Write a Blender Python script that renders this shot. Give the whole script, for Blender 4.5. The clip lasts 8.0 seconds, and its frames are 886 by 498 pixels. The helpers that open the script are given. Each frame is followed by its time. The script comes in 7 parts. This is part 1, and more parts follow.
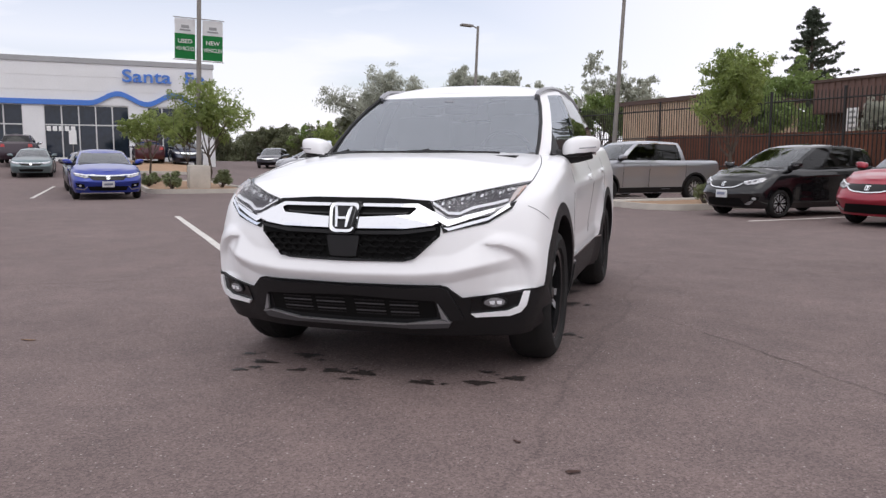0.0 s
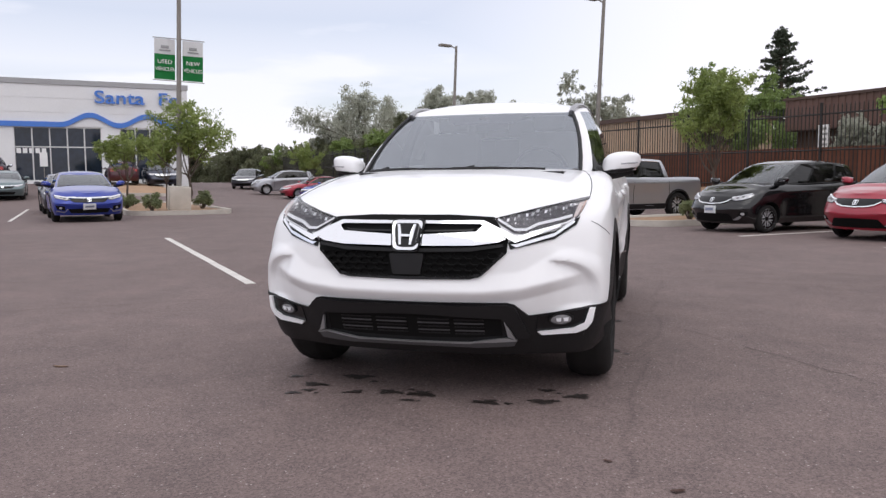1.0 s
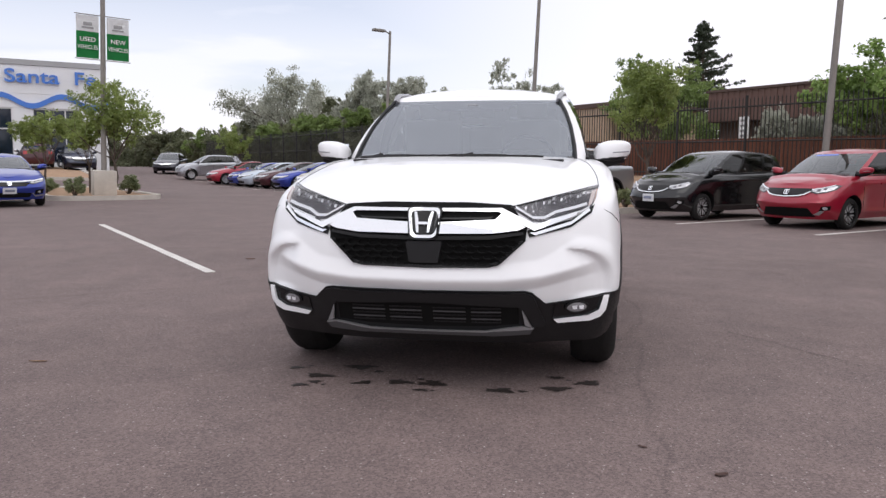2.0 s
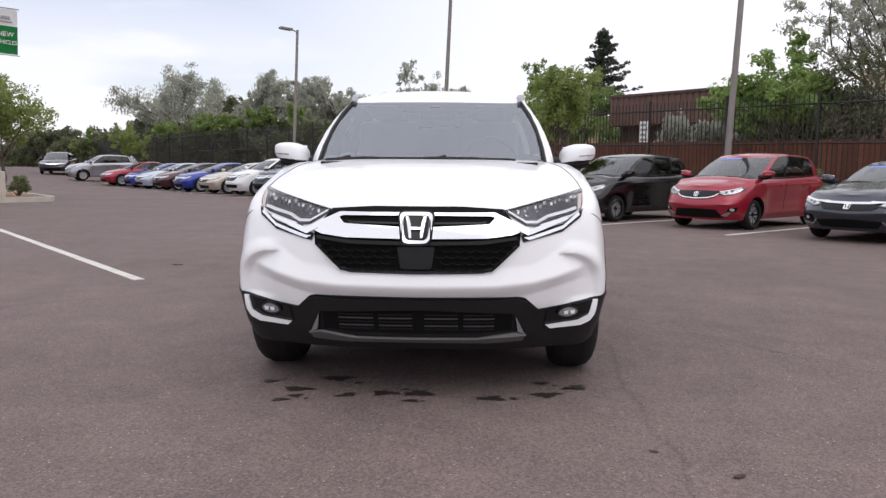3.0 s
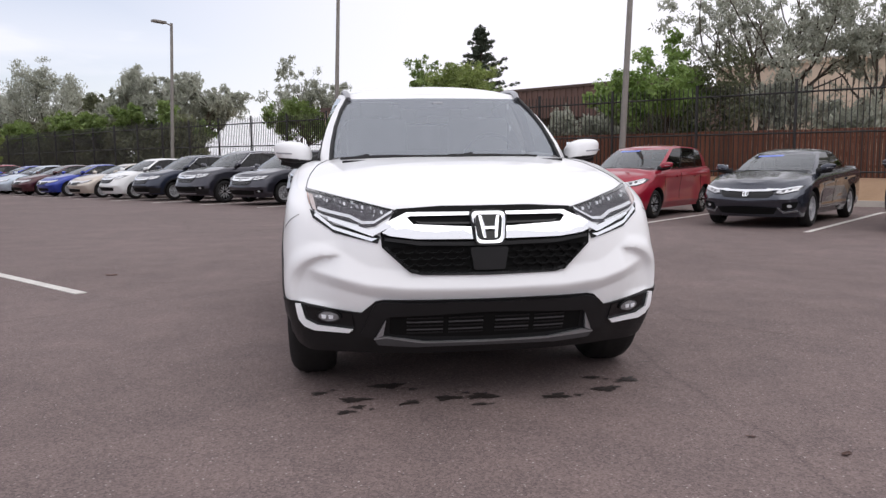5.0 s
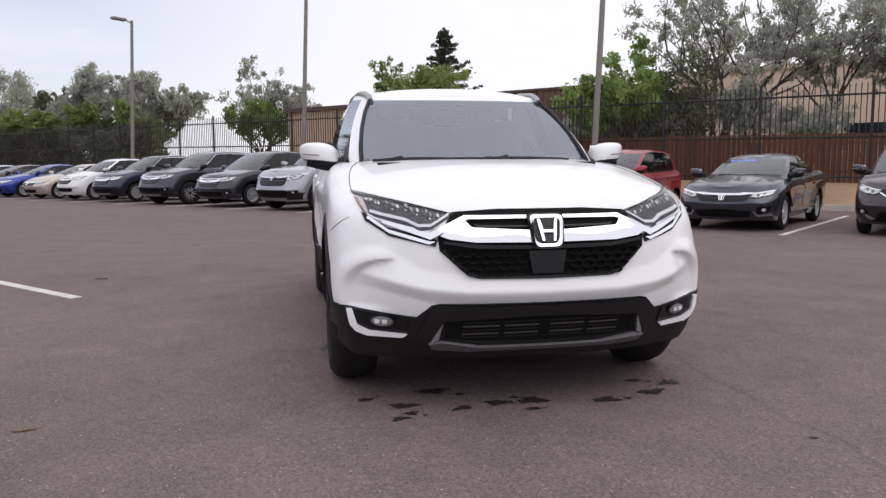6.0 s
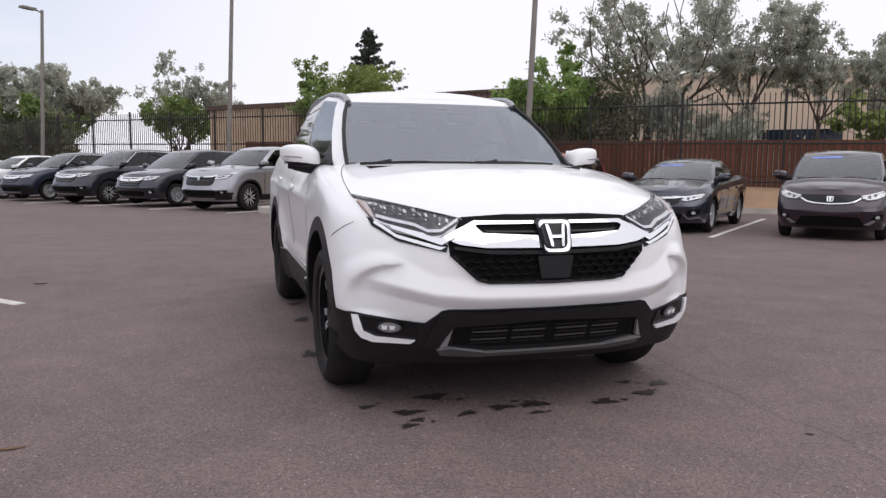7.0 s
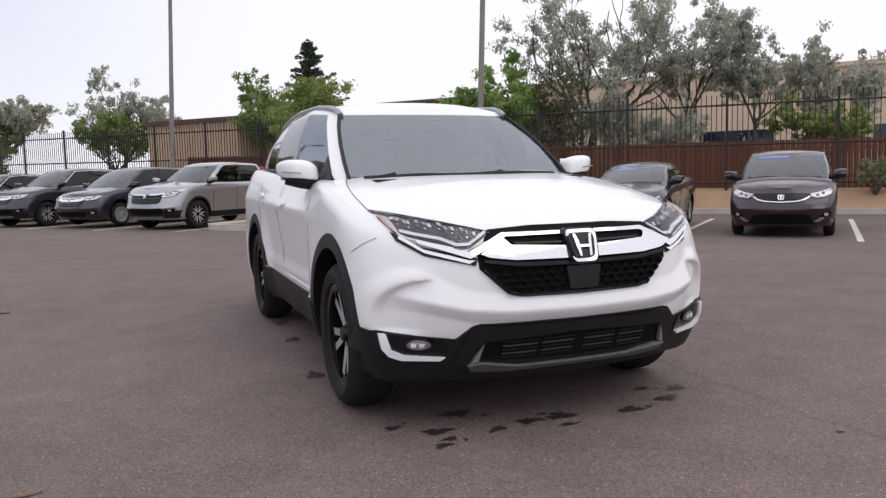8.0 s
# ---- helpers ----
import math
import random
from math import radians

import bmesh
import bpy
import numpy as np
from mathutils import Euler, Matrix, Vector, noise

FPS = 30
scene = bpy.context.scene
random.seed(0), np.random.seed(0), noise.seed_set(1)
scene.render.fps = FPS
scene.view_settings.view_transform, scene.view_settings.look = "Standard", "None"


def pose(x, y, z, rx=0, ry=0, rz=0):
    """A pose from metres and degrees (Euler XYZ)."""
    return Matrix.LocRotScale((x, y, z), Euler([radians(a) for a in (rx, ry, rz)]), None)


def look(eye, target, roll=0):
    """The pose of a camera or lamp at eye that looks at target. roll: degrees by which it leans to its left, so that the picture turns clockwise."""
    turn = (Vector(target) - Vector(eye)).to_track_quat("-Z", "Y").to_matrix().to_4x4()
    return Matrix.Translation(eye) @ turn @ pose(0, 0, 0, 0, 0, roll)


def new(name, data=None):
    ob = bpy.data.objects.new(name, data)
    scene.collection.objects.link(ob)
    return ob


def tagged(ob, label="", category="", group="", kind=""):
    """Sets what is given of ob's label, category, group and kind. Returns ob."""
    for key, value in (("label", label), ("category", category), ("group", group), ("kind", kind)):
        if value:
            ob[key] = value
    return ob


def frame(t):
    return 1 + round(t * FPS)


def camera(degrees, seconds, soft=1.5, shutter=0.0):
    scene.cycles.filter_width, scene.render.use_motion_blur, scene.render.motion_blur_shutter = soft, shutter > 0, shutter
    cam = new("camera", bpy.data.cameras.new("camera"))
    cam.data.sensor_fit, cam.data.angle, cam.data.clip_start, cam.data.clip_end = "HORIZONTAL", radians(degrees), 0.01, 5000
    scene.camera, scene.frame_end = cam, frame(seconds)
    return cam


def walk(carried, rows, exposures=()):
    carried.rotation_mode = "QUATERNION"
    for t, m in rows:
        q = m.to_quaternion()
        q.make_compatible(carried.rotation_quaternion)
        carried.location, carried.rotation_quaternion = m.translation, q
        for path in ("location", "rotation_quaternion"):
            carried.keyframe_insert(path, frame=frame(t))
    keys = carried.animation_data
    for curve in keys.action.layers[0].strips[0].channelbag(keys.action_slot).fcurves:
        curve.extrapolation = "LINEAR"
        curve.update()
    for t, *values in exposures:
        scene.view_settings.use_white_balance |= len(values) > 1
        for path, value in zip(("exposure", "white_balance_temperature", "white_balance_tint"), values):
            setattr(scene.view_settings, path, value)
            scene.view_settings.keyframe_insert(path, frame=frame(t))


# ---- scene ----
cam = camera(60.6, 8.0, 1.4)
PATH = [
    (0, (1.533, -4.233, 1.094), (0.942, -2.337, 0.862), 0.1),
    (0.5, (1.287, -4.251, 1.076), (0.727, -2.339, 0.903), -0.4),
    (1, (1.094, -4.301, 1.08), (0.573, -2.379, 0.898), -0.4),
    (1.5, (0.88, -4.35, 1.084), (0.432, -2.412, 0.878), 0.0),
    (2.8, (0.326, -4.31, 1.079), (0.212, -2.326, 0.861), 0.3),
    (3, (0.243, -4.286, 1.089), (0.171, -2.299, 0.877), 0.4),
    (3.5, (0.03, -4.26, 1.093), (0.052, -2.272, 0.877), 0.0),
    (4, (-0.204, -4.244, 1.106), (-0.094, -2.26, 0.882), 0.4),
    (4.5, (-0.429, -4.212, 1.103), (-0.237, -2.234, 0.878), -0.1),
    (5, (-0.633, -4.157, 1.099), (-0.372, -2.186, 0.876), -0.7),
    (6.5, (-1.261, -3.999, 1.111), (-0.8, -2.065, 0.895), 0.1),
    (7, (-1.438, -3.938, 1.122), (-0.857, -2.037, 0.906), 0.3),
    (7.5, (-1.608, -3.835, 1.128), (-0.934, -1.963, 0.921), -0.1),
    (8, (-1.758, -3.746, 1.138), (-1.033, -1.893, 0.945), -1.4),
]
walk(cam, [(t, look(eye, target, roll)) for t, eye, target, roll in PATH], [(0.0, 0.05, 6300, 10), (3.0, 0.07, 6300, 10), (4.5, 0.05, 6300, 10), (6.5, -0.06, 6300, 10), (8.0, -0.04, 6300, 10)])

# ---- world and sun: bright high overcast ----
SUN_HEIGHT, SUN_TURN = 58.0, 205.0
world = bpy.data.worlds.new("sky")
scene.world = world
world.use_nodes = True
wn, wl = world.node_tree.nodes, world.node_tree.links
wn.clear()
w_out, w_bg = wn.new("ShaderNodeOutputWorld"), wn.new("ShaderNodeBackground")
w_sky = wn.new("ShaderNodeTexSky")
w_sky.sky_type, w_sky.sun_disc = "NISHITA", False
w_sky.sun_elevation, w_sky.sun_rotation = radians(SUN_HEIGHT), radians(SUN_TURN)
w_dim = wn.new("ShaderNodeVectorMath")
w_dim.operation = "MULTIPLY"
w_dim.inputs[1].default_value = (0.166, 0.142, 0.137)
w_co, w_map, w_noise, w_ramp, w_mix = (wn.new("ShaderNodeTexCoord"), wn.new("ShaderNodeMapping"), wn.new("ShaderNodeTexNoise"),
                                       wn.new("ShaderNodeValToRGB"), wn.new("ShaderNodeMix"))
w_map.inputs["Scale"].default_value = (1.3, 1.3, 6.5)
w_map.inputs["Location"].default_value = (0.35, 0.1, 0.0)
w_noise.inputs["Scale"].default_value, w_noise.inputs["Detail"].default_value = 1.5, 6.0
w_noise.inputs["Roughness"].default_value = 0.5
w_ramp.color_ramp.elements[0].position, w_ramp.color_ramp.elements[1].position = 0.38, 0.62
w_ramp.color_ramp.elements[0].color, w_ramp.color_ramp.elements[1].color = (0.0, 0.0, 0.0, 1), (1, 1, 1, 1)
w_mix.data_type = "RGBA"
w_mix.inputs["B"].default_value = (1.045, 1.015, 1.06, 1)
wl.new(w_co.outputs["Generated"], w_map.inputs["Vector"])
wl.new(w_map.outputs["Vector"], w_noise.inputs["Vector"])
wl.new(w_noise.outputs["Fac"], w_ramp.inputs["Fac"])
wl.new(w_sky.outputs["Color"], w_dim.inputs[0])
w_split, w_west, w_max = wn.new("ShaderNodeSeparateXYZ"), wn.new("ShaderNodeMapRange"), wn.new("ShaderNodeMath")
w_west.interpolation_type = "SMOOTHSTEP"
w_west.inputs["From Min"].default_value, w_west.inputs["From Max"].default_value = -0.75, 0.25
w_west.inputs["To Min"].default_value, w_west.inputs["To Max"].default_value = 0.0, 1.0
w_max.operation = "MAXIMUM"
wl.new(w_co.outputs["Generated"], w_split.inputs["Vector"])
wl.new(w_split.outputs["X"], w_west.inputs["Value"])
wl.new(w_west.outputs["Result"], w_max.inputs[0])
# towards the west a blue-grey gap lies under the cloud sheet, over a pale horizon
w_high, w_soft, w_cover = wn.new("ShaderNodeValToRGB"), wn.new("ShaderNodeMath"), wn.new("ShaderNodeMath")
w_high.color_ramp.elements[0].position, w_high.color_ramp.elements[1].position = 0.03, 0.42
w_high.color_ramp.elements[0].color, w_high.color_ramp.elements[1].color = (1, 1, 1, 1), (1, 1, 1, 1)
for w_at, w_val in ((0.06, 0.85), (0.095, 0.3), (0.14, 0.66), (0.2, 0.45), (0.27, 0.66)):
    w_el = w_high.color_ramp.elements.new(w_at)
    w_el.color = (w_val, w_val, w_val, 1)
w_soft.operation, w_cover.operation = "MULTIPLY", "MAXIMUM"
w_soft.inputs[1].default_value = 0.8
wl.new(w_split.outputs["Z"], w_high.inputs["Fac"])
wl.new(w_ramp.outputs["Color"], w_soft.inputs[0])
wl.new(w_soft.outputs["Value"], w_cover.inputs[0])
wl.new(w_high.outputs["Color"], w_cover.inputs[1])
wl.new(w_cover.outputs["Value"], w_max.inputs[1])
wl.new(w_max.outputs["Value"], w_mix.inputs["Factor"])
wl.new(w_dim.outputs["Vector"], w_mix.inputs["A"])
wl.new(w_mix.outputs["Result"], w_bg.inputs["Color"])
wl.new(w_bg.outputs["Background"], w_out.inputs["Surface"])
w_bg.inputs["Strength"].default_value = 1.0
sun = new("sun", bpy.data.lights.new("sun", "SUN"))
sun.data.energy, sun.data.angle, sun.data.color = 0.75, radians(55), (1.0, 0.96, 0.9)
sun.matrix_world = pose(0, 0, 30, 90 - SUN_HEIGHT, 0, SUN_TURN - 180)

# ---- plan: a row frame (s along the row of bays, d into it) and the lie of the ground ----
ROW_O, ROW_S, ROW_D = (2.72, 10.65), (-0.667, 0.746), (0.746, 0.667)
FACE_ROW, FACE_LANE = -48.2, 41.8


def ease(x):
    x = min(1.0, max(0.0, x))
    return x * x * (3 - 2 * x)


def row(s, d):
    return (ROW_O[0] + s * ROW_S[0] + d * ROW_D[0], ROW_O[1] + s * ROW_S[1] + d * ROW_D[1])


def to_row(x, y):
    x, y = x - ROW_O[0], y - ROW_O[1]
    return x * ROW_S[0] + y * ROW_S[1], x * ROW_D[0] + y * ROW_D[1]


def ground_z(x, y):
    """The lot falls gently past the row of bays and climbs to the showroom."""
    s, d = to_row(x, y)
    r = min(150.0, math.hypot(x, y + 2))
    return -ease((d + 8) / 9) * (0.09 + 0.0015 * max(0, r - 12)) + (1 - ease((d + 9) / 12)) * ease((s - 24) / 22) + ease((d + 8) / 9) * 0.03 * max(0, min(r, 80) - 44)


def on_row(s, d, lift=0.0):
    x, y = row(s, d)
    return Vector((x, y, ground_z(x, y) + lift))


# ---- materials ----
def mat(name, color, rough=0.6, metal=0.0, vary=0.15, scale=8.0, fine=90.0, bump=0.0, coat=0.0, second=None, island=0.0, spread=0.0, spec=0.5):
    """A surface with two scales of variation: broad stains and fine grain. second: the colour that the stains lean to."""
    m = bpy.data.materials.new(name)
    m.use_nodes = True
    n, l = m.node_tree.nodes, m.node_tree.links
    b = n["Principled BSDF"]
    b.inputs["Roughness"].default_value, b.inputs["Metallic"].default_value = rough, metal
    b.inputs["Specular IOR Level"].default_value = spec
    b.inputs["Coat Weight"].default_value, b.inputs["Coat Roughness"].default_value = coat, 0.04
    co = n.new("ShaderNodeTexCoord")
    broad, grain = n.new("ShaderNodeTexNoise"), n.new("ShaderNodeTexNoise")
    broad.inputs["Scale"].default_value, broad.inputs["Detail"].default_value = scale, 5
    grain.inputs["Scale"].default_value, grain.inputs["Detail"].default_value = fine, 3
    for tex in (broad, grain):
        l.new(co.outputs["Object"], tex.inputs["Vector"])
    add = n.new("ShaderNodeMath")
    add.operation = "ADD"
    l.new(broad.outputs["Fac"], add.inputs[0])
    l.new(grain.outputs["Fac"], add.inputs[1])
    span = n.new("ShaderNodeMapRange")
    span.inputs["From Min"].default_value, span.inputs["From Max"].default_value = 0.65, 1.35
    l.new(add.outputs[0], span.inputs["Value"])
    mix = n.new("ShaderNodeMix")
    mix.data_type = "RGBA"
    c2 = second or tuple(c * (1 - vary) for c in color)
    c1 = color if second else tuple(min(1, c * (1 + vary)) for c in color)
    mix.inputs["A"].default_value, mix.inputs["B"].default_value = (*c2, 1), (*c1, 1)
    l.new(span.outputs["Result"], mix.inputs["Factor"])
    last = mix.outputs["Result"]
    if island or spread:
        hue = n.new("ShaderNodeHueSaturation")
        geo = n.new("ShaderNodeNewGeometry") if island else n.new("ShaderNodeObjectInfo")
        rng = n.new("ShaderNodeMapRange")
        amount = island or spread
        rng.inputs["To Min"].default_value, rng.inputs["To Max"].default_value = 1 - amount, 1 + amount
        l.new(geo.outputs["Random Per Island" if island else "Random"], rng.inputs["Value"])
        l.new(rng.outputs["Result"], hue.inputs["Value"])
        l.new(last, hue.inputs["Color"])
        last = hue.outputs["Color"]
    l.new(last, b.inputs["Base Color"])
    if bump:
        bm_node = n.new("ShaderNodeBump")
        bm_node.inputs["Strength"].default_value, bm_node.inputs["Distance"].default_value = bump, 0.01
        l.new(grain.outputs["Fac"], bm_node.inputs["Height"])
        l.new(bm_node.outputs["Normal"], b.inputs["Normal"])
    return m


def paint(name, color, metal=0.25, rough=0.35):
    m = mat(name, color, rough=rough, metal=metal, vary=0.02, scale=2.0, fine=900, coat=1.0)
    return m


def glass(name, tint, rough=0.01, ior=1.65, sheen=(1, 1, 1)):
    m = bpy.data.materials.new(name)
    m.use_nodes = True
    n, l = m.node_tree.nodes, m.node_tree.links
    n.clear()
    out, clear, gloss, mix = n.new("ShaderNodeOutputMaterial"), n.new("ShaderNodeBsdfTransparent"), n.new("ShaderNodeBsdfGlossy"), n.new("ShaderNodeMixShader")
    fres = n.new("ShaderNodeFresnel")
    fres.inputs["IOR"].default_value = ior
    clear.inputs["Color"].default_value = (*tint, 1)
    gloss.inputs["Roughness"].default_value, gloss.inputs["Color"].default_value = rough, (*sheen, 1)
    l.new(fres.outputs["Fac"], mix.inputs["Fac"])
    l.new(clear.outputs["BSDF"], mix.inputs[1])
    l.new(gloss.outputs["BSDF"], mix.inputs[2])
    l.new(mix.outputs["Shader"], out.inputs["Surface"])
    return m


def leafy(name, color, light, island=0.35):
    m = mat(name, color, rough=0.55, vary=0.25, scale=1.2, fine=30, second=light, island=island)
    n, l = m.node_tree.nodes, m.node_tree.links
    b = n["Principled BSDF"]
    tr, mix = n.new("ShaderNodeBsdfTranslucent"), n.new("ShaderNodeMixShader")
    tr.inputs["Color"].default_value = (*[min(1, c * 1.5) for c in light], 1)
    mix.inputs["Fac"].default_value = 0.3
    l.new(b.outputs["BSDF"], mix.inputs[1])
    l.new(tr.outputs["BSDF"], mix.inputs[2])
    l.new(mix.outputs["Shader"], n["Material Output"].inputs["Surface"])
    return m


def asphalt_material():
    m = bpy.data.materials.new("asphalt")
    m.use_nodes = True
    n, l = m.node_tree.nodes, m.node_tree.links
    b = n["Principled BSDF"]
    co = n.new("ShaderNodeTexCoord")

    def noise_at(scale, detail=4.0, rough=0.55):
        t = n.new("ShaderNodeTexNoise")
        t.inputs["Scale"].default_value, t.inputs["Detail"].default_value, t.inputs["Roughness"].default_value = scale, detail, rough
        l.new(co.outputs["Object"], t.inputs["Vector"])
        return t

    def ramp(socket, a, b_, ca, cb):
        r = n.new("ShaderNodeValToRGB")
        r.color_ramp.elements[0].position, r.color_ramp.elements[1].position = a, b_
        r.color_ramp.elements[0].color, r.color_ramp.elements[1].color = (*ca, 1), (*cb, 1)
        l.new(socket, r.inputs["Fac"])
        return r.outputs["Color"]

    def blend(a, b_, fac, kind="MIX"):
        x = n.new("ShaderNodeMix")
        x.data_type, x.blend_type = "RGBA", kind
        l.new(a, x.inputs["A"])
        l.new(b_, x.inputs["B"])
        if hasattr(fac, "links"):
            l.new(fac, x.inputs["Factor"])
        else:
            x.inputs["Factor"].default_value = fac
        return x.outputs["Result"]

    base = ramp(noise_at(0.35, 6).outputs["Fac"], 0.3, 0.7, ASPHALT_DARK, ASPHALT_LIGHT)
    wear = ramp(noise_at(2.2, 6, 0.65).outputs["Fac"], 0.35, 0.7, (0.84, 0.84, 0.84), (1.1, 1.09, 1.07))
    body = blend(base, wear, 1.0, "MULTIPLY")
    stones = n.new("ShaderNodeTexVoronoi")
    stones.inputs["Scale"].default_value = 110
    l.new(co.outputs["Object"], stones.inputs["Vector"])
    speck = ramp(stones.outputs["Color"], 0.1, 0.9, (0.72, 0.7, 0.69), (1.3, 1.28, 1.26))
    body = blend(body, speck, 1.0, "MULTIPLY")
    pits = ramp(noise_at(160, 2).outputs["Fac"], 0.34, 0.46, (0.5, 0.49, 0.49), (1, 1, 1))
    body = blend(body, pits, 0.8, "MULTIPLY")
    chips = n.new("ShaderNodeTexVoronoi")
    chips.inputs["Scale"].default_value = 62
    l.new(co.outputs["Object"], chips.inputs["Vector"])
    dots = ramp(chips.outputs["Distance"], 0.2, 0.32, (1, 1, 1), (0, 0, 0))
    rare = ramp(chips.outputs["Color"], 0.72, 0.9, (0, 0, 0), (1, 1, 1))
    pale = ramp(noise_at(9, 2).outputs["Fac"], 0.3, 0.7, (0.27, 0.225, 0.21), (0.48, 0.44, 0.41))
    body = blend(body, pale, blend(dots, rare, 1.0, "MULTIPLY"))
    crack = n.new("ShaderNodeTexVoronoi")
    crack.feature = "DISTANCE_TO_EDGE"
    crack.inputs["Scale"].default_value = 0.16
    warp = n.new("ShaderNodeVectorMath")
    warp.operation = "MULTIPLY_ADD"
    warp.inputs[1].default_value = (0.5, 0.5, 0.0)
    l.new(noise_at(1.1, 6).outputs["Color"], warp.inputs[0])
    l.new(co.outputs["Object"], warp.inputs[2])
    l.new(warp.outputs["Vector"], crack.inputs["Vector"])
    line = ramp(crack.outputs["Distance"], 0.0, 0.0016, (0.6, 0.6, 0.6), (1, 1, 1))
    body = blend(body, line, 0.45, "MULTIPLY")
    oil = ramp(noise_at(0.9, 3).outputs["Fac"], 0.24, 0.34, (0.72, 0.71, 0.71), (1, 1, 1))
    body = blend(body, oil, 0.7, "MULTIPLY")
    l.new(body, b.inputs["Base Color"])
    b.inputs["Roughness"].default_value = 0.82
    b.inputs["Specular IOR Level"].default_value = 0.35
    h = n.new("ShaderNodeBump")
    h.inputs["Strength"].default_value, h.inputs["Distance"].default_value = 0.3, 0.004
    l.new(stones.outputs["Distance"], h.inputs["Height"])
    l.new(h.outputs["Normal"], b.inputs["Normal"])
    return m


ASPHALT_DARK, ASPHALT_LIGHT = (0.151, 0.115, 0.111), (0.191, 0.1465, 0.142)
M_ASPHALT = asphalt_material()
M_LINE = mat("road_paint", (0.72, 0.70, 0.66), rough=0.75, second=(0.5, 0.47, 0.44), scale=5, fine=120, bump=0.3)
M_CONCRETE = mat("concrete", (0.5, 0.46, 0.41), rough=0.85, vary=0.18, scale=2.5, fine=60, bump=0.35)
M_GRAVEL = mat("tan_gravel", (0.43, 0.275, 0.175), rough=0.95, second=(0.27, 0.18, 0.11), scale=1.5, fine=55, bump=1.0)
M_EARTH = mat("dry_earth", (0.34, 0.26, 0.18), rough=0.95, second=(0.2, 0.17, 0.1), scale=0.4, fine=20, bump=0.6)
M_WET = mat("wet_asphalt", (0.026, 0.019, 0.017), rough=0.6, vary=0.3, scale=12, fine=120, bump=0.2)
M_CRACK = mat("crack_dirt", (0.08, 0.066, 0.062), rough=0.95, vary=0.4, scale=20, fine=120)
M_WHITE = mat("white_pearl_paint", (0.87, 0.865, 0.875), rough=0.32, vary=0.02, scale=2.0, fine=900, coat=0.6, spec=0.3)
M_BLACKPLASTIC = mat("black_plastic", (0.011, 0.0105, 0.0115), rough=0.5, vary=0.2, scale=6, fine=500, bump=0.12, spec=0.32)
M_MATTE = mat("matte_black", (0.006, 0.006, 0.006), rough=0.7, vary=0.2, scale=6, fine=300, spec=0.12)
# white base colour holds the sky reflection of the chrome fog trim
M_SKYTRIM = mat("sky_white_trim", (0.9, 0.9, 0.92), rough=0.25, metal=0.0, vary=0.03)
M_GLOSSBLACK = mat("gloss_black", (0.008, 0.008, 0.009), rough=0.2, vary=0.2, scale=4, fine=200, spec=0.35)
M_RUBBER = mat("tyre_rubber", (0.016, 0.015, 0.015), spec=0.25, rough=0.75, vary=0.3, scale=9, fine=220, bump=0.3)
M_CHROME = mat("chrome", (0.82, 0.83, 0.85), rough=0.06, metal=1.0, vary=0.02)
M_ALLOY = mat("machined_alloy", (0.55, 0.55, 0.57), rough=0.33, metal=0.45, vary=0.06)
M_SILVERTRIM = mat("silver_trim", (0.33, 0.33, 0.35), rough=0.32, metal=0.6, vary=0.06)
M_LAMP = mat("lamp_reflector", (0.6, 0.61, 0.63), rough=0.18, metal=0.35, vary=0.3, scale=30, fine=160)
M_LAMPDARK = mat("lamp_housing", (0.1, 0.095, 0.105), rough=0.3, metal=0.3, vary=0.5, scale=30, fine=160)
M_LAMPMID = mat("grey_reflector", (0.3, 0.3, 0.315), rough=0.2, metal=0.3, vary=0.4, scale=30, fine=160)
M_LAMPBRIGHT = mat("bright_reflector", (0.62, 0.62, 0.64), rough=0.16, metal=0.35, vary=0.55, scale=22, fine=60)
M_LAMPBLACK = mat("lamp_bezel", (0.05, 0.05, 0.055), rough=0.3, vary=0.2, scale=20, fine=120)
M_REFLECT = mat("pale_reflector", (0.7, 0.62, 0.6), rough=0.25, vary=0.12, scale=20, fine=120)
M_SKID = mat("dark_silver_plastic", (0.085, 0.085, 0.09), rough=0.4, metal=0.3, vary=0.1)
M_SKIDEDGE = mat("satin_grey_edge", (0.3, 0.3, 0.31), rough=0.35, metal=0.4, vary=0.1)
M_SEAM = mat("grey_seam", (0.16, 0.155, 0.16), rough=0.6, vary=0.15)
M_LED = mat("light_guide", (0.86, 0.87, 0.9), rough=0.2, vary=0.03)
M_AMBER = mat("amber_lens", (0.72, 0.5, 0.42), rough=0.2, vary=0.1, coat=0.5)
M_REDLENS = mat("red_lens", (0.4, 0.02, 0.02), rough=0.15, vary=0.1, coat=0.8)
M_LENS = glass("clear_lens", (0.93, 0.93, 0.94), 0.01, 1.28)
M_GLASS = glass("windscreen_glass", (0.66, 0.71, 0.73), 0.02, 3.4, (0.88, 0.93, 1.0))
M_TINT = glass("tinted_glass", (0.08, 0.085, 0.085), 0.01, 1.5)
M_CARGLASS = glass("car_glass", (0.4, 0.43, 0.44), 0.01, 2.2, (0.95, 0.98, 1.0))
M_CABIN = mat("cabin_trim", (0.12, 0.12, 0.125), rough=0.75, vary=0.25, scale=4, fine=120)
M_HOUSING = mat("violet_black_housing", (0.035, 0.025, 0.035), rough=0.5, vary=0.15, scale=5, fine=80)
M_SEAT = mat("seat_fabric", (0.42, 0.41, 0.4), rough=0.9, vary=0.2, scale=6, fine=160)
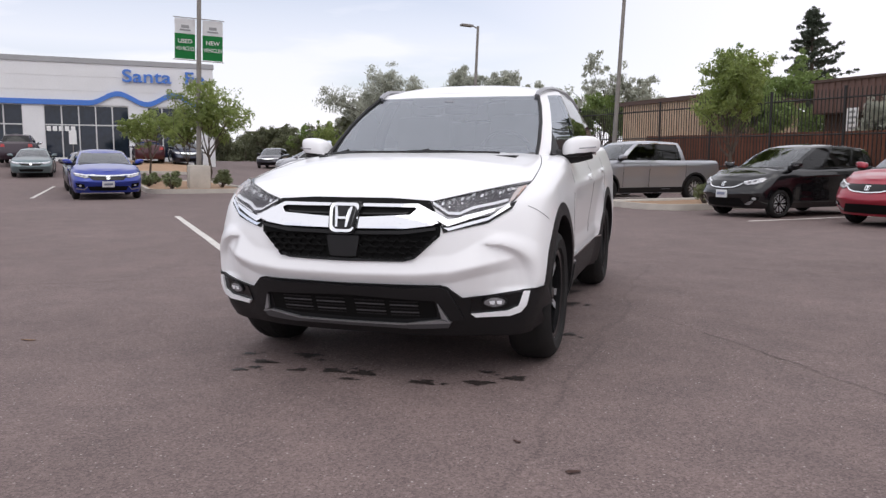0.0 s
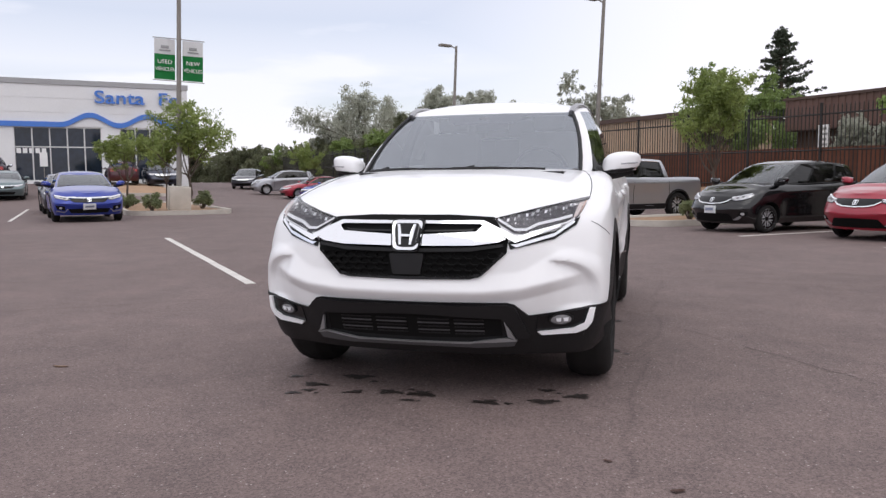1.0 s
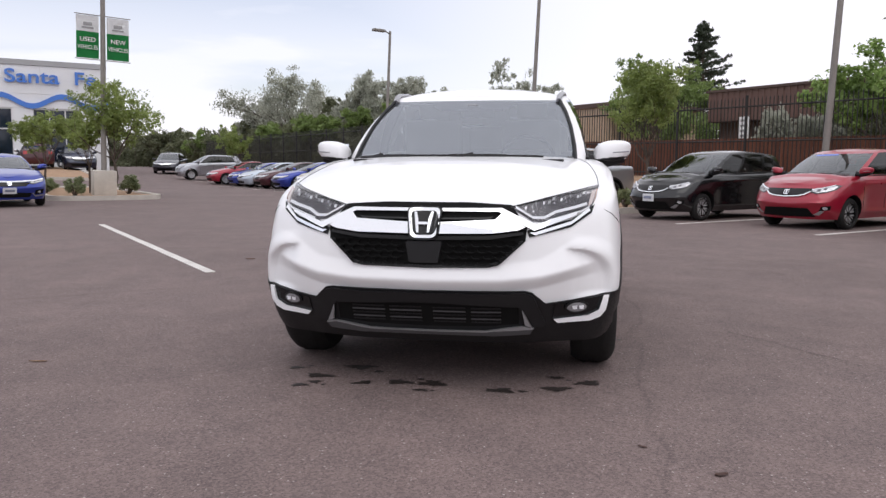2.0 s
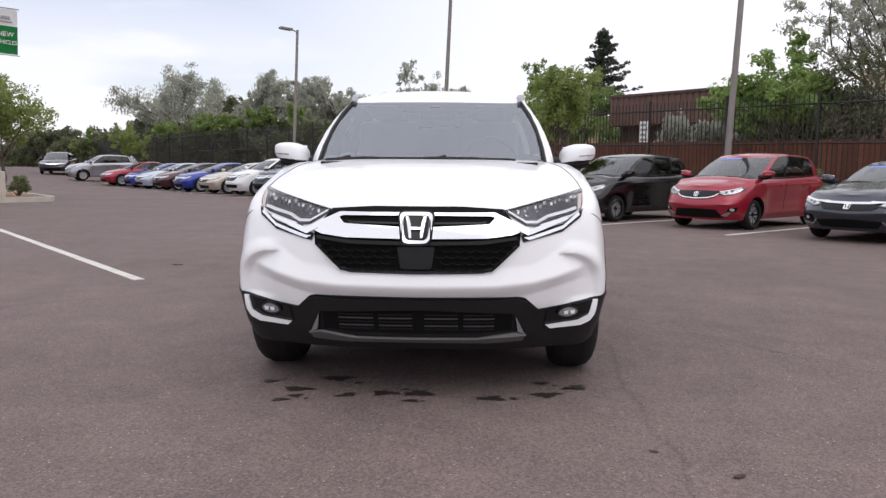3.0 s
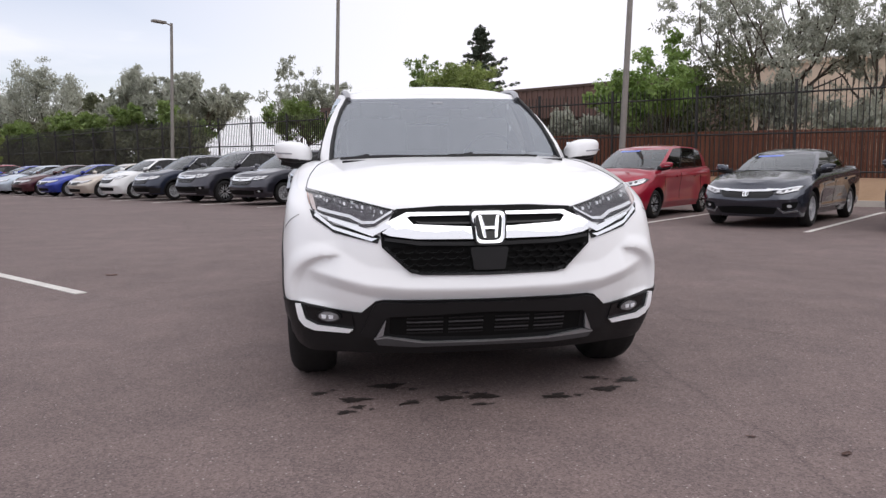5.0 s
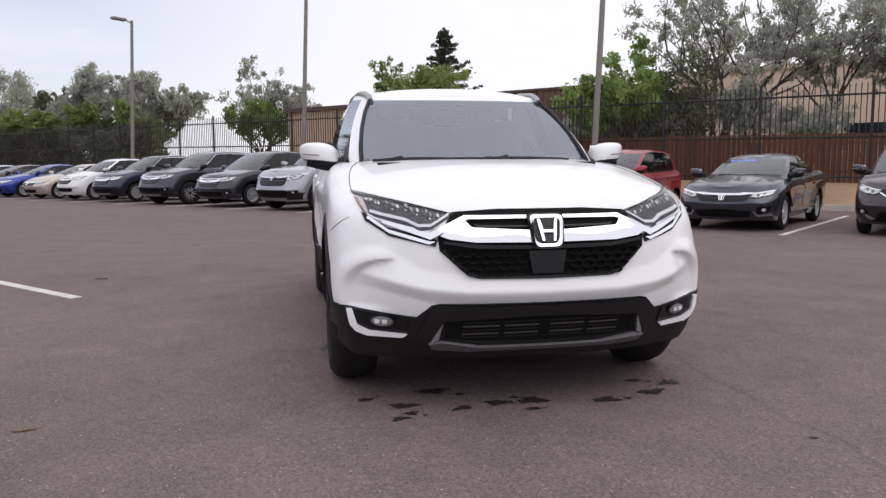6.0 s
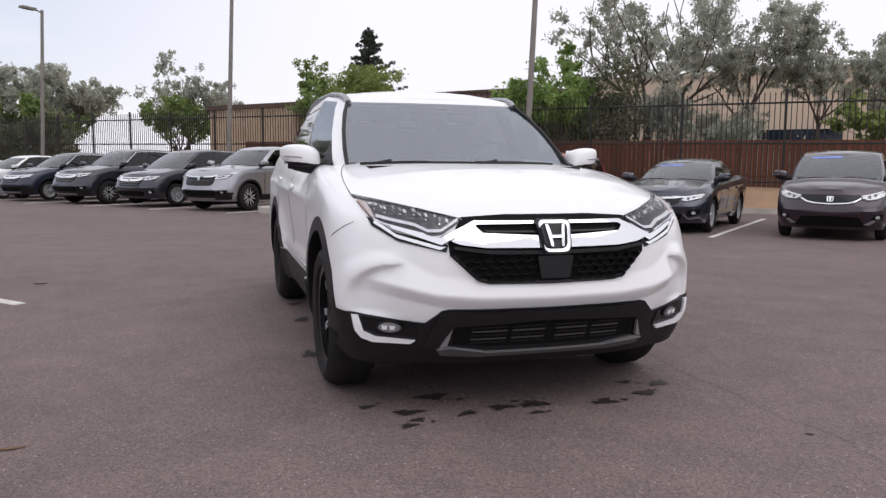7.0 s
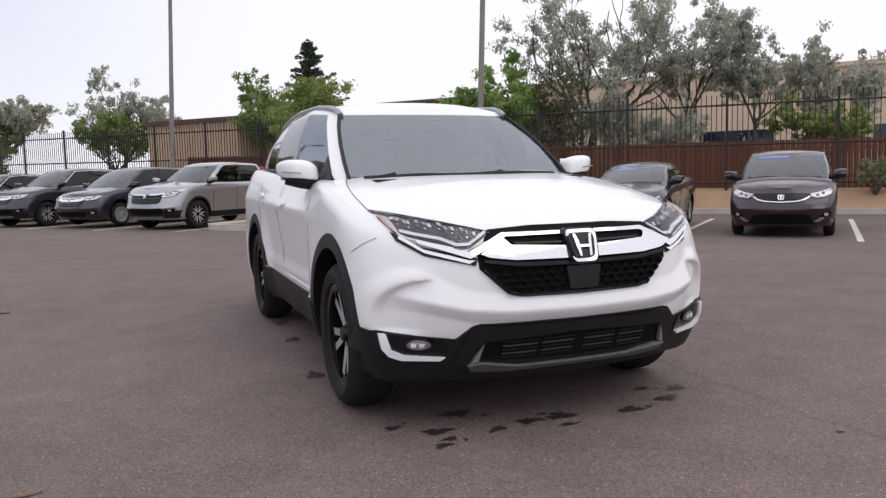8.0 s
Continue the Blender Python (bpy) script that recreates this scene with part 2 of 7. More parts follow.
M_PLATE = mat("dealer_plate", (0.72, 0.73, 0.74), rough=0.4, vary=0.06)
M_PLATEMARK = mat("plate_marks", (0.2, 0.22, 0.3), rough=0.5, vary=0.1)
M_STICKER = mat("blue_windscreen_banner", (0.16, 0.24, 0.72), rough=0.4, vary=0.1)
M_DARKIRON = mat("black_iron", (0.016, 0.014, 0.014), rough=0.6, vary=0.3, scale=6, fine=90)
M_POLE = mat("weathered_steel_pole", (0.24, 0.22, 0.2), rough=0.55, metal=0.3, vary=0.18, scale=3, fine=60)
M_WOOD = mat("red_brown_boards", (0.18, 0.065, 0.035), rough=0.8, second=(0.1, 0.036, 0.02), scale=4, fine=50, bump=0.5, spread=0.25)
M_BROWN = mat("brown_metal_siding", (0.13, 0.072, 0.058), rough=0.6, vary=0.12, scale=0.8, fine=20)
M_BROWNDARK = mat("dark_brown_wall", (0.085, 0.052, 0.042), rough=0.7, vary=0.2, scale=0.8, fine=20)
M_TAN = mat("tan_metal_siding", (0.48, 0.36, 0.26), rough=0.7, vary=0.1, scale=0.8, fine=20)
M_STUCCO = mat("beige_stucco", (0.58, 0.46, 0.36), rough=0.9, vary=0.07, scale=0.6, fine=25, bump=0.3)
M_PANEL = mat("white_wall_panel", (0.74, 0.74, 0.75), rough=0.45, vary=0.04, scale=0.6, fine=12)
M_GREYCAP = mat("grey_parapet", (0.36, 0.36, 0.37), rough=0.6, vary=0.08, scale=0.8, fine=14)
M_BLUE = mat("blue_sign_plastic", (0.045, 0.17, 0.58), rough=0.3, vary=0.06, coat=0.3)
M_SHOPGLASS = mat("dark_shop_glass", (0.012, 0.018, 0.032), rough=0.05, vary=0.4, scale=0.7, fine=4)
M_MULLION = mat("pale_mullion", (0.6, 0.6, 0.6), rough=0.4, metal=0.3, vary=0.05)
M_SIGNWHITE = mat("white_sign", (0.8, 0.8, 0.8), rough=0.5, vary=0.05)
M_SIGNGREEN = mat("green_banner", (0.02, 0.27, 0.07), rough=0.7, vary=0.08, scale=3)
M_SIGNGREY = mat("sign_grey", (0.3, 0.3, 0.3), rough=0.6, vary=0.1)
M_BARK = mat("grey_bark", (0.13, 0.1, 0.08), rough=0.95, second=(0.06, 0.045, 0.035), scale=8, fine=40, bump=0.8)
M_LEAF_YOUNG = leafy("young_green_leaves", (0.13, 0.175, 0.042), (0.25, 0.305, 0.09))
M_LEAF_GREEN = leafy("green_leaves", (0.1, 0.15, 0.04), (0.21, 0.28, 0.085))
M_LEAF_SILVER = leafy("silvery_leaves", (0.21, 0.218, 0.172), (0.43, 0.44, 0.37))
M_LEAF_FRESH = leafy("fresh_green_leaves", (0.12, 0.19, 0.045), (0.25, 0.35, 0.1))
M_LEAF_DARK = leafy("dark_leaves", (0.075, 0.085, 0.045), (0.16, 0.17, 0.095))
M_NEEDLE = leafy("dark_needles", (0.03, 0.045, 0.027), (0.07, 0.085, 0.055))
M_LEAF_SAGE = leafy("sage_leaves", (0.12, 0.145, 0.065), (0.22, 0.25, 0.13))


from mathutils.bvhtree import BVHTree


# ---- mesh helpers ----
def link_mesh(name, bm, material, smooth=40.0):
    me = bpy.data.meshes.new(name)
    bmesh.ops.recalc_face_normals(bm, faces=bm.faces)
    bm.to_mesh(me)
    bm.free()
    for m in (material if isinstance(material, (list, tuple)) else [material]):
        me.materials.append(m)
    if smooth:
        me.polygons.foreach_set("use_smooth", [True] * len(me.polygons))
        me.set_sharp_from_angle(angle=radians(smooth))
    return new(name, me)


def part(name, bm, material, parent=None, label="", smooth=40.0):
    ob = link_mesh(name, bm, material, smooth)
    ob.parent = parent
    return tagged(ob, label)


def part_of(name, mesh, parent, m=None, label=""):
    """Another object on a mesh that stands already."""
    ob = new(name, mesh)
    ob.parent = parent
    if m is not None:
        ob.matrix_local = m
    return tagged(ob, label)


def thing(name, label, category, m=None, group="", kind=""):
    ob = new(name)
    ob.empty_display_size = 0.1
    if m is not None:
        ob.matrix_world = m
    return tagged(ob, label, category, group, kind)


def box(bm, centre, size, bevel=0.0, m=None, segs=2):
    made = bmesh.ops.create_cube(bm, size=1.0, matrix=(m or Matrix()) @ Matrix.LocRotScale(centre, None, size))["verts"]
    if bevel:
        edges = list({e for v in made for e in v.link_edges})
        bmesh.ops.bevel(bm, geom=edges, offset=bevel, segments=segs, affect="EDGES", profile=0.6)
    return bm


def tube(bm, pts, radii, sides=8, cap=True):
    pts = [Vector(p) for p in pts]
    if not isinstance(radii, (list, tuple)):
        radii = [radii] * len(pts)
    rings = []
    for i, p in enumerate(pts):
        d = (pts[min(i + 1, len(pts) - 1)] - pts[max(i - 1, 0)]).normalized()
        a = d.cross(Vector((0, 0, 1)) if abs(d.z) < 0.9 else Vector((1, 0, 0))).normalized()
        b = d.cross(a)
        rings.append([bm.verts.new(p + radii[i] * (math.cos(2 * math.pi * k / sides) * a + math.sin(2 * math.pi * k / sides) * b)) for k in range(sides)])
    for r0, r1 in zip(rings, rings[1:]):
        for k in range(sides):
            bm.faces.new((r0[k], r0[(k + 1) % sides], r1[(k + 1) % sides], r1[k]))
    if cap:
        bm.faces.new(rings[0])
        bm.faces.new(rings[-1])
    return bm


def lathe(bm, profile, segs=32, closed=True):
    """Turn a profile of (radius, x) round the x axis."""
    rings = []
    for r, x in profile:
        rings.append([bm.verts.new((x, r * math.cos(2 * math.pi * k / segs), r * math.sin(2 * math.pi * k / segs))) for k in range(segs)])
    pairs = list(zip(rings, rings[1:])) + ([(rings[-1], rings[0])] if closed else [])
    for r0, r1 in pairs:
        for k in range(segs):
            bm.faces.new((r0[k], r0[(k + 1) % segs], r1[(k + 1) % segs], r1[k]))
    return bm


def rounded(poly, radius, segs=3):
    """The corners of a flat outline rounded off."""
    out = []
    for i, p in enumerate(poly):
        a, b, c = Vector(poly[i - 1]), Vector(p), Vector(poly[(i + 1) % len(poly)])
        r = min(radius, (a - b).length * 0.45, (c - b).length * 0.45)
        p0, p1 = b + (a - b).normalized() * r, b + (c - b).normalized() * r
        for k in range(segs + 1):
            t = k / segs
            out.append(tuple((1 - t) ** 2 * p0 + 2 * t * (1 - t) * b + t * t * p1))
    return out


def mirrored(poly):
    return [(-a, b) for a, b in poly]


def panel(poly, tree, way, off, thick, cell=0.04, flat=None):
    """A shaped plate that lies on a body. poly: its outline across the projection; way: 'front', 'rear', 'left' or 'right'."""
    bm = bmesh.new()
    front = way in ("front", "rear")
    face = bm.faces.new([bm.verts.new((a, 0, b) if front else (0, a, b)) for a, b in poly])
    bmesh.ops.triangulate(bm, faces=[face])
    axis = 0 if front else 1
    for k, ax in ((0, axis), (1, 2)):
        lo, hi = min(p[k] for p in poly), max(p[k] for p in poly)
        for i in range(1, int((hi - lo) / cell) + 1):
            co, no = [0, 0, 0], [0, 0, 0]
            co[ax], no[ax] = lo + (hi - lo) * i / (int((hi - lo) / cell) + 1), 1
            bmesh.ops.bisect_plane(bm, geom=bm.verts[:] + bm.edges[:] + bm.faces[:], plane_co=co, plane_no=no, dist=1e-5)
    ray_way = {"front": Vector((0, 1, 0)), "rear": Vector((0, -1, 0)), "left": Vector((1, 0, 0)), "right": Vector((-1, 0, 0))}[way]
    for v in bm.verts:
        if flat is not None:
            v.co -= ray_way * ray_way.dot(v.co)
            v.co += ray_way * flat - ray_way * off
            continue
        hit, normal, _, _ = tree.ray_cast(v.co - ray_way * 9, ray_way)
        if hit is None:
            hit, normal, _, _ = tree.find_nearest(v.co - ray_way * 0.8)
        if normal.dot(ray_way) > 0:
            normal = -normal
        v.co = hit + (normal - ray_way).normalized() * off
    if not thick:
        return bm
    back = bmesh.ops.extrude_face_region(bm, geom=bm.faces[:])
    for v in back["geom"]:
        if isinstance(v, bmesh.types.BMVert):
            v.co -= ray_way * -thick
    return bm


def tree_of(ob):
    return BVHTree.FromObject(ob, bpy.context.evaluated_depsgraph_get())


def carve(ob, cutters, wells=()):
    """Cut solid shapes out of a mesh object, for good. wells: (y, z, radius) of wheel arches, which turn dark inside."""
    for bm in cutters:
        bmesh.ops.recalc_face_normals(bm, faces=bm.faces)
        me = bpy.data.meshes.new("cutter")
        bm.to_mesh(me)
        bm.free()
        cut = new("cutter", me)
        cut.matrix_world = ob.matrix_world.copy()
        mod = ob.modifiers.new("cut", "BOOLEAN")
        mod.operation, mod.object, mod.solver = "DIFFERENCE", cut, "EXACT"
        bpy.context.view_layer.update()
        done = bpy.data.meshes.new_from_object(ob.evaluated_get(bpy.context.evaluated_depsgraph_get()))
        old = ob.data
        ob.modifiers.clear()
        ob.data = done
        bpy.data.meshes.remove(old)
        bpy.data.objects.remove(cut)
        bpy.data.meshes.remove(me)
    for q in ob.data.polygons:
        for cy, cz, rr in wells:
            if abs(math.hypot(q.center.y - cy, q.center.z - cz) - rr) < 0.012 and abs(q.normal.x) < 0.3:
                q.material_index = 2
    ob.data.polygons.foreach_set("use_smooth", [True] * len(ob.data.polygons))
    ob.data.set_sharp_from_angle(angle=radians(40))


def lerp_table(rows, x):
    """Piecewise values with eased corners from rows of (x, value)."""
    if x <= rows[0][0]:
        return rows[0][1]
    for (x0, v0), (x1, v1) in zip(rows, rows[1:]):
        if x <= x1:
            return v0 + (v1 - v0) * (x - x0) / (x1 - x0)
    return rows[-1][1]


# ---- vehicles ----
def outline(nose, tail, w, lf, lr, ef, er, nf, ns, nr):
    """Half a body's outline from above: centre of the nose, round the side, centre of the tail."""
    pts = []
    for i in range(nf + 1):
        a = math.pi / 2 * i / nf
        pts.append((w * math.sin(a) ** (2 / ef), nose + lf * (1 - max(0, math.cos(a)) ** (2 / ef))))
    y0, y1 = nose + lf, tail - lr
    pts += [(w, y0 + (y1 - y0) * i / ns) for i in range(1, ns)]
    for i in range(nr, -1, -1):
        a = math.pi / 2 * i / nr
        pts.append((w * math.sin(a) ** (2 / er), tail - lr * (1 - max(0, math.cos(a)) ** (2 / er))))
    return pts


def tub(levels, m, crown, cabin_span, shape=None, nf=14, ns=16, nr=8, kx=8):
    """A closed car body from outlines at several heights, with a crowned lid. Material slots: 0 paint, 1 cabin floor, 2 underside."""
    table = []
    for z, args in levels:
        pts = outline(*args, nf, ns, nr)
        table.append([(x, y, z(y) if callable(z) else z) for x, y in pts])
    table = np.array(table)
    k = len(table)
    skin = []
    for v in np.linspace(0, k - 1, m):
        i = min(int(v), k - 2)
        t = v - i
        p0, p1, p2, p3 = table[max(i - 1, 0)], table[i], table[i + 1], table[min(i + 2, k - 1)]
        skin.append(0.5 * (2 * p1 + (p2 - p0) * t + (2 * p0 - 5 * p1 + 4 * p2 - p3) * t * t + (3 * p1 - p0 - 3 * p2 + p3) * t ** 3))
    n = len(skin[0])
    bm = bmesh.new()
    grid = []
    for lev in skin:
        if shape:
            lev = np.array([shape(*p) for p in lev])
        lev = lev.copy()
        lev[0][0] = lev[-1][0] = 0
        right = [bm.verts.new(p) for p in lev]
        left = [right[0]] + [bm.verts.new((-p[0], p[1], p[2])) for p in lev[1:-1]] + [right[-1]]
        grid.append((right, left))
    for (r0, l0), (r1, l1) in zip(grid, grid[1:]):
        for i in range(n - 1):
            bm.faces.new((r0[i], r0[i + 1], r1[i + 1], r1[i]))
            bm.faces.new((l0[i + 1], l0[i], l1[i], l1[i + 1]))
    for (right, left), top in ((grid[-1], True), (grid[0], False)):
        rows = []
        for i in range(n):
            a, b = right[i].co, left[i].co
            if i in (0, n - 1):
                rows.append([right[i]] * (kx + 1))
                continue
            line = [right[i]]
            for c in range(1, kx):
                t = c / kx
                p = a.lerp(b, t)
                p.z += crown(p.y, abs(1 - 2 * t)) if top else 0
                line.append(bm.verts.new(p))
            rows.append(line + [left[i]])
        for i, (q0, q1) in enumerate(zip(rows, rows[1:])):
            for c in range(kx):
                ring = []
                for v in (q0[c], q0[c + 1], q1[c + 1], q1[c]):
                    if v not in ring:
                        ring.append(v)
                if len(ring) > 2:
                    f = bm.faces.new(ring)
                    mid = f.calc_center_median().y
                    f.material_index = (1 if cabin_span(f.calc_center_median().x, mid) else 0) if top else 2
    return bm


GLASS_SEGS = {0: "windscreen", 1: "windscreen", 2: "windscreen", 3: "windscreen", 4: "windscreen", 5: "windscreen",
              7: "front_side_window", 9: "rear_side_window", 11: "quarter_window", 14: "rear_window", 15: "rear_window", 16: "rear_window"}


def cabin_line(c, up):
    """Half the outline of a greenhouse at the belt (up=0) or the roof (up=1)."""
    ws = (0, 0.2, 0.4, 0.58, 0.76, 0.9, 1.0)
    w, yn, sag = c["wa"][up], c["ws"][up], c["sag"][up]
    pts = [(f * w, yn + sag * f ** 2.2) for f in ws]
    ya = yn + sag
    wt, yt, sg = c["wt"][up], c["tail"][up], 0.16
    fit = (yt - sg - 0.05 - ya) / c["ys"][up][-1]
    for y, x in zip(c["ys"][up], c["xs"][up]):
        pts.append((x, ya + y * fit))
    pts += [(f * wt, yt - sg * f ** 2.2) for f in (0.98, 0.85, 0.5, 0.0)]
    return pts


def inside_cabin(c):
    return lambda x, y: abs(x) < c["xs"][0][1] - 0.03 and c["ws"][0] + c["sag"][0] * min(1.3, abs(x) / c["wa"][0]) ** 2.2 + 0.06 < y < c["tail"][0] - 0.1


def cabin(c, open_rear=True):
    """A greenhouse: paint and pillars in one mesh, each pane in its own."""
    lo, hi = cabin_line(c, 0), cabin_line(c, 1)
    vs = (0, 0.05, 0.2, 0.4, 0.6, 0.78, 0.93, 1.0)
    n = len(lo)
    rows = []
    for v in vs:
        line = []
        for (x0, y0), (x1, y1) in zip(lo, hi):
            x, y = x0 + (x1 - x0) * v, y0 + (y1 - y0) * v
            z0, z1 = c["belt"](y0), c["roof"](y1)
            b = 4 * v * (1 - v)
            line.append((x + 0.025 * b * min(1, abs(x0) / 0.5), y - (0.02 * b if y < c["ws"][1] else 0), z0 + (z1 - z0) * (v + 0.04 * b)))
        rows.append(line)
    body, panes = bmesh.new(), {}
    cache = {}

    def vert(bm, key, side, j, i):
        p = rows[j][i]
        k = (key, side if 0 < i < n - 1 else 1, j, i)
        if k not in cache:
            cache[k] = bm.verts.new((0 if i in (0, n - 1) else side * p[0], p[1], p[2]))
        return cache[k]

    for side in (1, -1):
        for i in range(n - 1):
            for j in range(len(vs) - 1):
                is_glass = i in GLASS_SEGS and 1 <= j <= 5 and (open_rear or i < 13)
                if i in GLASS_SEGS and i < 6:
                    is_glass = j <= 5
                if is_glass:
                    key = GLASS_SEGS[i] + ("" if i < 6 or i > 13 else str(side))
                    bm = panes.setdefault(key, bmesh.new())
                else:
                    key, bm = "body", body
                f = bm.faces.new((vert(bm, key, side, j, i), vert(bm, key, side, j, i + 1), vert(bm, key, side, j + 1, i + 1), vert(bm, key, side, j + 1, i)))
                if not is_glass and i in (8, 10) and j < 6:
                    f.material_index = 1
    kx, top = 8, len(vs) - 1
    lid = []
    for i in range(n):
        if i in (0, n - 1):
            lid.append([vert(body, "body", 1, top, i)] * (kx + 1))
            continue
        a, b = vert(body, "body", 1, top, i), vert(body, "body", -1, top, i)
        line = [a]
        for q in range(1, kx):
            t = q / kx
            p = a.co.lerp(b.co, t)
            p.z += c["crown"] * (1 - abs(1 - 2 * t) ** 2.5) * min(1, i / 7 if i < 7 else 1)
            line.append(body.verts.new(p))
        lid.append(line + [b])
    for q0, q1 in zip(lid, lid[1:]):
        for q in range(kx):
            ring = []
            for v in (q0[q], q0[q + 1], q1[q + 1], q1[q]):
                if v not in ring:
                    ring.append(v)
            if len(ring) > 2:
                body.faces.new(ring)
    bmesh.ops.recalc_face_normals(body, faces=body.faces)
    return body, panes


WHEELS = {}


def wheel_meshes(key, r, w, rim_r, spokes, dark):
    """A tyre, a rim with split spokes and a brake disc round the x axis; outside is +x."""
    if key in WHEELS:
        return WHEELS[key]
    h = w / 2
    bm = bmesh.new()
    lathe(bm, [(rim_r, h * 0.75), (rim_r + 0.012, h * 0.95), (rim_r + (r - rim_r) * 0.5, h * 1.04), (r - 0.03, h * 0.93), (r - 0.008, h * 0.72), (r, h * 0.4),
               (r, -h * 0.4), (r - 0.008, -h * 0.72), (r - 0.03, -h * 0.93), (rim_r + 0.01, -h)], 40)
    for groove in (-0.35, 0.0, 0.35):
        lathe(bm, [(r + 0.003, h * (groove + 0.12)), (r + 0.003, h * (groove - 0.12)), (r - 0.012, h * groove)], 40)
    tyre = link_mesh("tyre", bm, M_RUBBER, 35)
    bm = bmesh.new()
    lathe(bm, [(rim_r, h * 0.85), (rim_r + 0.008, h * 0.8), (rim_r - 0.012, h * 0.66), (rim_r - 0.03, -h * 0.7), (rim_r - 0.036, -h * 0.7), (rim_r - 0.024, h * 0.8)], 40)
    face = h * 0.62
    for i in range(spokes):
        for lean in (-1, 1):
            a = 2 * math.pi * i / spokes
            m = Matrix.Rotation(a, 4, "X")
            bar = bmesh.new()
            a0, a1 = lean * 0.026, lean * (rim_r * math.tan(math.pi / spokes) * (0.46 if spokes > 5 else 0.6))
            wd = 0.026 if spokes > 6 else 0.042 if spokes > 5 else 0.05
            prof = [(0.045, a0), (rim_r * 0.55, (a0 + a1) / 2 * 0.95), (rim_r - 0.014, a1)]
            rings = []
            for rr, off in prof:
                dish = face - 0.02 * (1 - rr / rim_r)
                rings.append([bar.verts.new((dish + dx, off + dy * wd, rr)) for dx, dy in ((0.0, -0.42), (0.0, 0.42), (-0.05, 0.6), (-0.05, -0.6))])
            for q0, q1 in zip(rings, rings[1:]):
                for q in range(4):
                    bar.faces.new((q0[q], q0[(q + 1) % 4], q1[(q + 1) % 4], q1[q]))
            bar.faces.new(rings[0])
            bar.faces.new(rings[-1])
            bar.transform(m)
            tmp = bpy.data.meshes.new("bar")
            bar.to_mesh(tmp)
            bar.free()
            bm.from_mesh(tmp)
            bpy.data.meshes.remove(tmp)
    if dark:
        for f in bm.faces:
            c = f.calc_center_median()
            f.normal_update()
            if c.x < face - 0.022 or rim_r - 0.037 < math.hypot(c.y, c.z) < rim_r - 0.008:
                f.material_index = 1
    rim = link_mesh("rim", bm, [M_ALLOY, M_GLOSSBLACK], 30)
    bm = bmesh.new()
    lathe(bm, [(0.0001, face + 0.012), (0.034, face + 0.01), (0.04, face - 0.004), (0.05, face - 0.05), (0.0001, face - 0.05)], 20, closed=False)
    hub = link_mesh("hub_cap", bm, M_GLOSSBLACK if dark else M_ALLOY, 40)
    bm = bmesh.new()
    lathe(bm, [(0.03, -0.01), (rim_r * 0.74, -0.01), (rim_r * 0.74, -0.03), (0.03, -0.03)], 32)
    disc = link_mesh("brake_disc", bm, M_SILVERTRIM, 40)
    bm = bmesh.new()
    lathe(bm, [(0.02, -0.05), (rim_r - 0.032, -0.05), (rim_r - 0.032, -0.06), (0.02, -0.06)], 28)
    back = link_mesh("backing_plate", bm, M_BLACKPLASTIC, 40)
    got = {}
    for ob in (tyre, rim, hub, disc, back):
        got[ob.name.split(".")[0]] = ob.data
        bpy.data.objects.remove(ob)
    WHEELS[key] = got
    return got


def add_wheel(car, x, y, r, key, steer=0.0):
    got = WHEELS[key]
    m = pose(x, y, r, 0, 0, (0 if x > 0 else 180) + steer)
    w = part_of("wheel", got["tyre"], car, m, "black tyre with alloy rim")
    for name in ("rim", "hub_cap", "brake_disc", "backing_plate"):
        part_of(name, got[name], w)
    return w


def arch_ring(cy, cz, r0, r1, a0, a1, n=22):
    pts = []
    for i in range(n + 1):
        a = radians(a0 + (a1 - a0) * i / n)
        pts.append((cy + r1 * math.cos(a), cz + r1 * math.sin(a)))
    for i in range(n, -1, -1):
        a = radians(a0 + (a1 - a0) * i / n)
        pts.append((cy + r0 * math.cos(a), cz + r0 * math.sin(a)))
    return pts


def seat(bm, x, y, z):
    """Upper part of a seat with its headrest."""
    box(bm, (x, y, z), (0.44, 0.14, 0.5), 0.05, Matrix.Rotation(0, 4, "X"))
    box(bm, (x, y + 0.04, z + 0.34), (0.24, 0.1, 0.16), 0.04)
    for k in (-0.05, 0.05):
        tube(bm, [(x + k, y + 0.02, z + 0.2), (x + k, y + 0.04, z + 0.3)], 0.007, 6)
    return bm


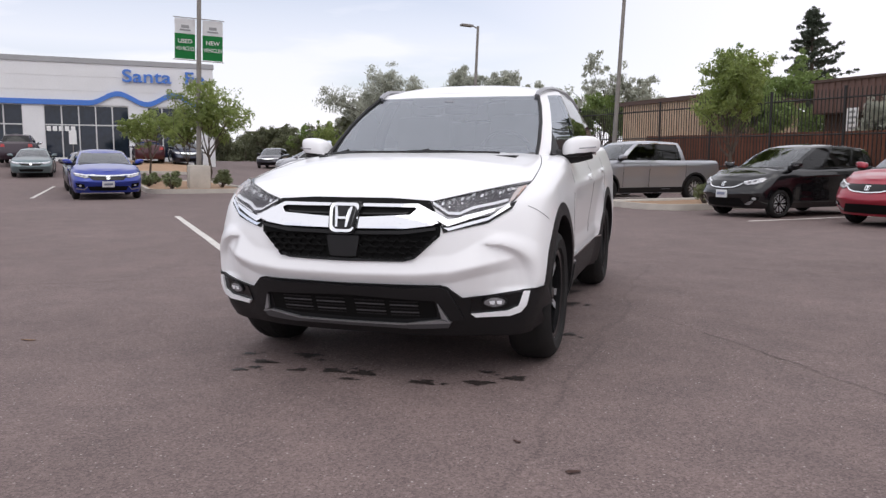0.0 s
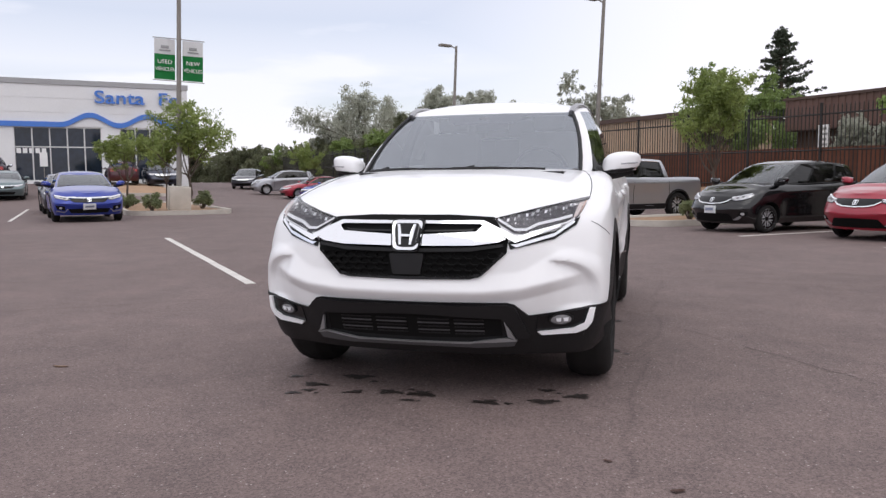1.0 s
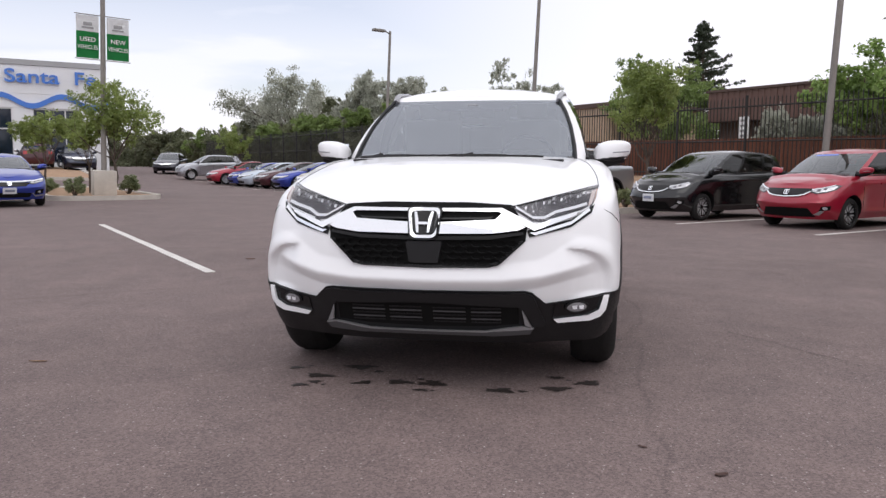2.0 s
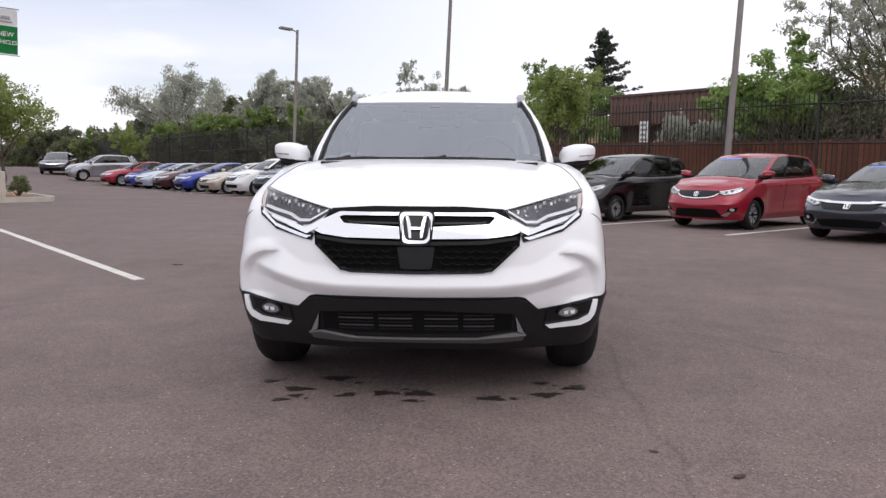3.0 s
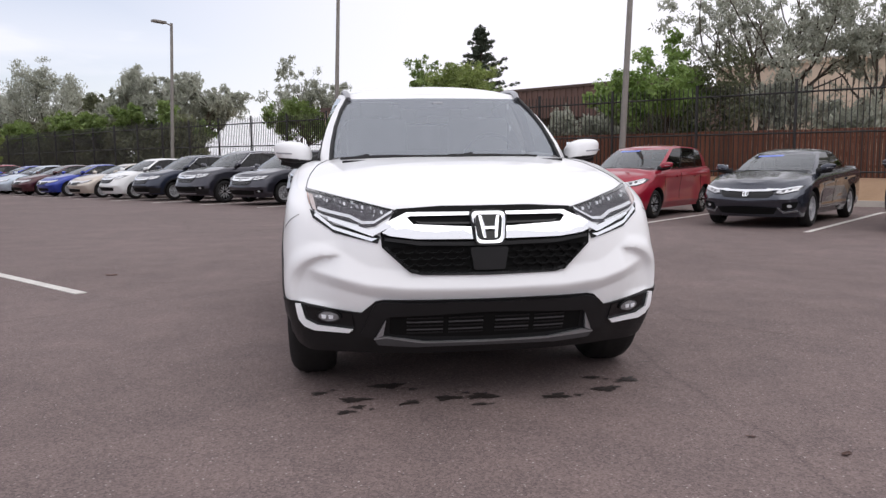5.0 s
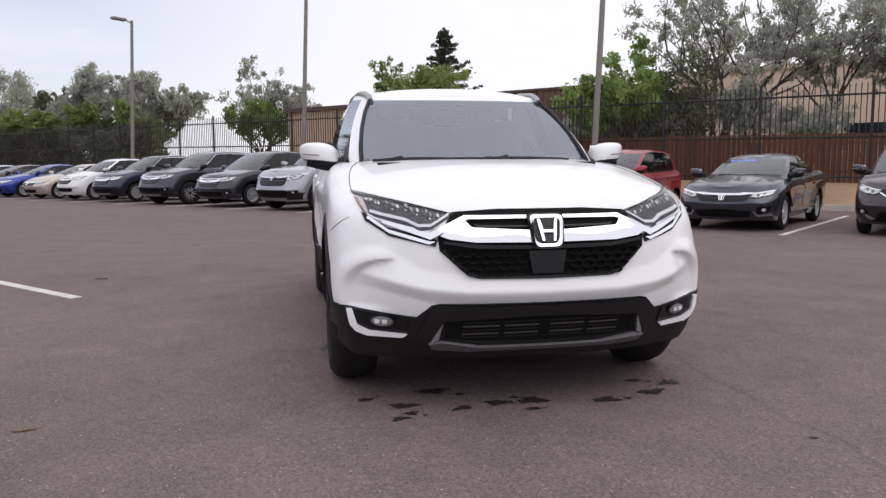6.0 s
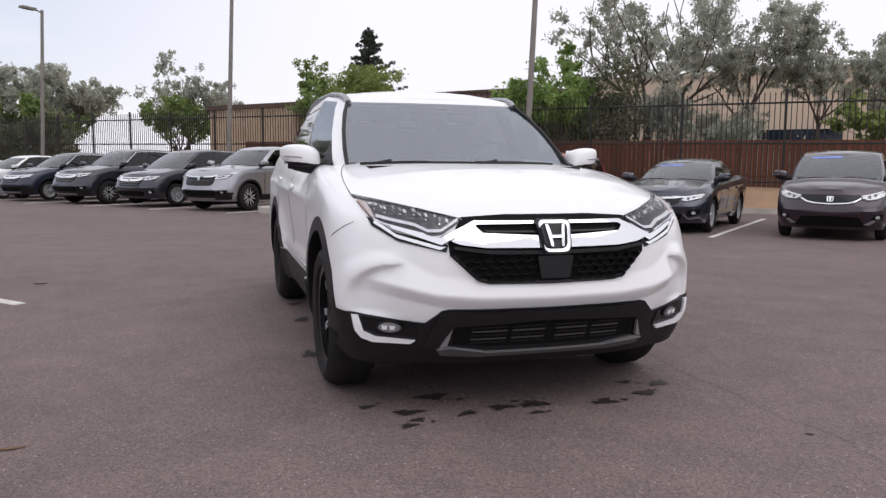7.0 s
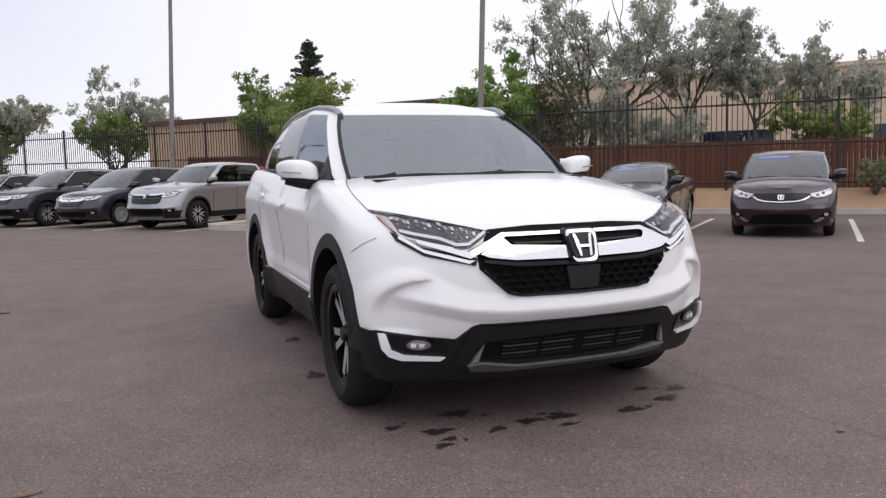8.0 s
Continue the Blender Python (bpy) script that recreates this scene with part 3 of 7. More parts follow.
def door_mirror(car, x, y, z, cap, size=1.0):
    """A mirror shell that tapers outwards, its lower third black, on a broad foot, with glass behind."""
    sx = 1 if x > 0 else -1
    k = lambda q, e: math.copysign(abs(q) ** e, q)
    bm = bmesh.new()
    bmesh.ops.create_icosphere(bm, subdivisions=4, radius=1.0)
    for v in bm.verts:
        a, b, c = v.co
        out = a * sx
        tall = 0.074 * (1 - 0.16 * max(0, out) - 0.05 * max(0, -out))
        v.co = (k(a, 0.66) * 0.13 + sx * 0.014 * c, k(b, 0.75) * 0.07 * (1 - 0.2 * max(0, out)) - 0.035 * (1 - out * out) + 0.03 * max(0, out), k(c, 0.72) * tall + 0.01 * out)
    for f in bm.faces:
        p = f.calc_center_median()
        f.material_index = 1 if p.z < -0.046 + 0.012 * p.x * sx / 0.13 else 0
    bmesh.ops.scale(bm, vec=(size,) * 3, verts=bm.verts)
    bmesh.ops.translate(bm, vec=(x, y, z), verts=bm.verts)
    shell = part("door_mirror", bm, [cap, M_BLACKPLASTIC], car, "", 60)
    bm = bmesh.new()
    tube(bm, [(x + sx * 0.08 * size, y + 0.005, z - 0.058 * size), (x - sx * 0.02, y, z - 0.072 * size), (x - sx * 0.11 * size, y + 0.01, z - 0.078 * size), (x - sx * 0.2 * size, y + 0.02, z - 0.07 * size)],
         [0.026 * size, 0.04 * size, 0.048 * size, 0.062 * size], 14)
    part("mirror_arm", bm, M_BLACKPLASTIC, shell, "black plastic arm")
    bm = bmesh.new()
    box(bm, (x, y + 0.05 * size, z), (0.2 * size, 0.006, 0.11 * size), 0.002)
    part("mirror_glass", bm, M_CHROME, shell, "mirror glass")
    bm = bmesh.new()
    tube(bm, [(x + sx * q * size, y - (0.104 - 0.5 * max(0, q - 0.02)) * size, z + (-0.012 + 0.08 * q) * size) for q in (0.0, 0.04, 0.08, 0.11)], 0.005 * size, 6)
    part("indicator", bm, M_SILVERTRIM, shell, "slim indicator strip")
    return shell


def both(half):
    """A whole outline from its right half, which begins and ends on the centre line."""
    return list(half) + [(-a, b) for a, b in reversed(half) if abs(a) > 1e-6]


def sculpt(nose, wb, h, bot, belt, cy):
    """Folds of a car's sides and nose: wheel flares, a shoulder line over hollow doors, a chin that turns under."""
    def fold(x, y, z):
        a = abs(x)
        push = 0.02 * max(ease(1 - abs(y) / 0.55), ease(1 - abs(y - wb) / 0.55)) * ease(1 - abs(z - bot - 0.36) / 0.34)
        line = belt(y) - 0.17 + 0.02 * max(0.0, y) / wb
        side = ease((y - 0.3) / 0.3) * ease((wb + 0.5 - y) / 0.4)
        push += side * (0.014 * ease(1 - abs(z - line) / 0.05) - 0.045 * ease((line - z) / 0.34) * ease((wb - 0.3 - y) / 0.3) + 0.016 * ease(1 - abs(z - bot - 0.13) / 0.08))
        a += push
        if y < nose + 0.55:
            front = ease((nose + 0.55 - y) / 0.4) * ease((h * 0.97 - a) / (h * 0.2))
            ridge = bot + 0.27 + 0.06 * a / h
            y += front * (0.42 * min(0.12, max(0.0, ridge - z)) + 0.22 * min(0.3, max(0.0, z - ridge)))
            y -= 0.02 * ease(1 - abs(z - ridge) / 0.05) * ease((a - h * 0.5) / 0.1) * ease((h * 0.9 - a) / 0.1)
        return math.copysign(a, x), y, z
    return fold


def parked_car(label, category, colour, where, turn, k, group="parked cars", trim=M_GLOSSBLACK, wheel="plain", plate=True, banner=False, far=False, cladding=False, chrome_line=False):
    """A car on the lot. k: its sizes; the origin lies under the middle of its front axle, its nose towards -y."""
    L, W, H, wb, fo = k["size"]
    hz, cz, bz, bot = k["hood"], k["cowl"], k["deck"], k.get("bottom", 0.2)
    tail = L - fo
    h = W / 2
    car = thing(k["name"], label, category, Matrix.Translation(where) @ Matrix.Rotation(radians(turn), 4, "Z"), group)
    cy, ry = k["cowl_y"], k["deck_y"]
    belt = lambda y: lerp_table([(-fo, hz), (-fo + 0.12, hz + 0.03), (-0.2, (hz + cz) / 2 + 0.02), (cy, cz - 0.03), (cy + 0.6, cz), (ry, bz), (tail - 0.1, bz), (tail, bz - 0.06)], y)
    nose = -fo
    levels = [
        (bot, (nose + 0.09, tail - 0.1, h * 0.93, 0.6, 0.5, 2.6, 2.8)),
        (bot + 0.16, (nose + 0.01, tail - 0.02, h * 0.985, 0.65, 0.5, 2.8, 3.0)),
        (bot + 0.34, (nose, tail, h, 0.68, 0.5, 2.8, 3.0)),
        (lambda y: (bot + 0.34) * 0.5 + (belt(y) - 0.09) * 0.5, (nose + 0.015, tail - 0.01, h, 0.7, 0.5, 2.7, 3.0)),
        (lambda y: belt(y) - 0.09, (nose + 0.05, tail - 0.03, h * 0.985, 0.74, 0.45, 2.5, 2.8)),
        (belt, (nose + 0.14, tail - 0.06, h * 0.91, 0.78, 0.42, 2.4, 2.6)),
    ]
    span = inside_cabin(k["cab"])
    crown = lambda y, t: ((0.05 if y < cy + 0.3 else 0.03) * (1 - t ** 2.4) + (0.012 * ease((0.66 - t) / 0.1) if y < cy + 0.2 else 0.0)) * min(1, max(0, (y - nose) / 0.35))
    bm = tub(levels, 34 if not far else 24, crown, span, sculpt(nose, wb, h, bot, belt, cy), 26 if not far else 18, 26 if not far else 18, 8, 14)
    body = part("body", bm, [colour, M_CABIN, M_BLACKPLASTIC], car, "", 50)
    r = k["tyre"]
    cuts = []
    for y in (0, wb):
        c = bmesh.new()
        bmesh.ops.create_cone(c, cap_ends=True, segments=28, radius1=r + 0.05, radius2=r + 0.05, depth=W + 0.6, matrix=Matrix.Translation((0, y, r + 0.01)) @ Matrix.Rotation(math.pi / 2, 4, "Y"))
        cuts.append(c)
    if k.get("bed"):
        c = bmesh.new()
        y0, y1 = k["cab"]["tail"][0] + 0.06, tail - 0.12
        box(c, (0, (y0 + y1) / 2, bz), (W - 0.34, y1 - y0, 0.8))
        cuts.append(c)
    tree = tree_of(body)
    carve(body, cuts, [(y, r + 0.01, r + 0.05) for y in (0, wb)])
    bm, panes = cabin(k["cab"], not k.get("bed"))
    bmesh.ops.solidify(bm, geom=bm.faces[:], thickness=0.02)
    part("roof", bm, [colour, M_GLOSSBLACK], car, "", 50)
    screen = None
    for name, pane in panes.items():
        if name == "windscreen":
            screen = BVHTree.FromBMesh(pane)
        part(name.rstrip("-1"), pane, M_CARGLASS if name.startswith("windscreen") else M_TINT, car, "dark tinted glass" if not name.startswith("windscreen") else "", 60)
    for x in (h - 0.115, -h + 0.115):
        for y in (0, wb):
            add_wheel(car, x, y, r, wheel)
    for sx in (-0.36, 0.36):
        bm = bmesh.new()
        seat(bm, sx * h / 0.9, cy + 1.3, H - 0.62)
        part("front_seat", bm, M_CABIN, car, "dark front seat")
    bm = bmesh.new()
    box(bm, (0, cy + 0.42, cz - 0.01), (W * 0.72, 0.35, 0.12), 0.04)
    part("dashboard", bm, M_CABIN, car, "dark dashboard")
    bm = bmesh.new()
    box(bm, (0, cy + 2.1, H - 0.5), (W * 0.66, 0.14, 0.36), 0.05)
    part("rear_seat", bm, M_CABIN, car, "dark rear seat")
    q = k["face"]
    for flip in (False, True):
        fl = (lambda p: mirrored(p)) if flip else (lambda p: p)
        shape = [(a * h, b) for a, b in q["lamp"]]
        ca, cb = sum(p[0] for p in shape) / len(shape), sum(p[1] for p in shape) / len(shape)
        lamp = part("headlight", panel(fl(shape), tree, "front", 0.01, 0.05, 0.05), M_LAMPBLACK, car, "clear headlight")
        part("reflector", panel(fl([(ca + (a - ca) * 0.84, cb + (b - cb) * 0.78) for a, b in shape]), tree, "front", 0.016, 0.03, 0.05), M_LAMPBRIGHT, lamp)
        if not far:
            for ka in (-0.32, 0.1):
                xa, xb = ca + ka * 0.2, cb + ka * 0.07
                part("projector", panel(fl([(xa + 0.026 * math.cos(n), xb + 0.022 * math.sin(n)) for n in [math.pi / 5 * e for e in range(10)]]), tree, "front", 0.021, 0.02, 0.1), M_LAMPDARK, lamp)
        if "blade" in q and not far:
            part("bumper_blade", panel(fl([(a * h, b) for a, b in q["blade"]]), tree, "front", 0.012, 0.02, 0.06), M_SKIDEDGE, car, "pale angular blade low in the bumper")
        part("light_strip", panel(fl([(a * h, b) for a, b in q["strip"]]), tree, "front", 0.024, 0.03, 0.05), M_LED, lamp)
        if not far:
            part("fog_recess", panel(fl([(a * h, b) for a, b in q["fog"]]), tree, "front", 0.01, 0.03, 0.05), M_MATTE, car, "black recess")
            fa, fb = sum(a for a, b in q["fog"]) / 4 * h, sum(b for a, b in q["fog"]) / 4
            part("fog_lamp", panel(fl([(fa + 0.035 * math.cos(n), fb + 0.03 * math.sin(n)) for n in [math.pi / 6 * e for e in range(12)]]), tree, "front", 0.018, 0.02, 0.1), M_LAMP, car)
        door_mirror(car, (-1 if flip else 1) * (h + 0.06), cy + 0.42, cz + 0.09, colour, 0.95)
    part("grille", panel(both([(a * h, b) for a, b in q["grille"]]), tree, "front", 0.012, 0.03, 0.05), trim, car, "black grille")
    part("grille_bar", panel(both([(a * h, b) for a, b in q["bar"]]), tree, "front", 0.024, 0.04, 0.05), M_CHROME, car, "chrome bar")
    part("lower_intake", panel(both([(a * h, b) for a, b in q["intake"]]), tree, "front", 0.01, 0.03, 0.05), M_MATTE, car, "black intake")
    for n, line in enumerate(q.get("slats", ()), 1 if k.get("bed") else 0):
        part("grille_slat", panel(both([(a * h, b) for a, b in line]), tree, "front", 0.02, 0.03, 0.05), M_CHROME if n == 0 else M_SKID, car, "grille slat")
    if cladding:
        part("lower_bumper", panel(both([(0.0, bot + 0.03), (h * 0.9, bot + 0.05), (h * 0.97, bot + 0.24), (h * 0.62, bot + 0.27), (h * 0.55, bot + 0.3), (0.0, bot + 0.3)]), tree, "front", 0.008, 0.03, 0.05), M_BLACKPLASTIC, car, "black plastic lower bumper")
        part("skid_trim", panel(both([(0.0, bot + 0.04), (h * 0.5, bot + 0.05), (h * 0.56, bot + 0.09), (0.0, bot + 0.085)]), tree, "front", 0.016, 0.02, 0.05), M_SILVERTRIM, car, "silver trim strip")
    bz_, bs = q["badge"], 0.046
    badge = part("badge", panel(rounded([(-bs, bz_ - 0.042), (bs, bz_ - 0.042), (bs * 1.15, bz_ + 0.042), (-bs * 1.15, bz_ + 0.042)], 0.02), tree, "front", 0.035, 0.02, 0.2), M_CHROME, car, "chrome badge")
    if not far:
        for sx in (-1, 1):
            part("badge_field", panel([(sx * 0.013, bz_ - 0.026), (sx * 0.03, bz_ - 0.026), (sx * 0.036, bz_ + 0.028), (sx * 0.022, bz_ + 0.028)], tree, "front", 0.037, 0.01, 0.2), M_GLOSSBLACK, badge)
    if plate:
        zp = q["plate"]
        pl = part("number_plate", panel([(-0.155, zp - 0.075), (0.155, zp - 0.075), (0.155, zp + 0.075), (-0.155, zp + 0.075)], tree, "front", 0.03, 0.012, 0.4), M_PLATE, car, "white dealer plate with a dark bar")
        part("plate_bar", panel([(-0.11, zp - 0.02), (0.11, zp - 0.02), (0.11, zp + 0.03), (-0.11, zp + 0.03)], tree, "front", 0.033, 0.003, 0.4), M_PLATEMARK, pl)
    if cladding:
        for flip in ("left", "right"):
            for y in (0, wb):
                part("arch_trim", panel(arch_ring(y, r + 0.01, r + 0.045, r + 0.095, -8, 188, 16), tree, flip, 0.012, 0.02, 0.3), M_BLACKPLASTIC, car, "black plastic arch trim")
            part("sill", panel([(r + 0.06, bot + 0.02), (wb - r - 0.06, bot + 0.02), (wb - r - 0.06, bot + 0.17), (r + 0.06, bot + 0.17)], tree, flip, 0.012, 0.02, 0.5), M_BLACKPLASTIC, car, "black plastic sill")
    for flip in ("left", "right"):
        for y, w in ((cy + 0.5, 0.012), (k["door"], 0.012), (wb - r + 0.02, 0.012)):
            part("door_gap", panel([(y, bot + 0.18), (y + w, bot + 0.18), (y + w, cz - 0.04), (y, cz - 0.04)], tree, flip, 0.0025, 0.004, 0.12), M_GLOSSBLACK, car, "dark door gap")
        for y in (k["door"] - 0.28, k["door"] + 0.72):
            part("door_handle", panel(rounded([(y, cz - 0.17), (y + 0.19, cz - 0.165), (y + 0.19, cz - 0.13), (y, cz - 0.135)], 0.015), tree, flip, 0.028, 0.02, 0.2), colour, car)
    for flip in (False, True):
        fl = (lambda p: mirrored(p)) if flip else (lambda p: p)
        part("tail_lamp", panel(fl([(h * 0.6, bz - 0.27), (h * 0.84, bz - 0.26), (h * 0.82, bz - 0.1), (h * 0.62, bz - 0.1)]), tree, "rear", 0.014, 0.04, 0.08), M_REDLENS, car, "red tail lamp")
    if banner:
        part("windscreen_banner", panel([(-0.46, H - 0.165), (0.04, H - 0.155), (0.04, H - 0.128), (-0.46, H - 0.138)], screen, "front", 0.006, 0.003, 0.08), M_STICKER, car, "blue paper strip under the windscreen top")
    lo_, hi_ = cabin_line(k["cab"], 0), cabin_line(k["cab"], 1)
    for sx in (-1, 1):
        bm = bmesh.new()
        tube(bm, [(sx * (p[0] + 0.012), p[1], k["cab"]["belt"](p[1]) + 0.012) for p in lo_[7:13]], 0.013, 6)
        part("belt_trim", bm, M_CHROME if chrome_line else M_GLOSSBLACK, car, "bright belt trim" if chrome_line else "black belt trim")
        if chrome_line:
            bm = bmesh.new()
            tube(bm, [(sx * (lo_[7][0] + 0.012), lo_[7][1], k["cab"]["belt"](lo_[7][1]) + 0.02)] + [(sx * (p[0] + (q_[0] - p[0]) * 0.9 + 0.022), p[1] + (q_[1] - p[1]) * 0.9, k["cab"]["belt"](p[1]) + (k["cab"]["roof"](q_[1]) - k["cab"]["belt"](p[1])) * 0.92) for p, q_ in zip(lo_[7:13], hi_[7:13])], 0.014, 6)
            part("window_trim", bm, M_CHROME, car, "bright trim line over the side windows")
    if not far:
        for x0, x1 in ((-0.5 * h, -0.02), (0.0, 0.46 * h)):
            bm = bmesh.new()
            tube(bm, [(x0, cy + 0.21 + 0.1 * (x0 / h) ** 2, cz + 0.035), ((x0 + x1) / 2, cy + 0.17, cz + 0.04), (x1, cy + 0.16, cz + 0.032)], 0.01, 6)
            part("wiper", bm, M_BLACKPLASTIC, car, "black wiper")
    return car


def cab(ws, wa, tail, H, belt, ys, xs, sag=(0.29, 0.17), crown=0.05, drop=0.07):
    return {"ws": ws, "wa": wa, "tail": tail, "sag": sag, "belt": belt, "crown": crown, "ys": ys, "xs": xs, "wt": (xs[0][-1] * 0.99, xs[1][-1] * 0.99),
            "roof": lambda y: H - crown - drop * ease((y - ws[1] - 0.9) / (tail[1] - ws[1] - 0.9)) - 0.045 * ease((ws[1] + 0.6 - y) / 0.6)}


def kinds():
    """The sizes of the kinds of car on the lot."""
    out = {}
    lamp_fit = [(0.5, 0.715), (0.62, 0.675), (0.8, 0.7), (0.92, 0.755), (0.95, 0.83), (0.86, 0.845), (0.66, 0.79), (0.52, 0.765)]
    out["hatch"] = {"name": "hatchback", "size": (4.06, 1.74, 1.57, 2.53, 0.82), "hood": 0.8, "cowl": 1.02, "deck": 1.06, "cowl_y": -0.12, "deck_y": 2.6, "tyre": 0.3, "door": 1.2,
                    "cab": cab((0.0, 0.98), (0.71, 0.61), (3.15, 2.98), 1.57, lambda y: 1.0 + 0.05 * ease(y / 2.5), [(0.12, 0.85, 0.93, 1.7, 1.76, 2.25, 2.55), (0.1, 0.45, 0.53, 1.15, 1.22, 1.5, 1.68)],
                               [(0.76, 0.8, 0.8, 0.79, 0.79, 0.76, 0.72), (0.64, 0.66, 0.66, 0.65, 0.65, 0.63, 0.6)]),
                    "face": {"lamp": lamp_fit, "strip": [(0.52, 0.745), (0.68, 0.772), (0.87, 0.825), (0.87, 0.838), (0.68, 0.785), (0.52, 0.757)],
                             "grille": [(0.0, 0.635), (0.3, 0.648), (0.42, 0.675), (0.5, 0.73), (0.52, 0.772), (0.0, 0.775)],
                             "bar": [(0.0, 0.612), (0.3, 0.628), (0.43, 0.656), (0.53, 0.712), (0.51, 0.722), (0.41, 0.672), (0.28, 0.645), (0.0, 0.63)], "intake": [(0.0, 0.24), (0.62, 0.25), (0.56, 0.33), (0.5, 0.41), (0.0, 0.42)], "blade": [(0.58, 0.29), (0.68, 0.28), (0.78, 0.35), (0.74, 0.37)],
                             "fog": [(0.7, 0.36), (0.88, 0.38), (0.9, 0.46), (0.76, 0.45)], "badge": 0.7, "plate": 0.5}}
    out["sedan"] = {"name": "sedan", "size": (4.64, 1.8, 1.415, 2.7, 0.9), "hood": 0.72, "cowl": 0.96, "deck": 1.04, "cowl_y": 0.15, "deck_y": 2.9, "tyre": 0.325, "door": 1.45,
                    "cab": cab((0.22, 1.22), (0.7, 0.52), (3.5, 2.55), 1.415, lambda y: 0.93 + 0.09 * ease((y - 0.5) / 2.5), [(0.12, 0.9, 0.98, 1.75, 1.8, 2.2, 2.6), (0.1, 0.42, 0.5, 0.85, 0.9, 1.0, 1.05)],
                               [(0.75, 0.8, 0.8, 0.79, 0.79, 0.74, 0.68), (0.56, 0.58, 0.58, 0.57, 0.57, 0.55, 0.54)], crown=0.05),
                    "face": {"lamp": [(0.5, 0.61), (0.62, 0.59), (0.9, 0.66), (0.95, 0.745), (0.84, 0.73), (0.55, 0.68)], "strip": [(0.36, 0.665), (0.6, 0.66), (0.9, 0.715), (0.9, 0.735), (0.6, 0.685), (0.36, 0.69)],
                             "grille": [(0.0, 0.53), (0.42, 0.545), (0.5, 0.6), (0.5, 0.64), (0.0, 0.64)], "bar": [(0.0, 0.635), (0.4, 0.645), (0.55, 0.665), (0.55, 0.69), (0.4, 0.68), (0.0, 0.672)],
                             "intake": [(0.0, 0.25), (0.5, 0.26), (0.58, 0.37), (0.0, 0.39)], "fog": [(0.64, 0.32), (0.86, 0.36), (0.9, 0.47), (0.66, 0.44)], "blade": [(0.56, 0.37), (0.6, 0.37), (0.66, 0.27), (0.88, 0.3), (0.87, 0.33), (0.68, 0.3)], "badge": 0.6, "plate": 0.43}}
    suv_face = {"lamp": [(0.52, 0.8), (0.64, 0.775), (0.88, 0.83), (0.94, 0.92), (0.84, 0.93), (0.54, 0.88)], "strip": [(0.54, 0.8), (0.66, 0.785), (0.86, 0.83), (0.86, 0.845), (0.66, 0.8), (0.54, 0.815)],
                "grille": [(0.0, 0.62), (0.38, 0.63), (0.5, 0.72), (0.5, 0.84), (0.0, 0.85)], "bar": [(0.0, 0.75), (0.36, 0.76), (0.5, 0.79), (0.52, 0.86), (0.34, 0.825), (0.0, 0.81)],
                "intake": [(0.0, 0.33), (0.55, 0.34), (0.62, 0.47), (0.0, 0.48)], "fog": [(0.66, 0.4), (0.86, 0.42), (0.88, 0.5), (0.66, 0.48)], "badge": 0.78, "plate": 0.55,
                "slats": ([(0.0, 0.84), (0.5, 0.85), (0.66, 0.9), (0.66, 0.915), (0.48, 0.872), (0.0, 0.862)], [(0.0, 0.7), (0.46, 0.715), (0.46, 0.728), (0.0, 0.714)], [(0.0, 0.655), (0.41, 0.665), (0.41, 0.678), (0.0, 0.669)])}
    out["suv"] = {"name": "sport_utility_vehicle", "size": (4.6, 1.85, 1.69, 2.66, 0.93), "hood": 0.9, "cowl": 1.12, "deck": 1.18, "cowl_y": 0.05, "deck_y": 2.7, "tyre": 0.355, "door": 1.4, "bottom": 0.24,
                  "cab": cab((0.14, 1.0), (0.74, 0.56), (3.5, 3.2), 1.68, lambda y: 1.08 + 0.1 * ease(y / 2.6), [(0.12, 0.95, 1.03, 1.85, 1.92, 2.45, 2.85), (0.1, 0.5, 0.58, 1.3, 1.36, 1.75, 2.05)],
                             [(0.79, 0.83, 0.83, 0.82, 0.82, 0.78, 0.73), (0.6, 0.62, 0.62, 0.61, 0.61, 0.6, 0.57)]), "face": suv_face}
    out["small_suv"] = {"name": "crossover", "size": (4.3, 1.77, 1.605, 2.61, 0.86), "hood": 0.86, "cowl": 1.07, "deck": 1.14, "cowl_y": -0.02, "deck_y": 2.6, "tyre": 0.335, "door": 1.3, "bottom": 0.22,
                        "cab": cab((0.08, 0.95), (0.7, 0.54), (3.25, 2.9), 1.6, lambda y: 1.04 + 0.1 * ease(y / 2.6), [(0.12, 0.9, 0.98, 1.75, 1.82, 2.3, 2.65), (0.1, 0.48, 0.56, 1.2, 1.26, 1.55, 1.8)],
                                   [(0.76, 0.8, 0.8, 0.79, 0.79, 0.75, 0.7), (0.58, 0.6, 0.6, 0.59, 0.59, 0.57, 0.55)]), "face": suv_face}
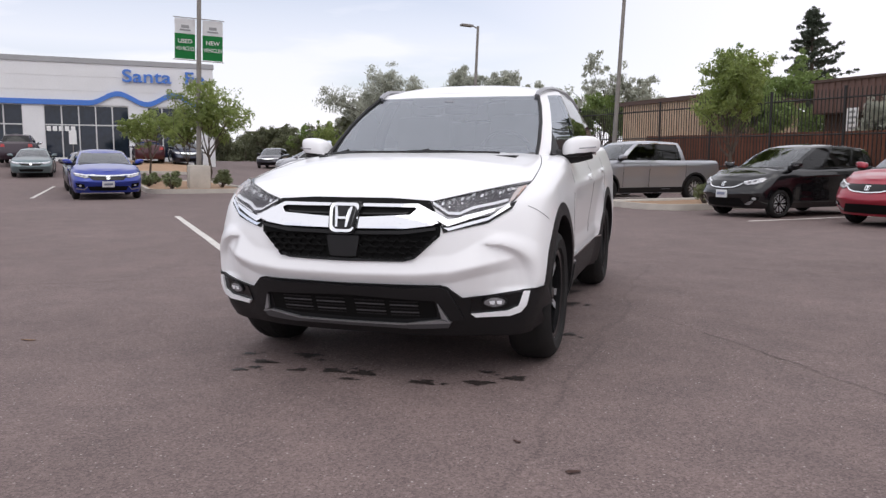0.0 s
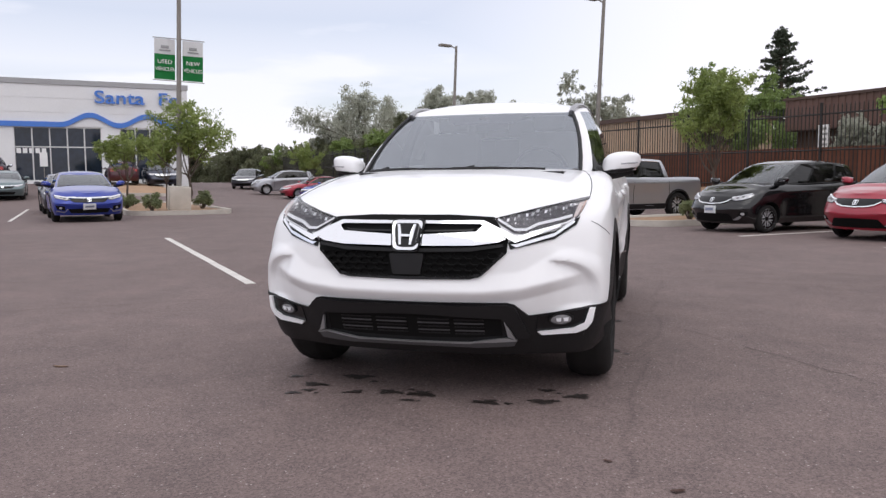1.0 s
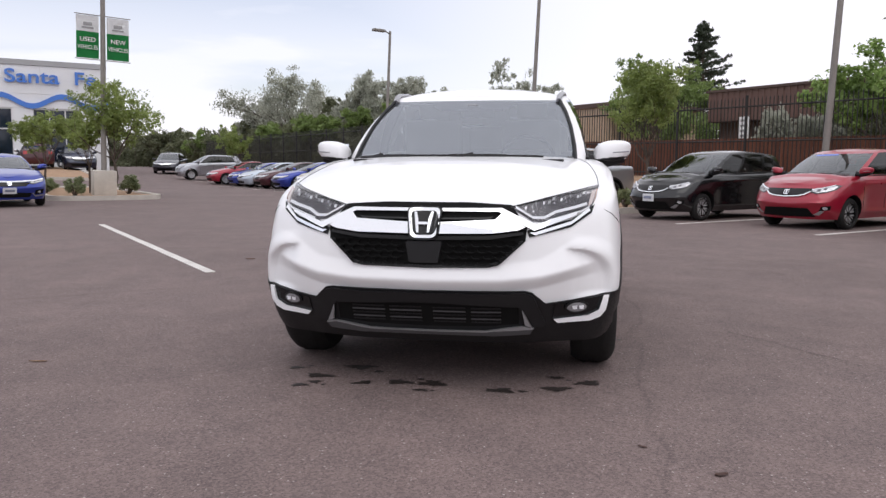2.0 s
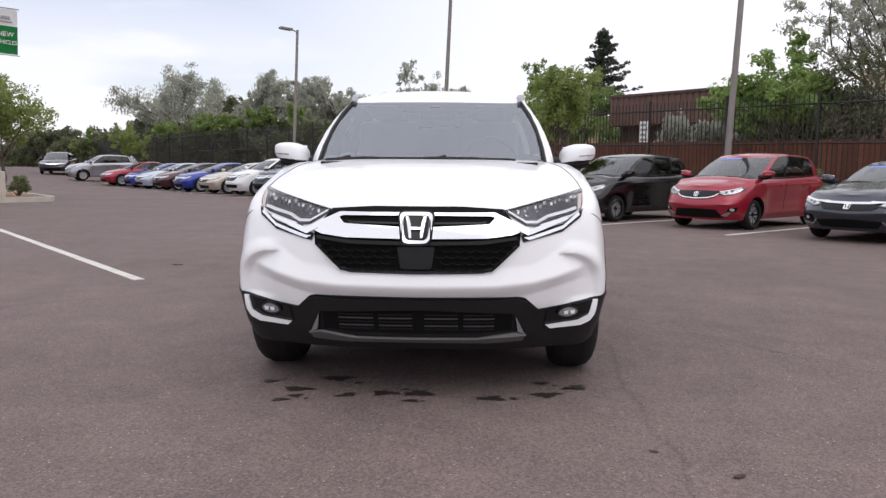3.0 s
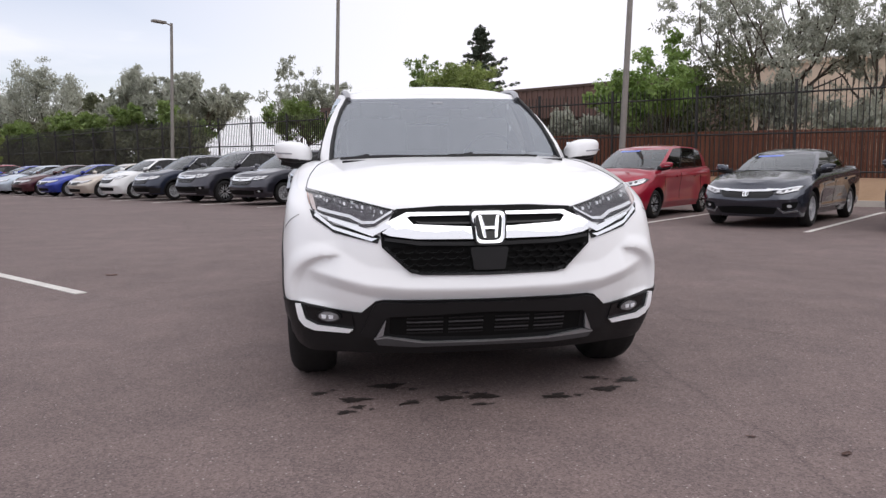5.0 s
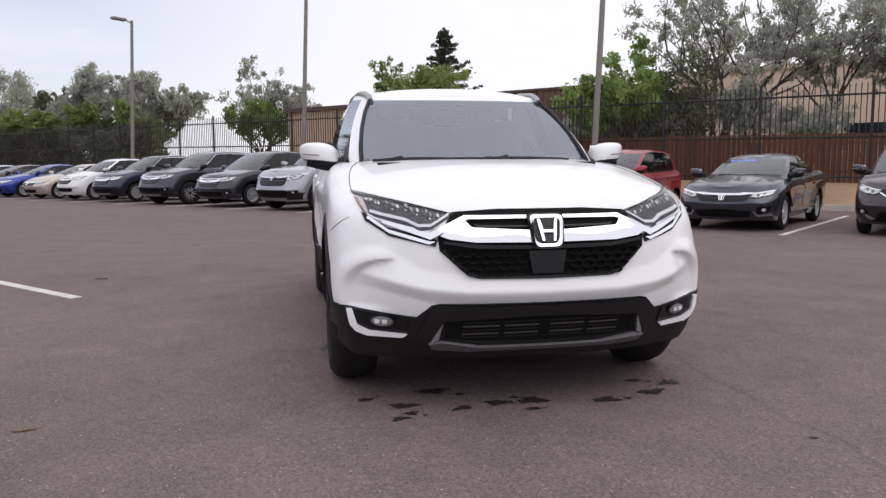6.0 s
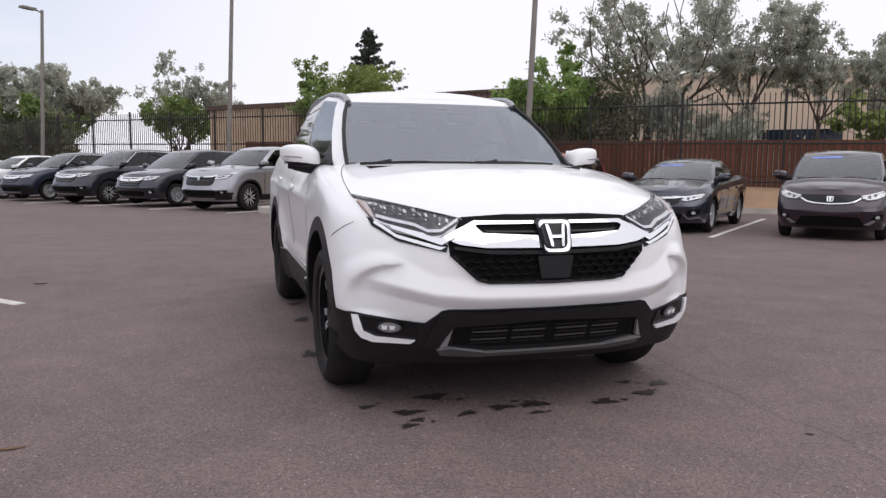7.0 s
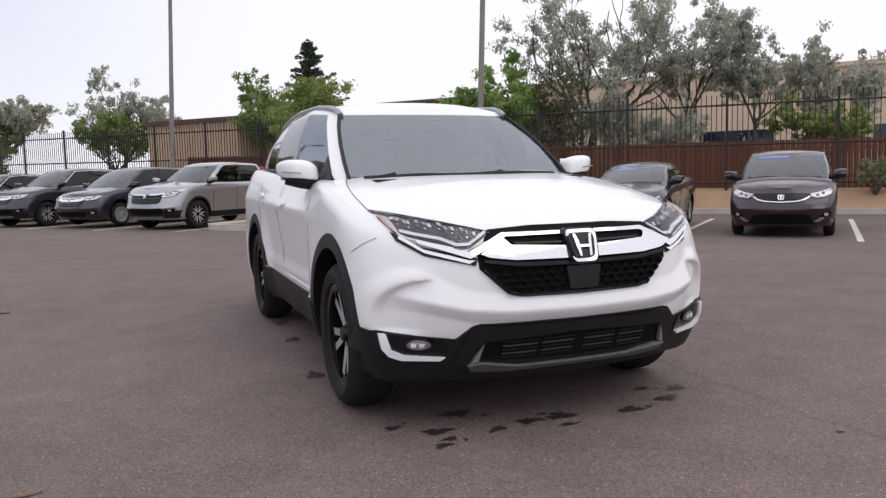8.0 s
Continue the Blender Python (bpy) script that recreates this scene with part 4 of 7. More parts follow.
    out["large_suv"] = {"name": "large_sport_utility_vehicle", "size": (4.95, 1.99, 1.78, 2.82, 0.97), "hood": 0.97, "cowl": 1.18, "deck": 1.24, "cowl_y": 0.08, "deck_y": 2.9, "tyre": 0.375, "door": 1.5, "bottom": 0.26,
                        "cab": cab((0.18, 1.05), (0.8, 0.62), (3.8, 3.55), 1.77, lambda y: 1.14 + 0.08 * ease(y / 2.6), [(0.12, 1.0, 1.08, 1.95, 2.02, 2.75, 3.15), (0.1, 0.55, 0.63, 1.45, 1.52, 2.05, 2.35)],
                                   [(0.85, 0.9, 0.9, 0.89, 0.89, 0.85, 0.8), (0.66, 0.68, 0.68, 0.67, 0.67, 0.66, 0.63)]), "face": {key: ([(a, b + 0.07) for a, b in v] if isinstance(v, list) else [[(a, b + 0.07) for a, b in w] for w in v] if isinstance(v, tuple) else v + 0.07) for key, v in suv_face.items()}}
    out["van"] = dict(out["large_suv"], name="minivan", size=(5.1, 1.99, 1.74, 3.0, 0.98), hood=0.9, cowl=1.12)
    out["van"]["cab"] = cab((-0.1, 0.95), (0.8, 0.62), (3.95, 3.75), 1.73, lambda y: 1.08 + 0.1 * ease(y / 2.6), [(0.12, 1.15, 1.23, 2.2, 2.27, 3.1, 3.5), (0.1, 0.6, 0.68, 1.6, 1.67, 2.25, 2.55)],
                            [(0.85, 0.9, 0.9, 0.89, 0.89, 0.85, 0.8), (0.66, 0.68, 0.68, 0.67, 0.67, 0.66, 0.63)])
    out["van"]["face"] = suv_face
    out["pickup"] = {"name": "pickup_truck", "size": (5.33, 1.99, 1.79, 3.18, 0.96), "hood": 1.04, "cowl": 1.21, "deck": 1.2, "cowl_y": 0.08, "deck_y": 3.1, "tyre": 0.38, "door": 1.5, "bottom": 0.27, "bed": True,
                     "cab": cab((0.18, 1.05), (0.8, 0.62), (3.12, 2.95), 1.79, lambda y: 1.15 + 0.03 * ease(y / 2.0), [(0.12, 1.0, 1.08, 1.75, 1.8, 1.85, 1.98), (0.1, 0.55, 0.63, 1.15, 1.2, 1.22, 1.28)],
                                [(0.85, 0.9, 0.9, 0.88, 0.88, 0.86, 0.82), (0.66, 0.68, 0.68, 0.67, 0.67, 0.66, 0.64)], drop=0.03), "face": dict(out["large_suv"]["face"], grille=[(0.0, 0.68), (0.44, 0.69), (0.52, 0.74), (0.55, 0.93), (0.0, 0.94)], bar=[(0.0, 0.9), (0.42, 0.908), (0.6, 0.94), (0.62, 0.975), (0.42, 0.945), (0.0, 0.938)], slats=([(0.0, 0.815), (0.5, 0.825), (0.5, 0.84), (0.0, 0.83)],), badge=0.87)}
    return out


# ---- the white sport utility vehicle ----
AXLES = (-0.07, 2.61)


def hero():
    car = thing("sport_utility_vehicle", "pearl white sport utility vehicle with black lower cladding and chrome grille", "car", Matrix())
    belt = lambda y: lerp_table([(-0.93, 0.895), (-0.83, 0.91), (-0.72, 0.932), (-0.5, 0.96), (-0.33, 0.987), (-0.1, 1.032), (0.15, 1.082), (0.4, 1.115), (0.62, 1.128), (1.5, 1.155), (2.5, 1.2), (3.3, 1.23), (3.66, 1.15)], y)
    ridge = lambda a: lerp_table([(0.0, 0.556), (0.35, 0.562), (0.53, 0.578), (0.66, 0.608), (0.8, 0.632), (1.0, 0.64)], a)

    def shape(x, y, z):
        a, lf = abs(x), 0.74
        # the outline's own direction, so that folds follow the rounded corners
        nx, ny = (a / 0.92) ** 2 / 0.92, -max(0.0, (lf - (y + 0.92)) / lf) ** 2 / lf
        ln = math.hypot(nx, ny) or 1.0
        nx, ny = nx / ln, ny / ln
        push = 0.0
        if y < -0.15:
            nose = ease((-0.15 - y) / 0.25) * ease((-ny - 0.4) / 0.5)
            below = ridge(a) - z
            # the chin turns under below a ridge, and leans back above it
            if below > 0:
                soft = min(below, 0.06) ** 2 / (min(below, 0.06) + 0.014)
                push -= nose * (0.82 * soft + 0.26 * max(0.0, min(below, 0.2) - 0.06))
            else:
                push -= nose * 0.3 * min(-below, 0.075 + 0.055 * ease((a - 0.5) / 0.25))
            # the hollow of the bumper corner, with a fold round its top and outer edge
            if z < 0.8:
                g = (max(0.0, (a - 0.6) / 0.262) ** 3.2 + max(0.0, (z - 0.44) / 0.262) ** 3.2) ** (1 / 3.2)
                far = (1 - g) * 0.25
                fade = ease((a - 0.64) / 0.1) * ease((z - 0.445) / 0.05)
                push += fade * 0.012 * ease(1 - abs(far + 0.02) / 0.05)
                push -= fade * 0.026 * ease((far + 0.006) / 0.014) * (1 - 0.8 * ease((far - 0.01) / 0.16))
            # front wheel flare
            push += 0.013 * ease((a - 0.8) / 0.08) * ease(1 - abs(z - 0.62) / 0.4)
        else:
            flare = max(ease(1 - abs(y + 0.05) / 0.58), ease(1 - abs(y - 2.62) / 0.62)) * ease(1 - abs(z - 0.62) / 0.34)
            push += 0.014 * flare
        a, y = a + nx * push, y + ny * push
        # the shoulder leans in above a crease, and the doors fall in slightly towards the sill
        crease = 0.93 + 0.02 * max(0.0, y)
        if y > 0.1:
            lean = ease((y - 0.1) / 0.8)
            if z > crease:
                a -= lean * 0.075 * (z - crease) / max(0.05, belt(y) - crease)
            door = ease((y - 0.42) / 0.2) * ease((2.25 - y) / 0.25)
            a -= door * 0.05 * ease((crease - z) / 0.42)
            a += door * 0.008 * ease(1 - abs(z - crease) / 0.06)
            a += door * 0.014 * ease(1 - abs(z - 0.54) / 0.07)
        return math.copysign(a, x), y, z

    levels = [
        (0.235, (-0.84, 3.56, 0.87, 0.64, 0.5, 2.9, 3.0)),
        (0.33, (-0.9, 3.63, 0.905, 0.72, 0.5, 3.0, 3.0)),
        (0.46, (-0.925, 3.66, 0.922, 0.74, 0.5, 3.1, 3.0)),
        (0.62, (-0.925, 3.66, 0.925, 0.74, 0.5, 3.0, 3.0)),
        (0.77, (-0.915, 3.65, 0.92, 0.74, 0.5, 2.9, 3.0)),
        (lambda y: belt(y) - 0.06, (-0.885, 3.62, 0.905, 0.75, 0.45, 2.8, 2.8)),
        (belt, (-0.835, 3.58, 0.86, 0.78, 0.42, 2.65, 2.6)),
    ]
    c = cab((0.1, 0.97), (0.7, 0.57), (3.52, 3.3), 1.665, belt, [(0.08, 1.0, 1.08, 1.86, 1.93, 2.42, 2.84), (0.11, 0.4, 0.48, 1.12, 1.19, 1.58, 1.92)],
            [(0.76, 0.785, 0.785, 0.785, 0.783, 0.765, 0.72), (0.602, 0.635, 0.635, 0.63, 0.628, 0.615, 0.585)], sag=(0.29, 0.12), crown=0.06)
    crown = lambda y, t: lerp_table([(-0.83, 0.0), (-0.72, 0.045), (-0.6, 0.076), (-0.33, 0.103), (-0.2, 0.1), (0.2, 0.062), (0.6, 0.03), (4, 0.03)], y) * (1 - t ** 2.6)
    bm = tub(levels, 112, crown, inside_cabin(c), shape, 96, 60, 14, 24)
    for f in bm.faces:
        if f.calc_center_median().z < 0.275:
            f.material_index = 2
    body = part("body", bm, [M_WHITE, M_CABIN, M_BLACKPLASTIC], car, "", 50)
    cuts = []
    for y in AXLES:
        hole = bmesh.new()
        bmesh.ops.create_cone(hole, cap_ends=True, segments=56, radius1=0.432, radius2=0.432, depth=2.6, matrix=Matrix.Translation((0, y, 0.37)) @ Matrix.Rotation(math.pi / 2, 4, "Y"))
        cuts.append(hole)
    tree = tree_of(body)
    carve(body, cuts, [(y, 0.37, 0.432) for y in AXLES])
    bm = bmesh.new()
    for y in AXLES:
        box(bm, (0, y, 0.62), (1.2, 0.9, 0.3), 0.02)
    box(bm, (0, 1.3, 0.26), (1.5, 3.6, 0.08), 0.03)
    part("underbody", bm, M_BLACKPLASTIC, car, "black underbody")
    wheel_meshes("hero", 0.36, 0.235, 0.245, 5, True)
    for x in (0.795, -0.795):
        for y in AXLES:
            add_wheel(car, x, y, 0.36, "hero")

    # greenhouse
    bm, panes = cabin(c)
    bmesh.ops.solidify(bm, geom=bm.faces[:], thickness=0.025)
    part("roof", bm, [M_WHITE, M_GLOSSBLACK], car, "white roof with black window pillars", 50)
    for name, pane in panes.items():
        part(name.rstrip("-1"), pane, M_GLASS if name in ("windscreen",) or name.startswith("front") else M_TINT, car, "", 60).visible_shadow = False
    lo, hi = cabin_line(c, 0), cabin_line(c, 1)
    for side in (-1, 1):
        bm = bmesh.new()
        pts = []
        for v in (0.0, 0.2, 0.45, 0.7, 0.95):
            x, y = lo[6][0] + (hi[6][0] - lo[6][0]) * v, lo[6][1] + (hi[6][1] - lo[6][1]) * v
            z0, z1 = c["belt"](lo[6][1]), c["roof"](hi[6][1])
            b = 4 * v * (1 - v)
            pts.append((side * (x + 0.025 * b - 0.006), y - 0.022, z0 + (z1 - z0) * (v + 0.04 * b) + 0.004))
        tube(bm, pts, [0.011, 0.012, 0.012, 0.012, 0.01], 8)
        part("pillar_trim", bm, M_BLACKPLASTIC, car, "black windscreen pillar trim")
        bm = bmesh.new()
        x = side * 0.6
        tube(bm, [(x * 0.965, 1.0, 1.535), (x * 0.97, 1.07, 1.568), (x * 0.985, 1.2, 1.597), (x, 1.5, 1.626), (x * 1.01, 2.1, 1.636), (x * 1.0, 2.6, 1.612), (x * 0.99, 2.9, 1.575), (x * 0.98, 3.08, 1.52)], [0.014, 0.016, 0.015, 0.014, 0.014, 0.014, 0.016, 0.018], 10)
        for v in bm.verts:
            v.co.x = x + (v.co.x - x) * 1.25
        part("roof_rail", bm, M_SILVERTRIM, car, "silver roof rail")
        door_mirror(car, side * 0.925, 0.66, 1.182, M_WHITE, 0.9)
        # black sail where the mirror meets the door, belt trim
        bm = bmesh.new()
        rise = 0.3
        tri = [(lo[7][0] + 0.006, lo[7][1] - 0.01, belt(lo[7][1])), (lo[7][0] + 0.02, lo[7][1] + 0.26, belt(lo[7][1] + 0.26) + 0.01),
               (lo[7][0] + (hi[7][0] - lo[7][0]) * rise + 0.018, lo[7][1] + (hi[7][1] - lo[7][1]) * rise, belt(lo[7][1]) + (c["roof"](hi[7][1]) - belt(lo[7][1])) * (rise + 0.03))]
        outer, inner = [bm.verts.new((side * (q[0] + 0.006), q[1], q[2])) for q in tri], [bm.verts.new((side * (q[0] - 0.02), q[1], q[2])) for q in tri]
        bm.faces.new(outer)
        bm.faces.new(inner)
        for i in range(3):
            bm.faces.new((outer[i], outer[i - 1], inner[i - 1], inner[i]))
        part("mirror_sail", bm, M_BLACKPLASTIC, car, "black triangle at the mirror foot")
        bm = bmesh.new()
        tube(bm, [(side * (p[0] + 0.006), p[1], c["belt"](p[1]) + 0.012) for p in lo[7:13]], 0.011, 6)
        part("belt_trim", bm, M_BLACKPLASTIC, car, "black belt trim")
    # cowl, wipers, camera housing
    bm = bmesh.new()
    box(bm, (0, 0.16, 1.115), (1.25, 0.16, 0.02), 0.008)
    part("cowl", bm, M_BLACKPLASTIC, car, "black cowl under the windscreen")
    for x0, x1 in ((-0.63, -0.02), (-0.03, 0.5)):
        bm = bmesh.new()
        pts = []
        for i in range(9):
            x = x0 + (x1 - x0) * i / 8
            y = 0.1 + 0.29 * (abs(x) / 0.7) ** 2.2 - 0.035
            pts.append(tree.ray_cast(Vector((x, y, 3)), Vector((0, 0, -1)))[0] + Vector((0, 0, 0.004)))
        tube(bm, pts, [0.012] * 5 + [0.008] * 4, 6)
        tube(bm, [pts[0] + Vector((0, 0.01, -0.02)), pts[2] + Vector((0, 0.01, 0.008))], 0.016, 6)
        part("wiper", bm, M_BLACKPLASTIC, car, "black wiper")
    def on_screen(x, v, inside):
        w, b = 0.7 + (0.57 - 0.7) * v, 4 * v * (1 - v)
        f = min(1, abs(x) / w) ** 2.2
        y0, y1 = 0.1 + 0.29 * f, 0.97 + 0.12 * f
        z0, z1 = c["belt"](y0), c["roof"](y1)
        return Vector((x, y0 + (y1 - y0) * v - 0.02 * b + inside * 0.5, z0 + (z1 - z0) * (v + 0.04 * b) - inside * 0.8))

    bm = bmesh.new()
    grid = [[[bm.verts.new(on_screen(0.3 * (0.68 + 0.32 * j / 3) * (i / 6 - 1), 0.81 + 0.035 * j, d)) for i in range(13)] for j in range(4)] for d in (0.012, 0.035)]
    for g in grid:
        for q0, q1 in zip(g, g[1:]):
            for i in range(12):
                bm.faces.new((q0[i], q0[i + 1], q1[i + 1], q1[i]))
    for i in range(12):
        bm.faces.new((grid[0][0][i], grid[0][0][i + 1], grid[1][0][i + 1], grid[1][0][i]))
    frit = bmesh.new()
    band = [[frit.verts.new(on_screen(0.57 * (i / 12 - 1), v, 0.006)) for i in range(25)] for v in (0.885, 0.925)]
    for i in range(24):
        frit.faces.new((band[0][i], band[0][i + 1], band[1][i + 1], band[1][i]))
    bmesh.ops.solidify(frit, geom=frit.faces[:], thickness=0.002)
    part("windscreen_band", frit, M_HOUSING, car, "dark printed band along the windscreen top")
    housing = part("camera_housing", bm, M_HOUSING, car, "dark sensor housing behind the windscreen")
    bm = bmesh.new()
    box(bm, on_screen(0.0, 0.85, 0.008), (0.07, 0.03, 0.02), 0.008)
    part("camera_lens", bm, M_SILVERTRIM, housing, "pale camera window")
    bm = bmesh.new()
    box(bm, (0, 1.12, 1.46), (0.24, 0.03, 0.07), 0.02)
    tube(bm, [(0, 1.12, 1.48), (0, 1.1, 1.54)], 0.01, 6)
    part("rear_view_mirror", bm, M_CABIN, car, "dark rear view mirror")
    # inside
    bm = bmesh.new()
    box(bm, (0, 0.62, 1.1), (1.4, 0.5, 0.1), 0.045)
    box(bm, (0.37, 0.78, 1.15), (0.34, 0.2, 0.08), 0.035)
    part("dashboard", bm, M_CABIN, car, "dark dashboard")
    for x in (-0.37, 0.37):
        part("front_seat", seat(bmesh.new(), x, 1.42, 1.18), M_SEAT, car, "grey seat with headrest")
    for x in (-0.42, 0.0, 0.42):
        part("rear_seat", seat(bmesh.new(), x, 2.35, 1.18), M_SEAT, car, "grey seat with headrest")
    bm = bmesh.new()
    ring = [(0.37 + 0.18 * math.cos(a), 0.98 - 0.09 * math.sin(a), 1.13 + 0.16 * math.sin(a)) for a in [2 * math.pi * i / 24 for i in range(25)]]
    tube(bm, ring, 0.014, 8)
    box(bm, (0.37, 0.96, 1.12), (0.16, 0.05, 0.1), 0.02)
    part("steering_wheel", bm, M_CABIN, car, "dark steering wheel")

    # front: grille
    put = lambda name, poly, material, off, thick=0.03, parent=car, label="", cell=0.05: part(name, panel(poly, tree, "front", off, thick, cell), material, parent, label)
    grille = put("grille", both([(0.0, 0.612), (0.3, 0.618), (0.35, 0.632), (0.465, 0.74), (0.47, 0.8), (0.395, 0.9), (0.2, 0.912), (0.0, 0.914)]), M_MATTE, 0.008, 0.03, car, "gloss black grille")
    put("upper_chrome", both([(0.0, 0.868), (0.338, 0.866), (0.502, 0.786), (0.69, 0.85), (0.695, 0.864), (0.508, 0.812), (0.352, 0.882), (0.0, 0.881)]), M_CHROME, 0.024, 0.03, grille, "chrome strip")
    put("chrome_wing", both([(0.0, 0.77), (0.318, 0.774), (0.428, 0.787), (0.462, 0.8), (0.366, 0.858), (0.352, 0.857), (0.326, 0.831), (0.093, 0.819), (0.0, 0.818)]), M_CHROME, 0.034, 0.03, grille, "broad chrome bar")
    put("slot_trim", both([(0.0, 0.83), (0.3, 0.834), (0.318, 0.846), (0.29, 0.842), (0.0, 0.838)]), M_GLOSSBLACK, 0.026, 0.02, grille)
    put("mesh_lip", both([(0.0, 0.742), (0.3, 0.748), (0.45, 0.768), (0.45, 0.78), (0.3, 0.764), (0.0, 0.758)]), M_BLACKPLASTIC, 0.03, 0.03, grille)
    put("lower_lip", both([(0.0, 0.614), (0.3, 0.62), (0.348, 0.634), (0.455, 0.738), (0.445, 0.742), (0.34, 0.646), (0.296, 0.631), (0.0, 0.625)]), M_BLACKPLASTIC, 0.014, 0.02, grille)
    halves = {-1: bmesh.new(), 1: bmesh.new()}
    inside = lambda x, z: 0.634 < z < 0.738 and abs(x) < 0.33 + (z - 0.64) * 0.95 and abs(x) > 0.085
    cw, ch = 0.054, 0.036
    rows_n = 4
    for j in range(rows_n):
        for i in range(-9, 10):
            x, z = (i + 0.5 * (j % 2)) * cw, 0.644 + j * 0.028
            if not inside(x, z):
                continue
            loops, bm = [], halves[1 if x > 0 else -1]
            for q in (1.0, 0.74):
                loops.append([(x + cw * 0.62 * q * math.cos(a), z + ch * 0.5 * q * math.sin(a)) for a in [math.pi / 3 * n for n in range(6)]])
            outer, inner = [[], []], [[], []]
            for (a0, b0), (a1, b1) in zip(*loops):
                hit = tree.ray_cast(Vector((x, -4, z)), Vector((0, 1, 0)))[0]
                y = hit.y if hit else -0.9
                outer[0].append(bm.verts.new((a0, y - 0.022, b0)))
                inner[0].append(bm.verts.new((a1, y - 0.02, b1)))
                inner[1].append(bm.verts.new((a1, y - 0.004, b1)))
            for n in range(6):
                m2 = (n + 1) % 6
                bm.faces.new((outer[0][n], outer[0][m2], inner[0][m2], inner[0][n]))
                bm.faces.new((inner[0][n], inner[0][m2], inner[1][m2], inner[1][n]))
    for bm in halves.values():
        part("grille_mesh", bm, M_MATTE, grille, "black honeycomb mesh", 20)
    put("radar_cover", rounded(both([(0.0, 0.638), (0.068, 0.638), (0.085, 0.736), (0.0, 0.738)]), 0.01), M_BLACKPLASTIC, 0.03, 0.02, grille, "plain black cover")
    badge = put("badge", rounded([(-0.06, 0.752), (0.06, 0.752), (0.078, 0.876), (-0.078, 0.876)], 0.03, 4), M_CHROME, 0.05, 0.03, car, "chrome-framed badge", 0.3)
    # added black ring, a dark outline between badge and bright bar
    put("badge_seat", rounded([(-0.067, 0.744), (0.067, 0.744), (0.086, 0.884), (-0.086, 0.884)], 0.033, 4), M_GLOSSBLACK, 0.044, 0.03, badge, "black outline added round the badge", 0.3)
    put("badge_field", rounded([(-0.046, 0.768), (0.046, 0.768), (0.062, 0.862), (-0.062, 0.862)], 0.022, 4), M_GLOSSBLACK, 0.052, 0.01, badge, "black field", 0.3)
    for sx in (1, -1):
        put("badge_bar", [(sx * a, b) for a, b in ((0.019, 0.775), (0.03, 0.775), (0.046, 0.857), (0.034, 0.857), (0.023, 0.825))], M_CHROME, 0.058, 0.012, badge, "chrome bar", 0.3)
    put("badge_bar", [(-0.024, 0.806), (0.024, 0.806), (0.026, 0.815), (-0.026, 0.815)], M_CHROME, 0.0585, 0.012, badge, "chrome bar", 0.3)

    # headlights, strips, fog lamps
    for sx in (1, -1):
        pull = lambda p: [(a if a < 0.7 else 0.7 + (a - 0.7) * 0.8, b) for a, b in p]
        f = (lambda p: pull(p)) if sx > 0 else (lambda p: mirrored(pull(p)))
        lamp = put("headlight", f([(0.392, 0.892), (0.42, 0.872), (0.493, 0.828), (0.541, 0.822), (0.724, 0.872), (0.782, 0.89), (0.81, 0.93), (0.834, 0.985), (0.711, 0.966), (0.602, 0.942), (0.487, 0.915)]),
                   M_LAMPDARK, 0.004, 0.03, car, "headlight with clear lens and row of LED cells")
        guide = [(0.416, 0.884), (0.497, 0.838), (0.548, 0.837), (0.6, 0.862), (0.69, 0.881), (0.755, 0.896)]
        put("light_guide", f(guide + [(a - 0.004, b + 0.012) for a, b in reversed(guide)]), M_LED, 0.012, 0.012, lamp, "white light guide", 0.06)
        put("dark_bezel", f([(0.56, 0.832), (0.72, 0.876), (0.765, 0.894), (0.69, 0.876), (0.605, 0.857)]), M_LAMPBLACK, 0.009, 0.01, lamp, "", 0.06)
        low = [(0.56, 0.826), (0.64, 0.846), (0.725, 0.868), (0.768, 0.886)]
        put("lower_guide", f(low + [(a, b + 0.007) for a, b in reversed(low)]), M_LED, 0.013, 0.012, lamp, "", 0.06)
        top = [(0.392, 0.894), (0.487, 0.917), (0.602, 0.944), (0.711, 0.968), (0.834, 0.988)]
        put("upper_edge", f([(a, b - 0.009) for a, b in top] + list(reversed(top))), M_GLOSSBLACK, 0.008, 0.01, lamp, "", 0.06)
        for i in range(12):
            t = i / 11
            x, z = 0.46 + 0.285 * t + 0.006 * math.sin(i * 2.3), 0.886 + 0.056 * t + 0.008 * math.sin(t * 3.1) + 0.005 * math.sin(i * 4.1)
            q = 0.7 + 0.3 * math.sin(i * 5.3)
            put("led_cell", f([(x - 0.007 * q, z - 0.009), (x + 0.006 * q, z - 0.007), (x + 0.008 * q, z + 0.008 * q), (x - 0.004, z + 0.006)]), M_LAMP if i % 3 else M_LED, 0.012 + 0.005 * (i % 2), 0.02, lamp, "", 0.2)
            put("led_cell", f([(x + 0.003, z - 0.022), (x + 0.009, z - 0.02), (x + 0.007, z - 0.015), (x + 0.001, z - 0.017)]), M_CHROME if i % 2 else M_LAMPMID, 0.013, 0.02, lamp, "", 0.2)
        put("reflector", f([(0.758, 0.89), (0.78, 0.9), (0.797, 0.932), (0.808, 0.962), (0.785, 0.958), (0.77, 0.925)]), M_REFLECT, 0.012, 0.015, lamp, "pale outer reflector", 0.05)
        put("side_marker", f([(0.79, 0.905), (0.803, 0.925), (0.822, 0.966), (0.812, 0.964), (0.8, 0.932)]), M_AMBER, 0.014, 0.015, lamp, "amber side marker", 0.1)
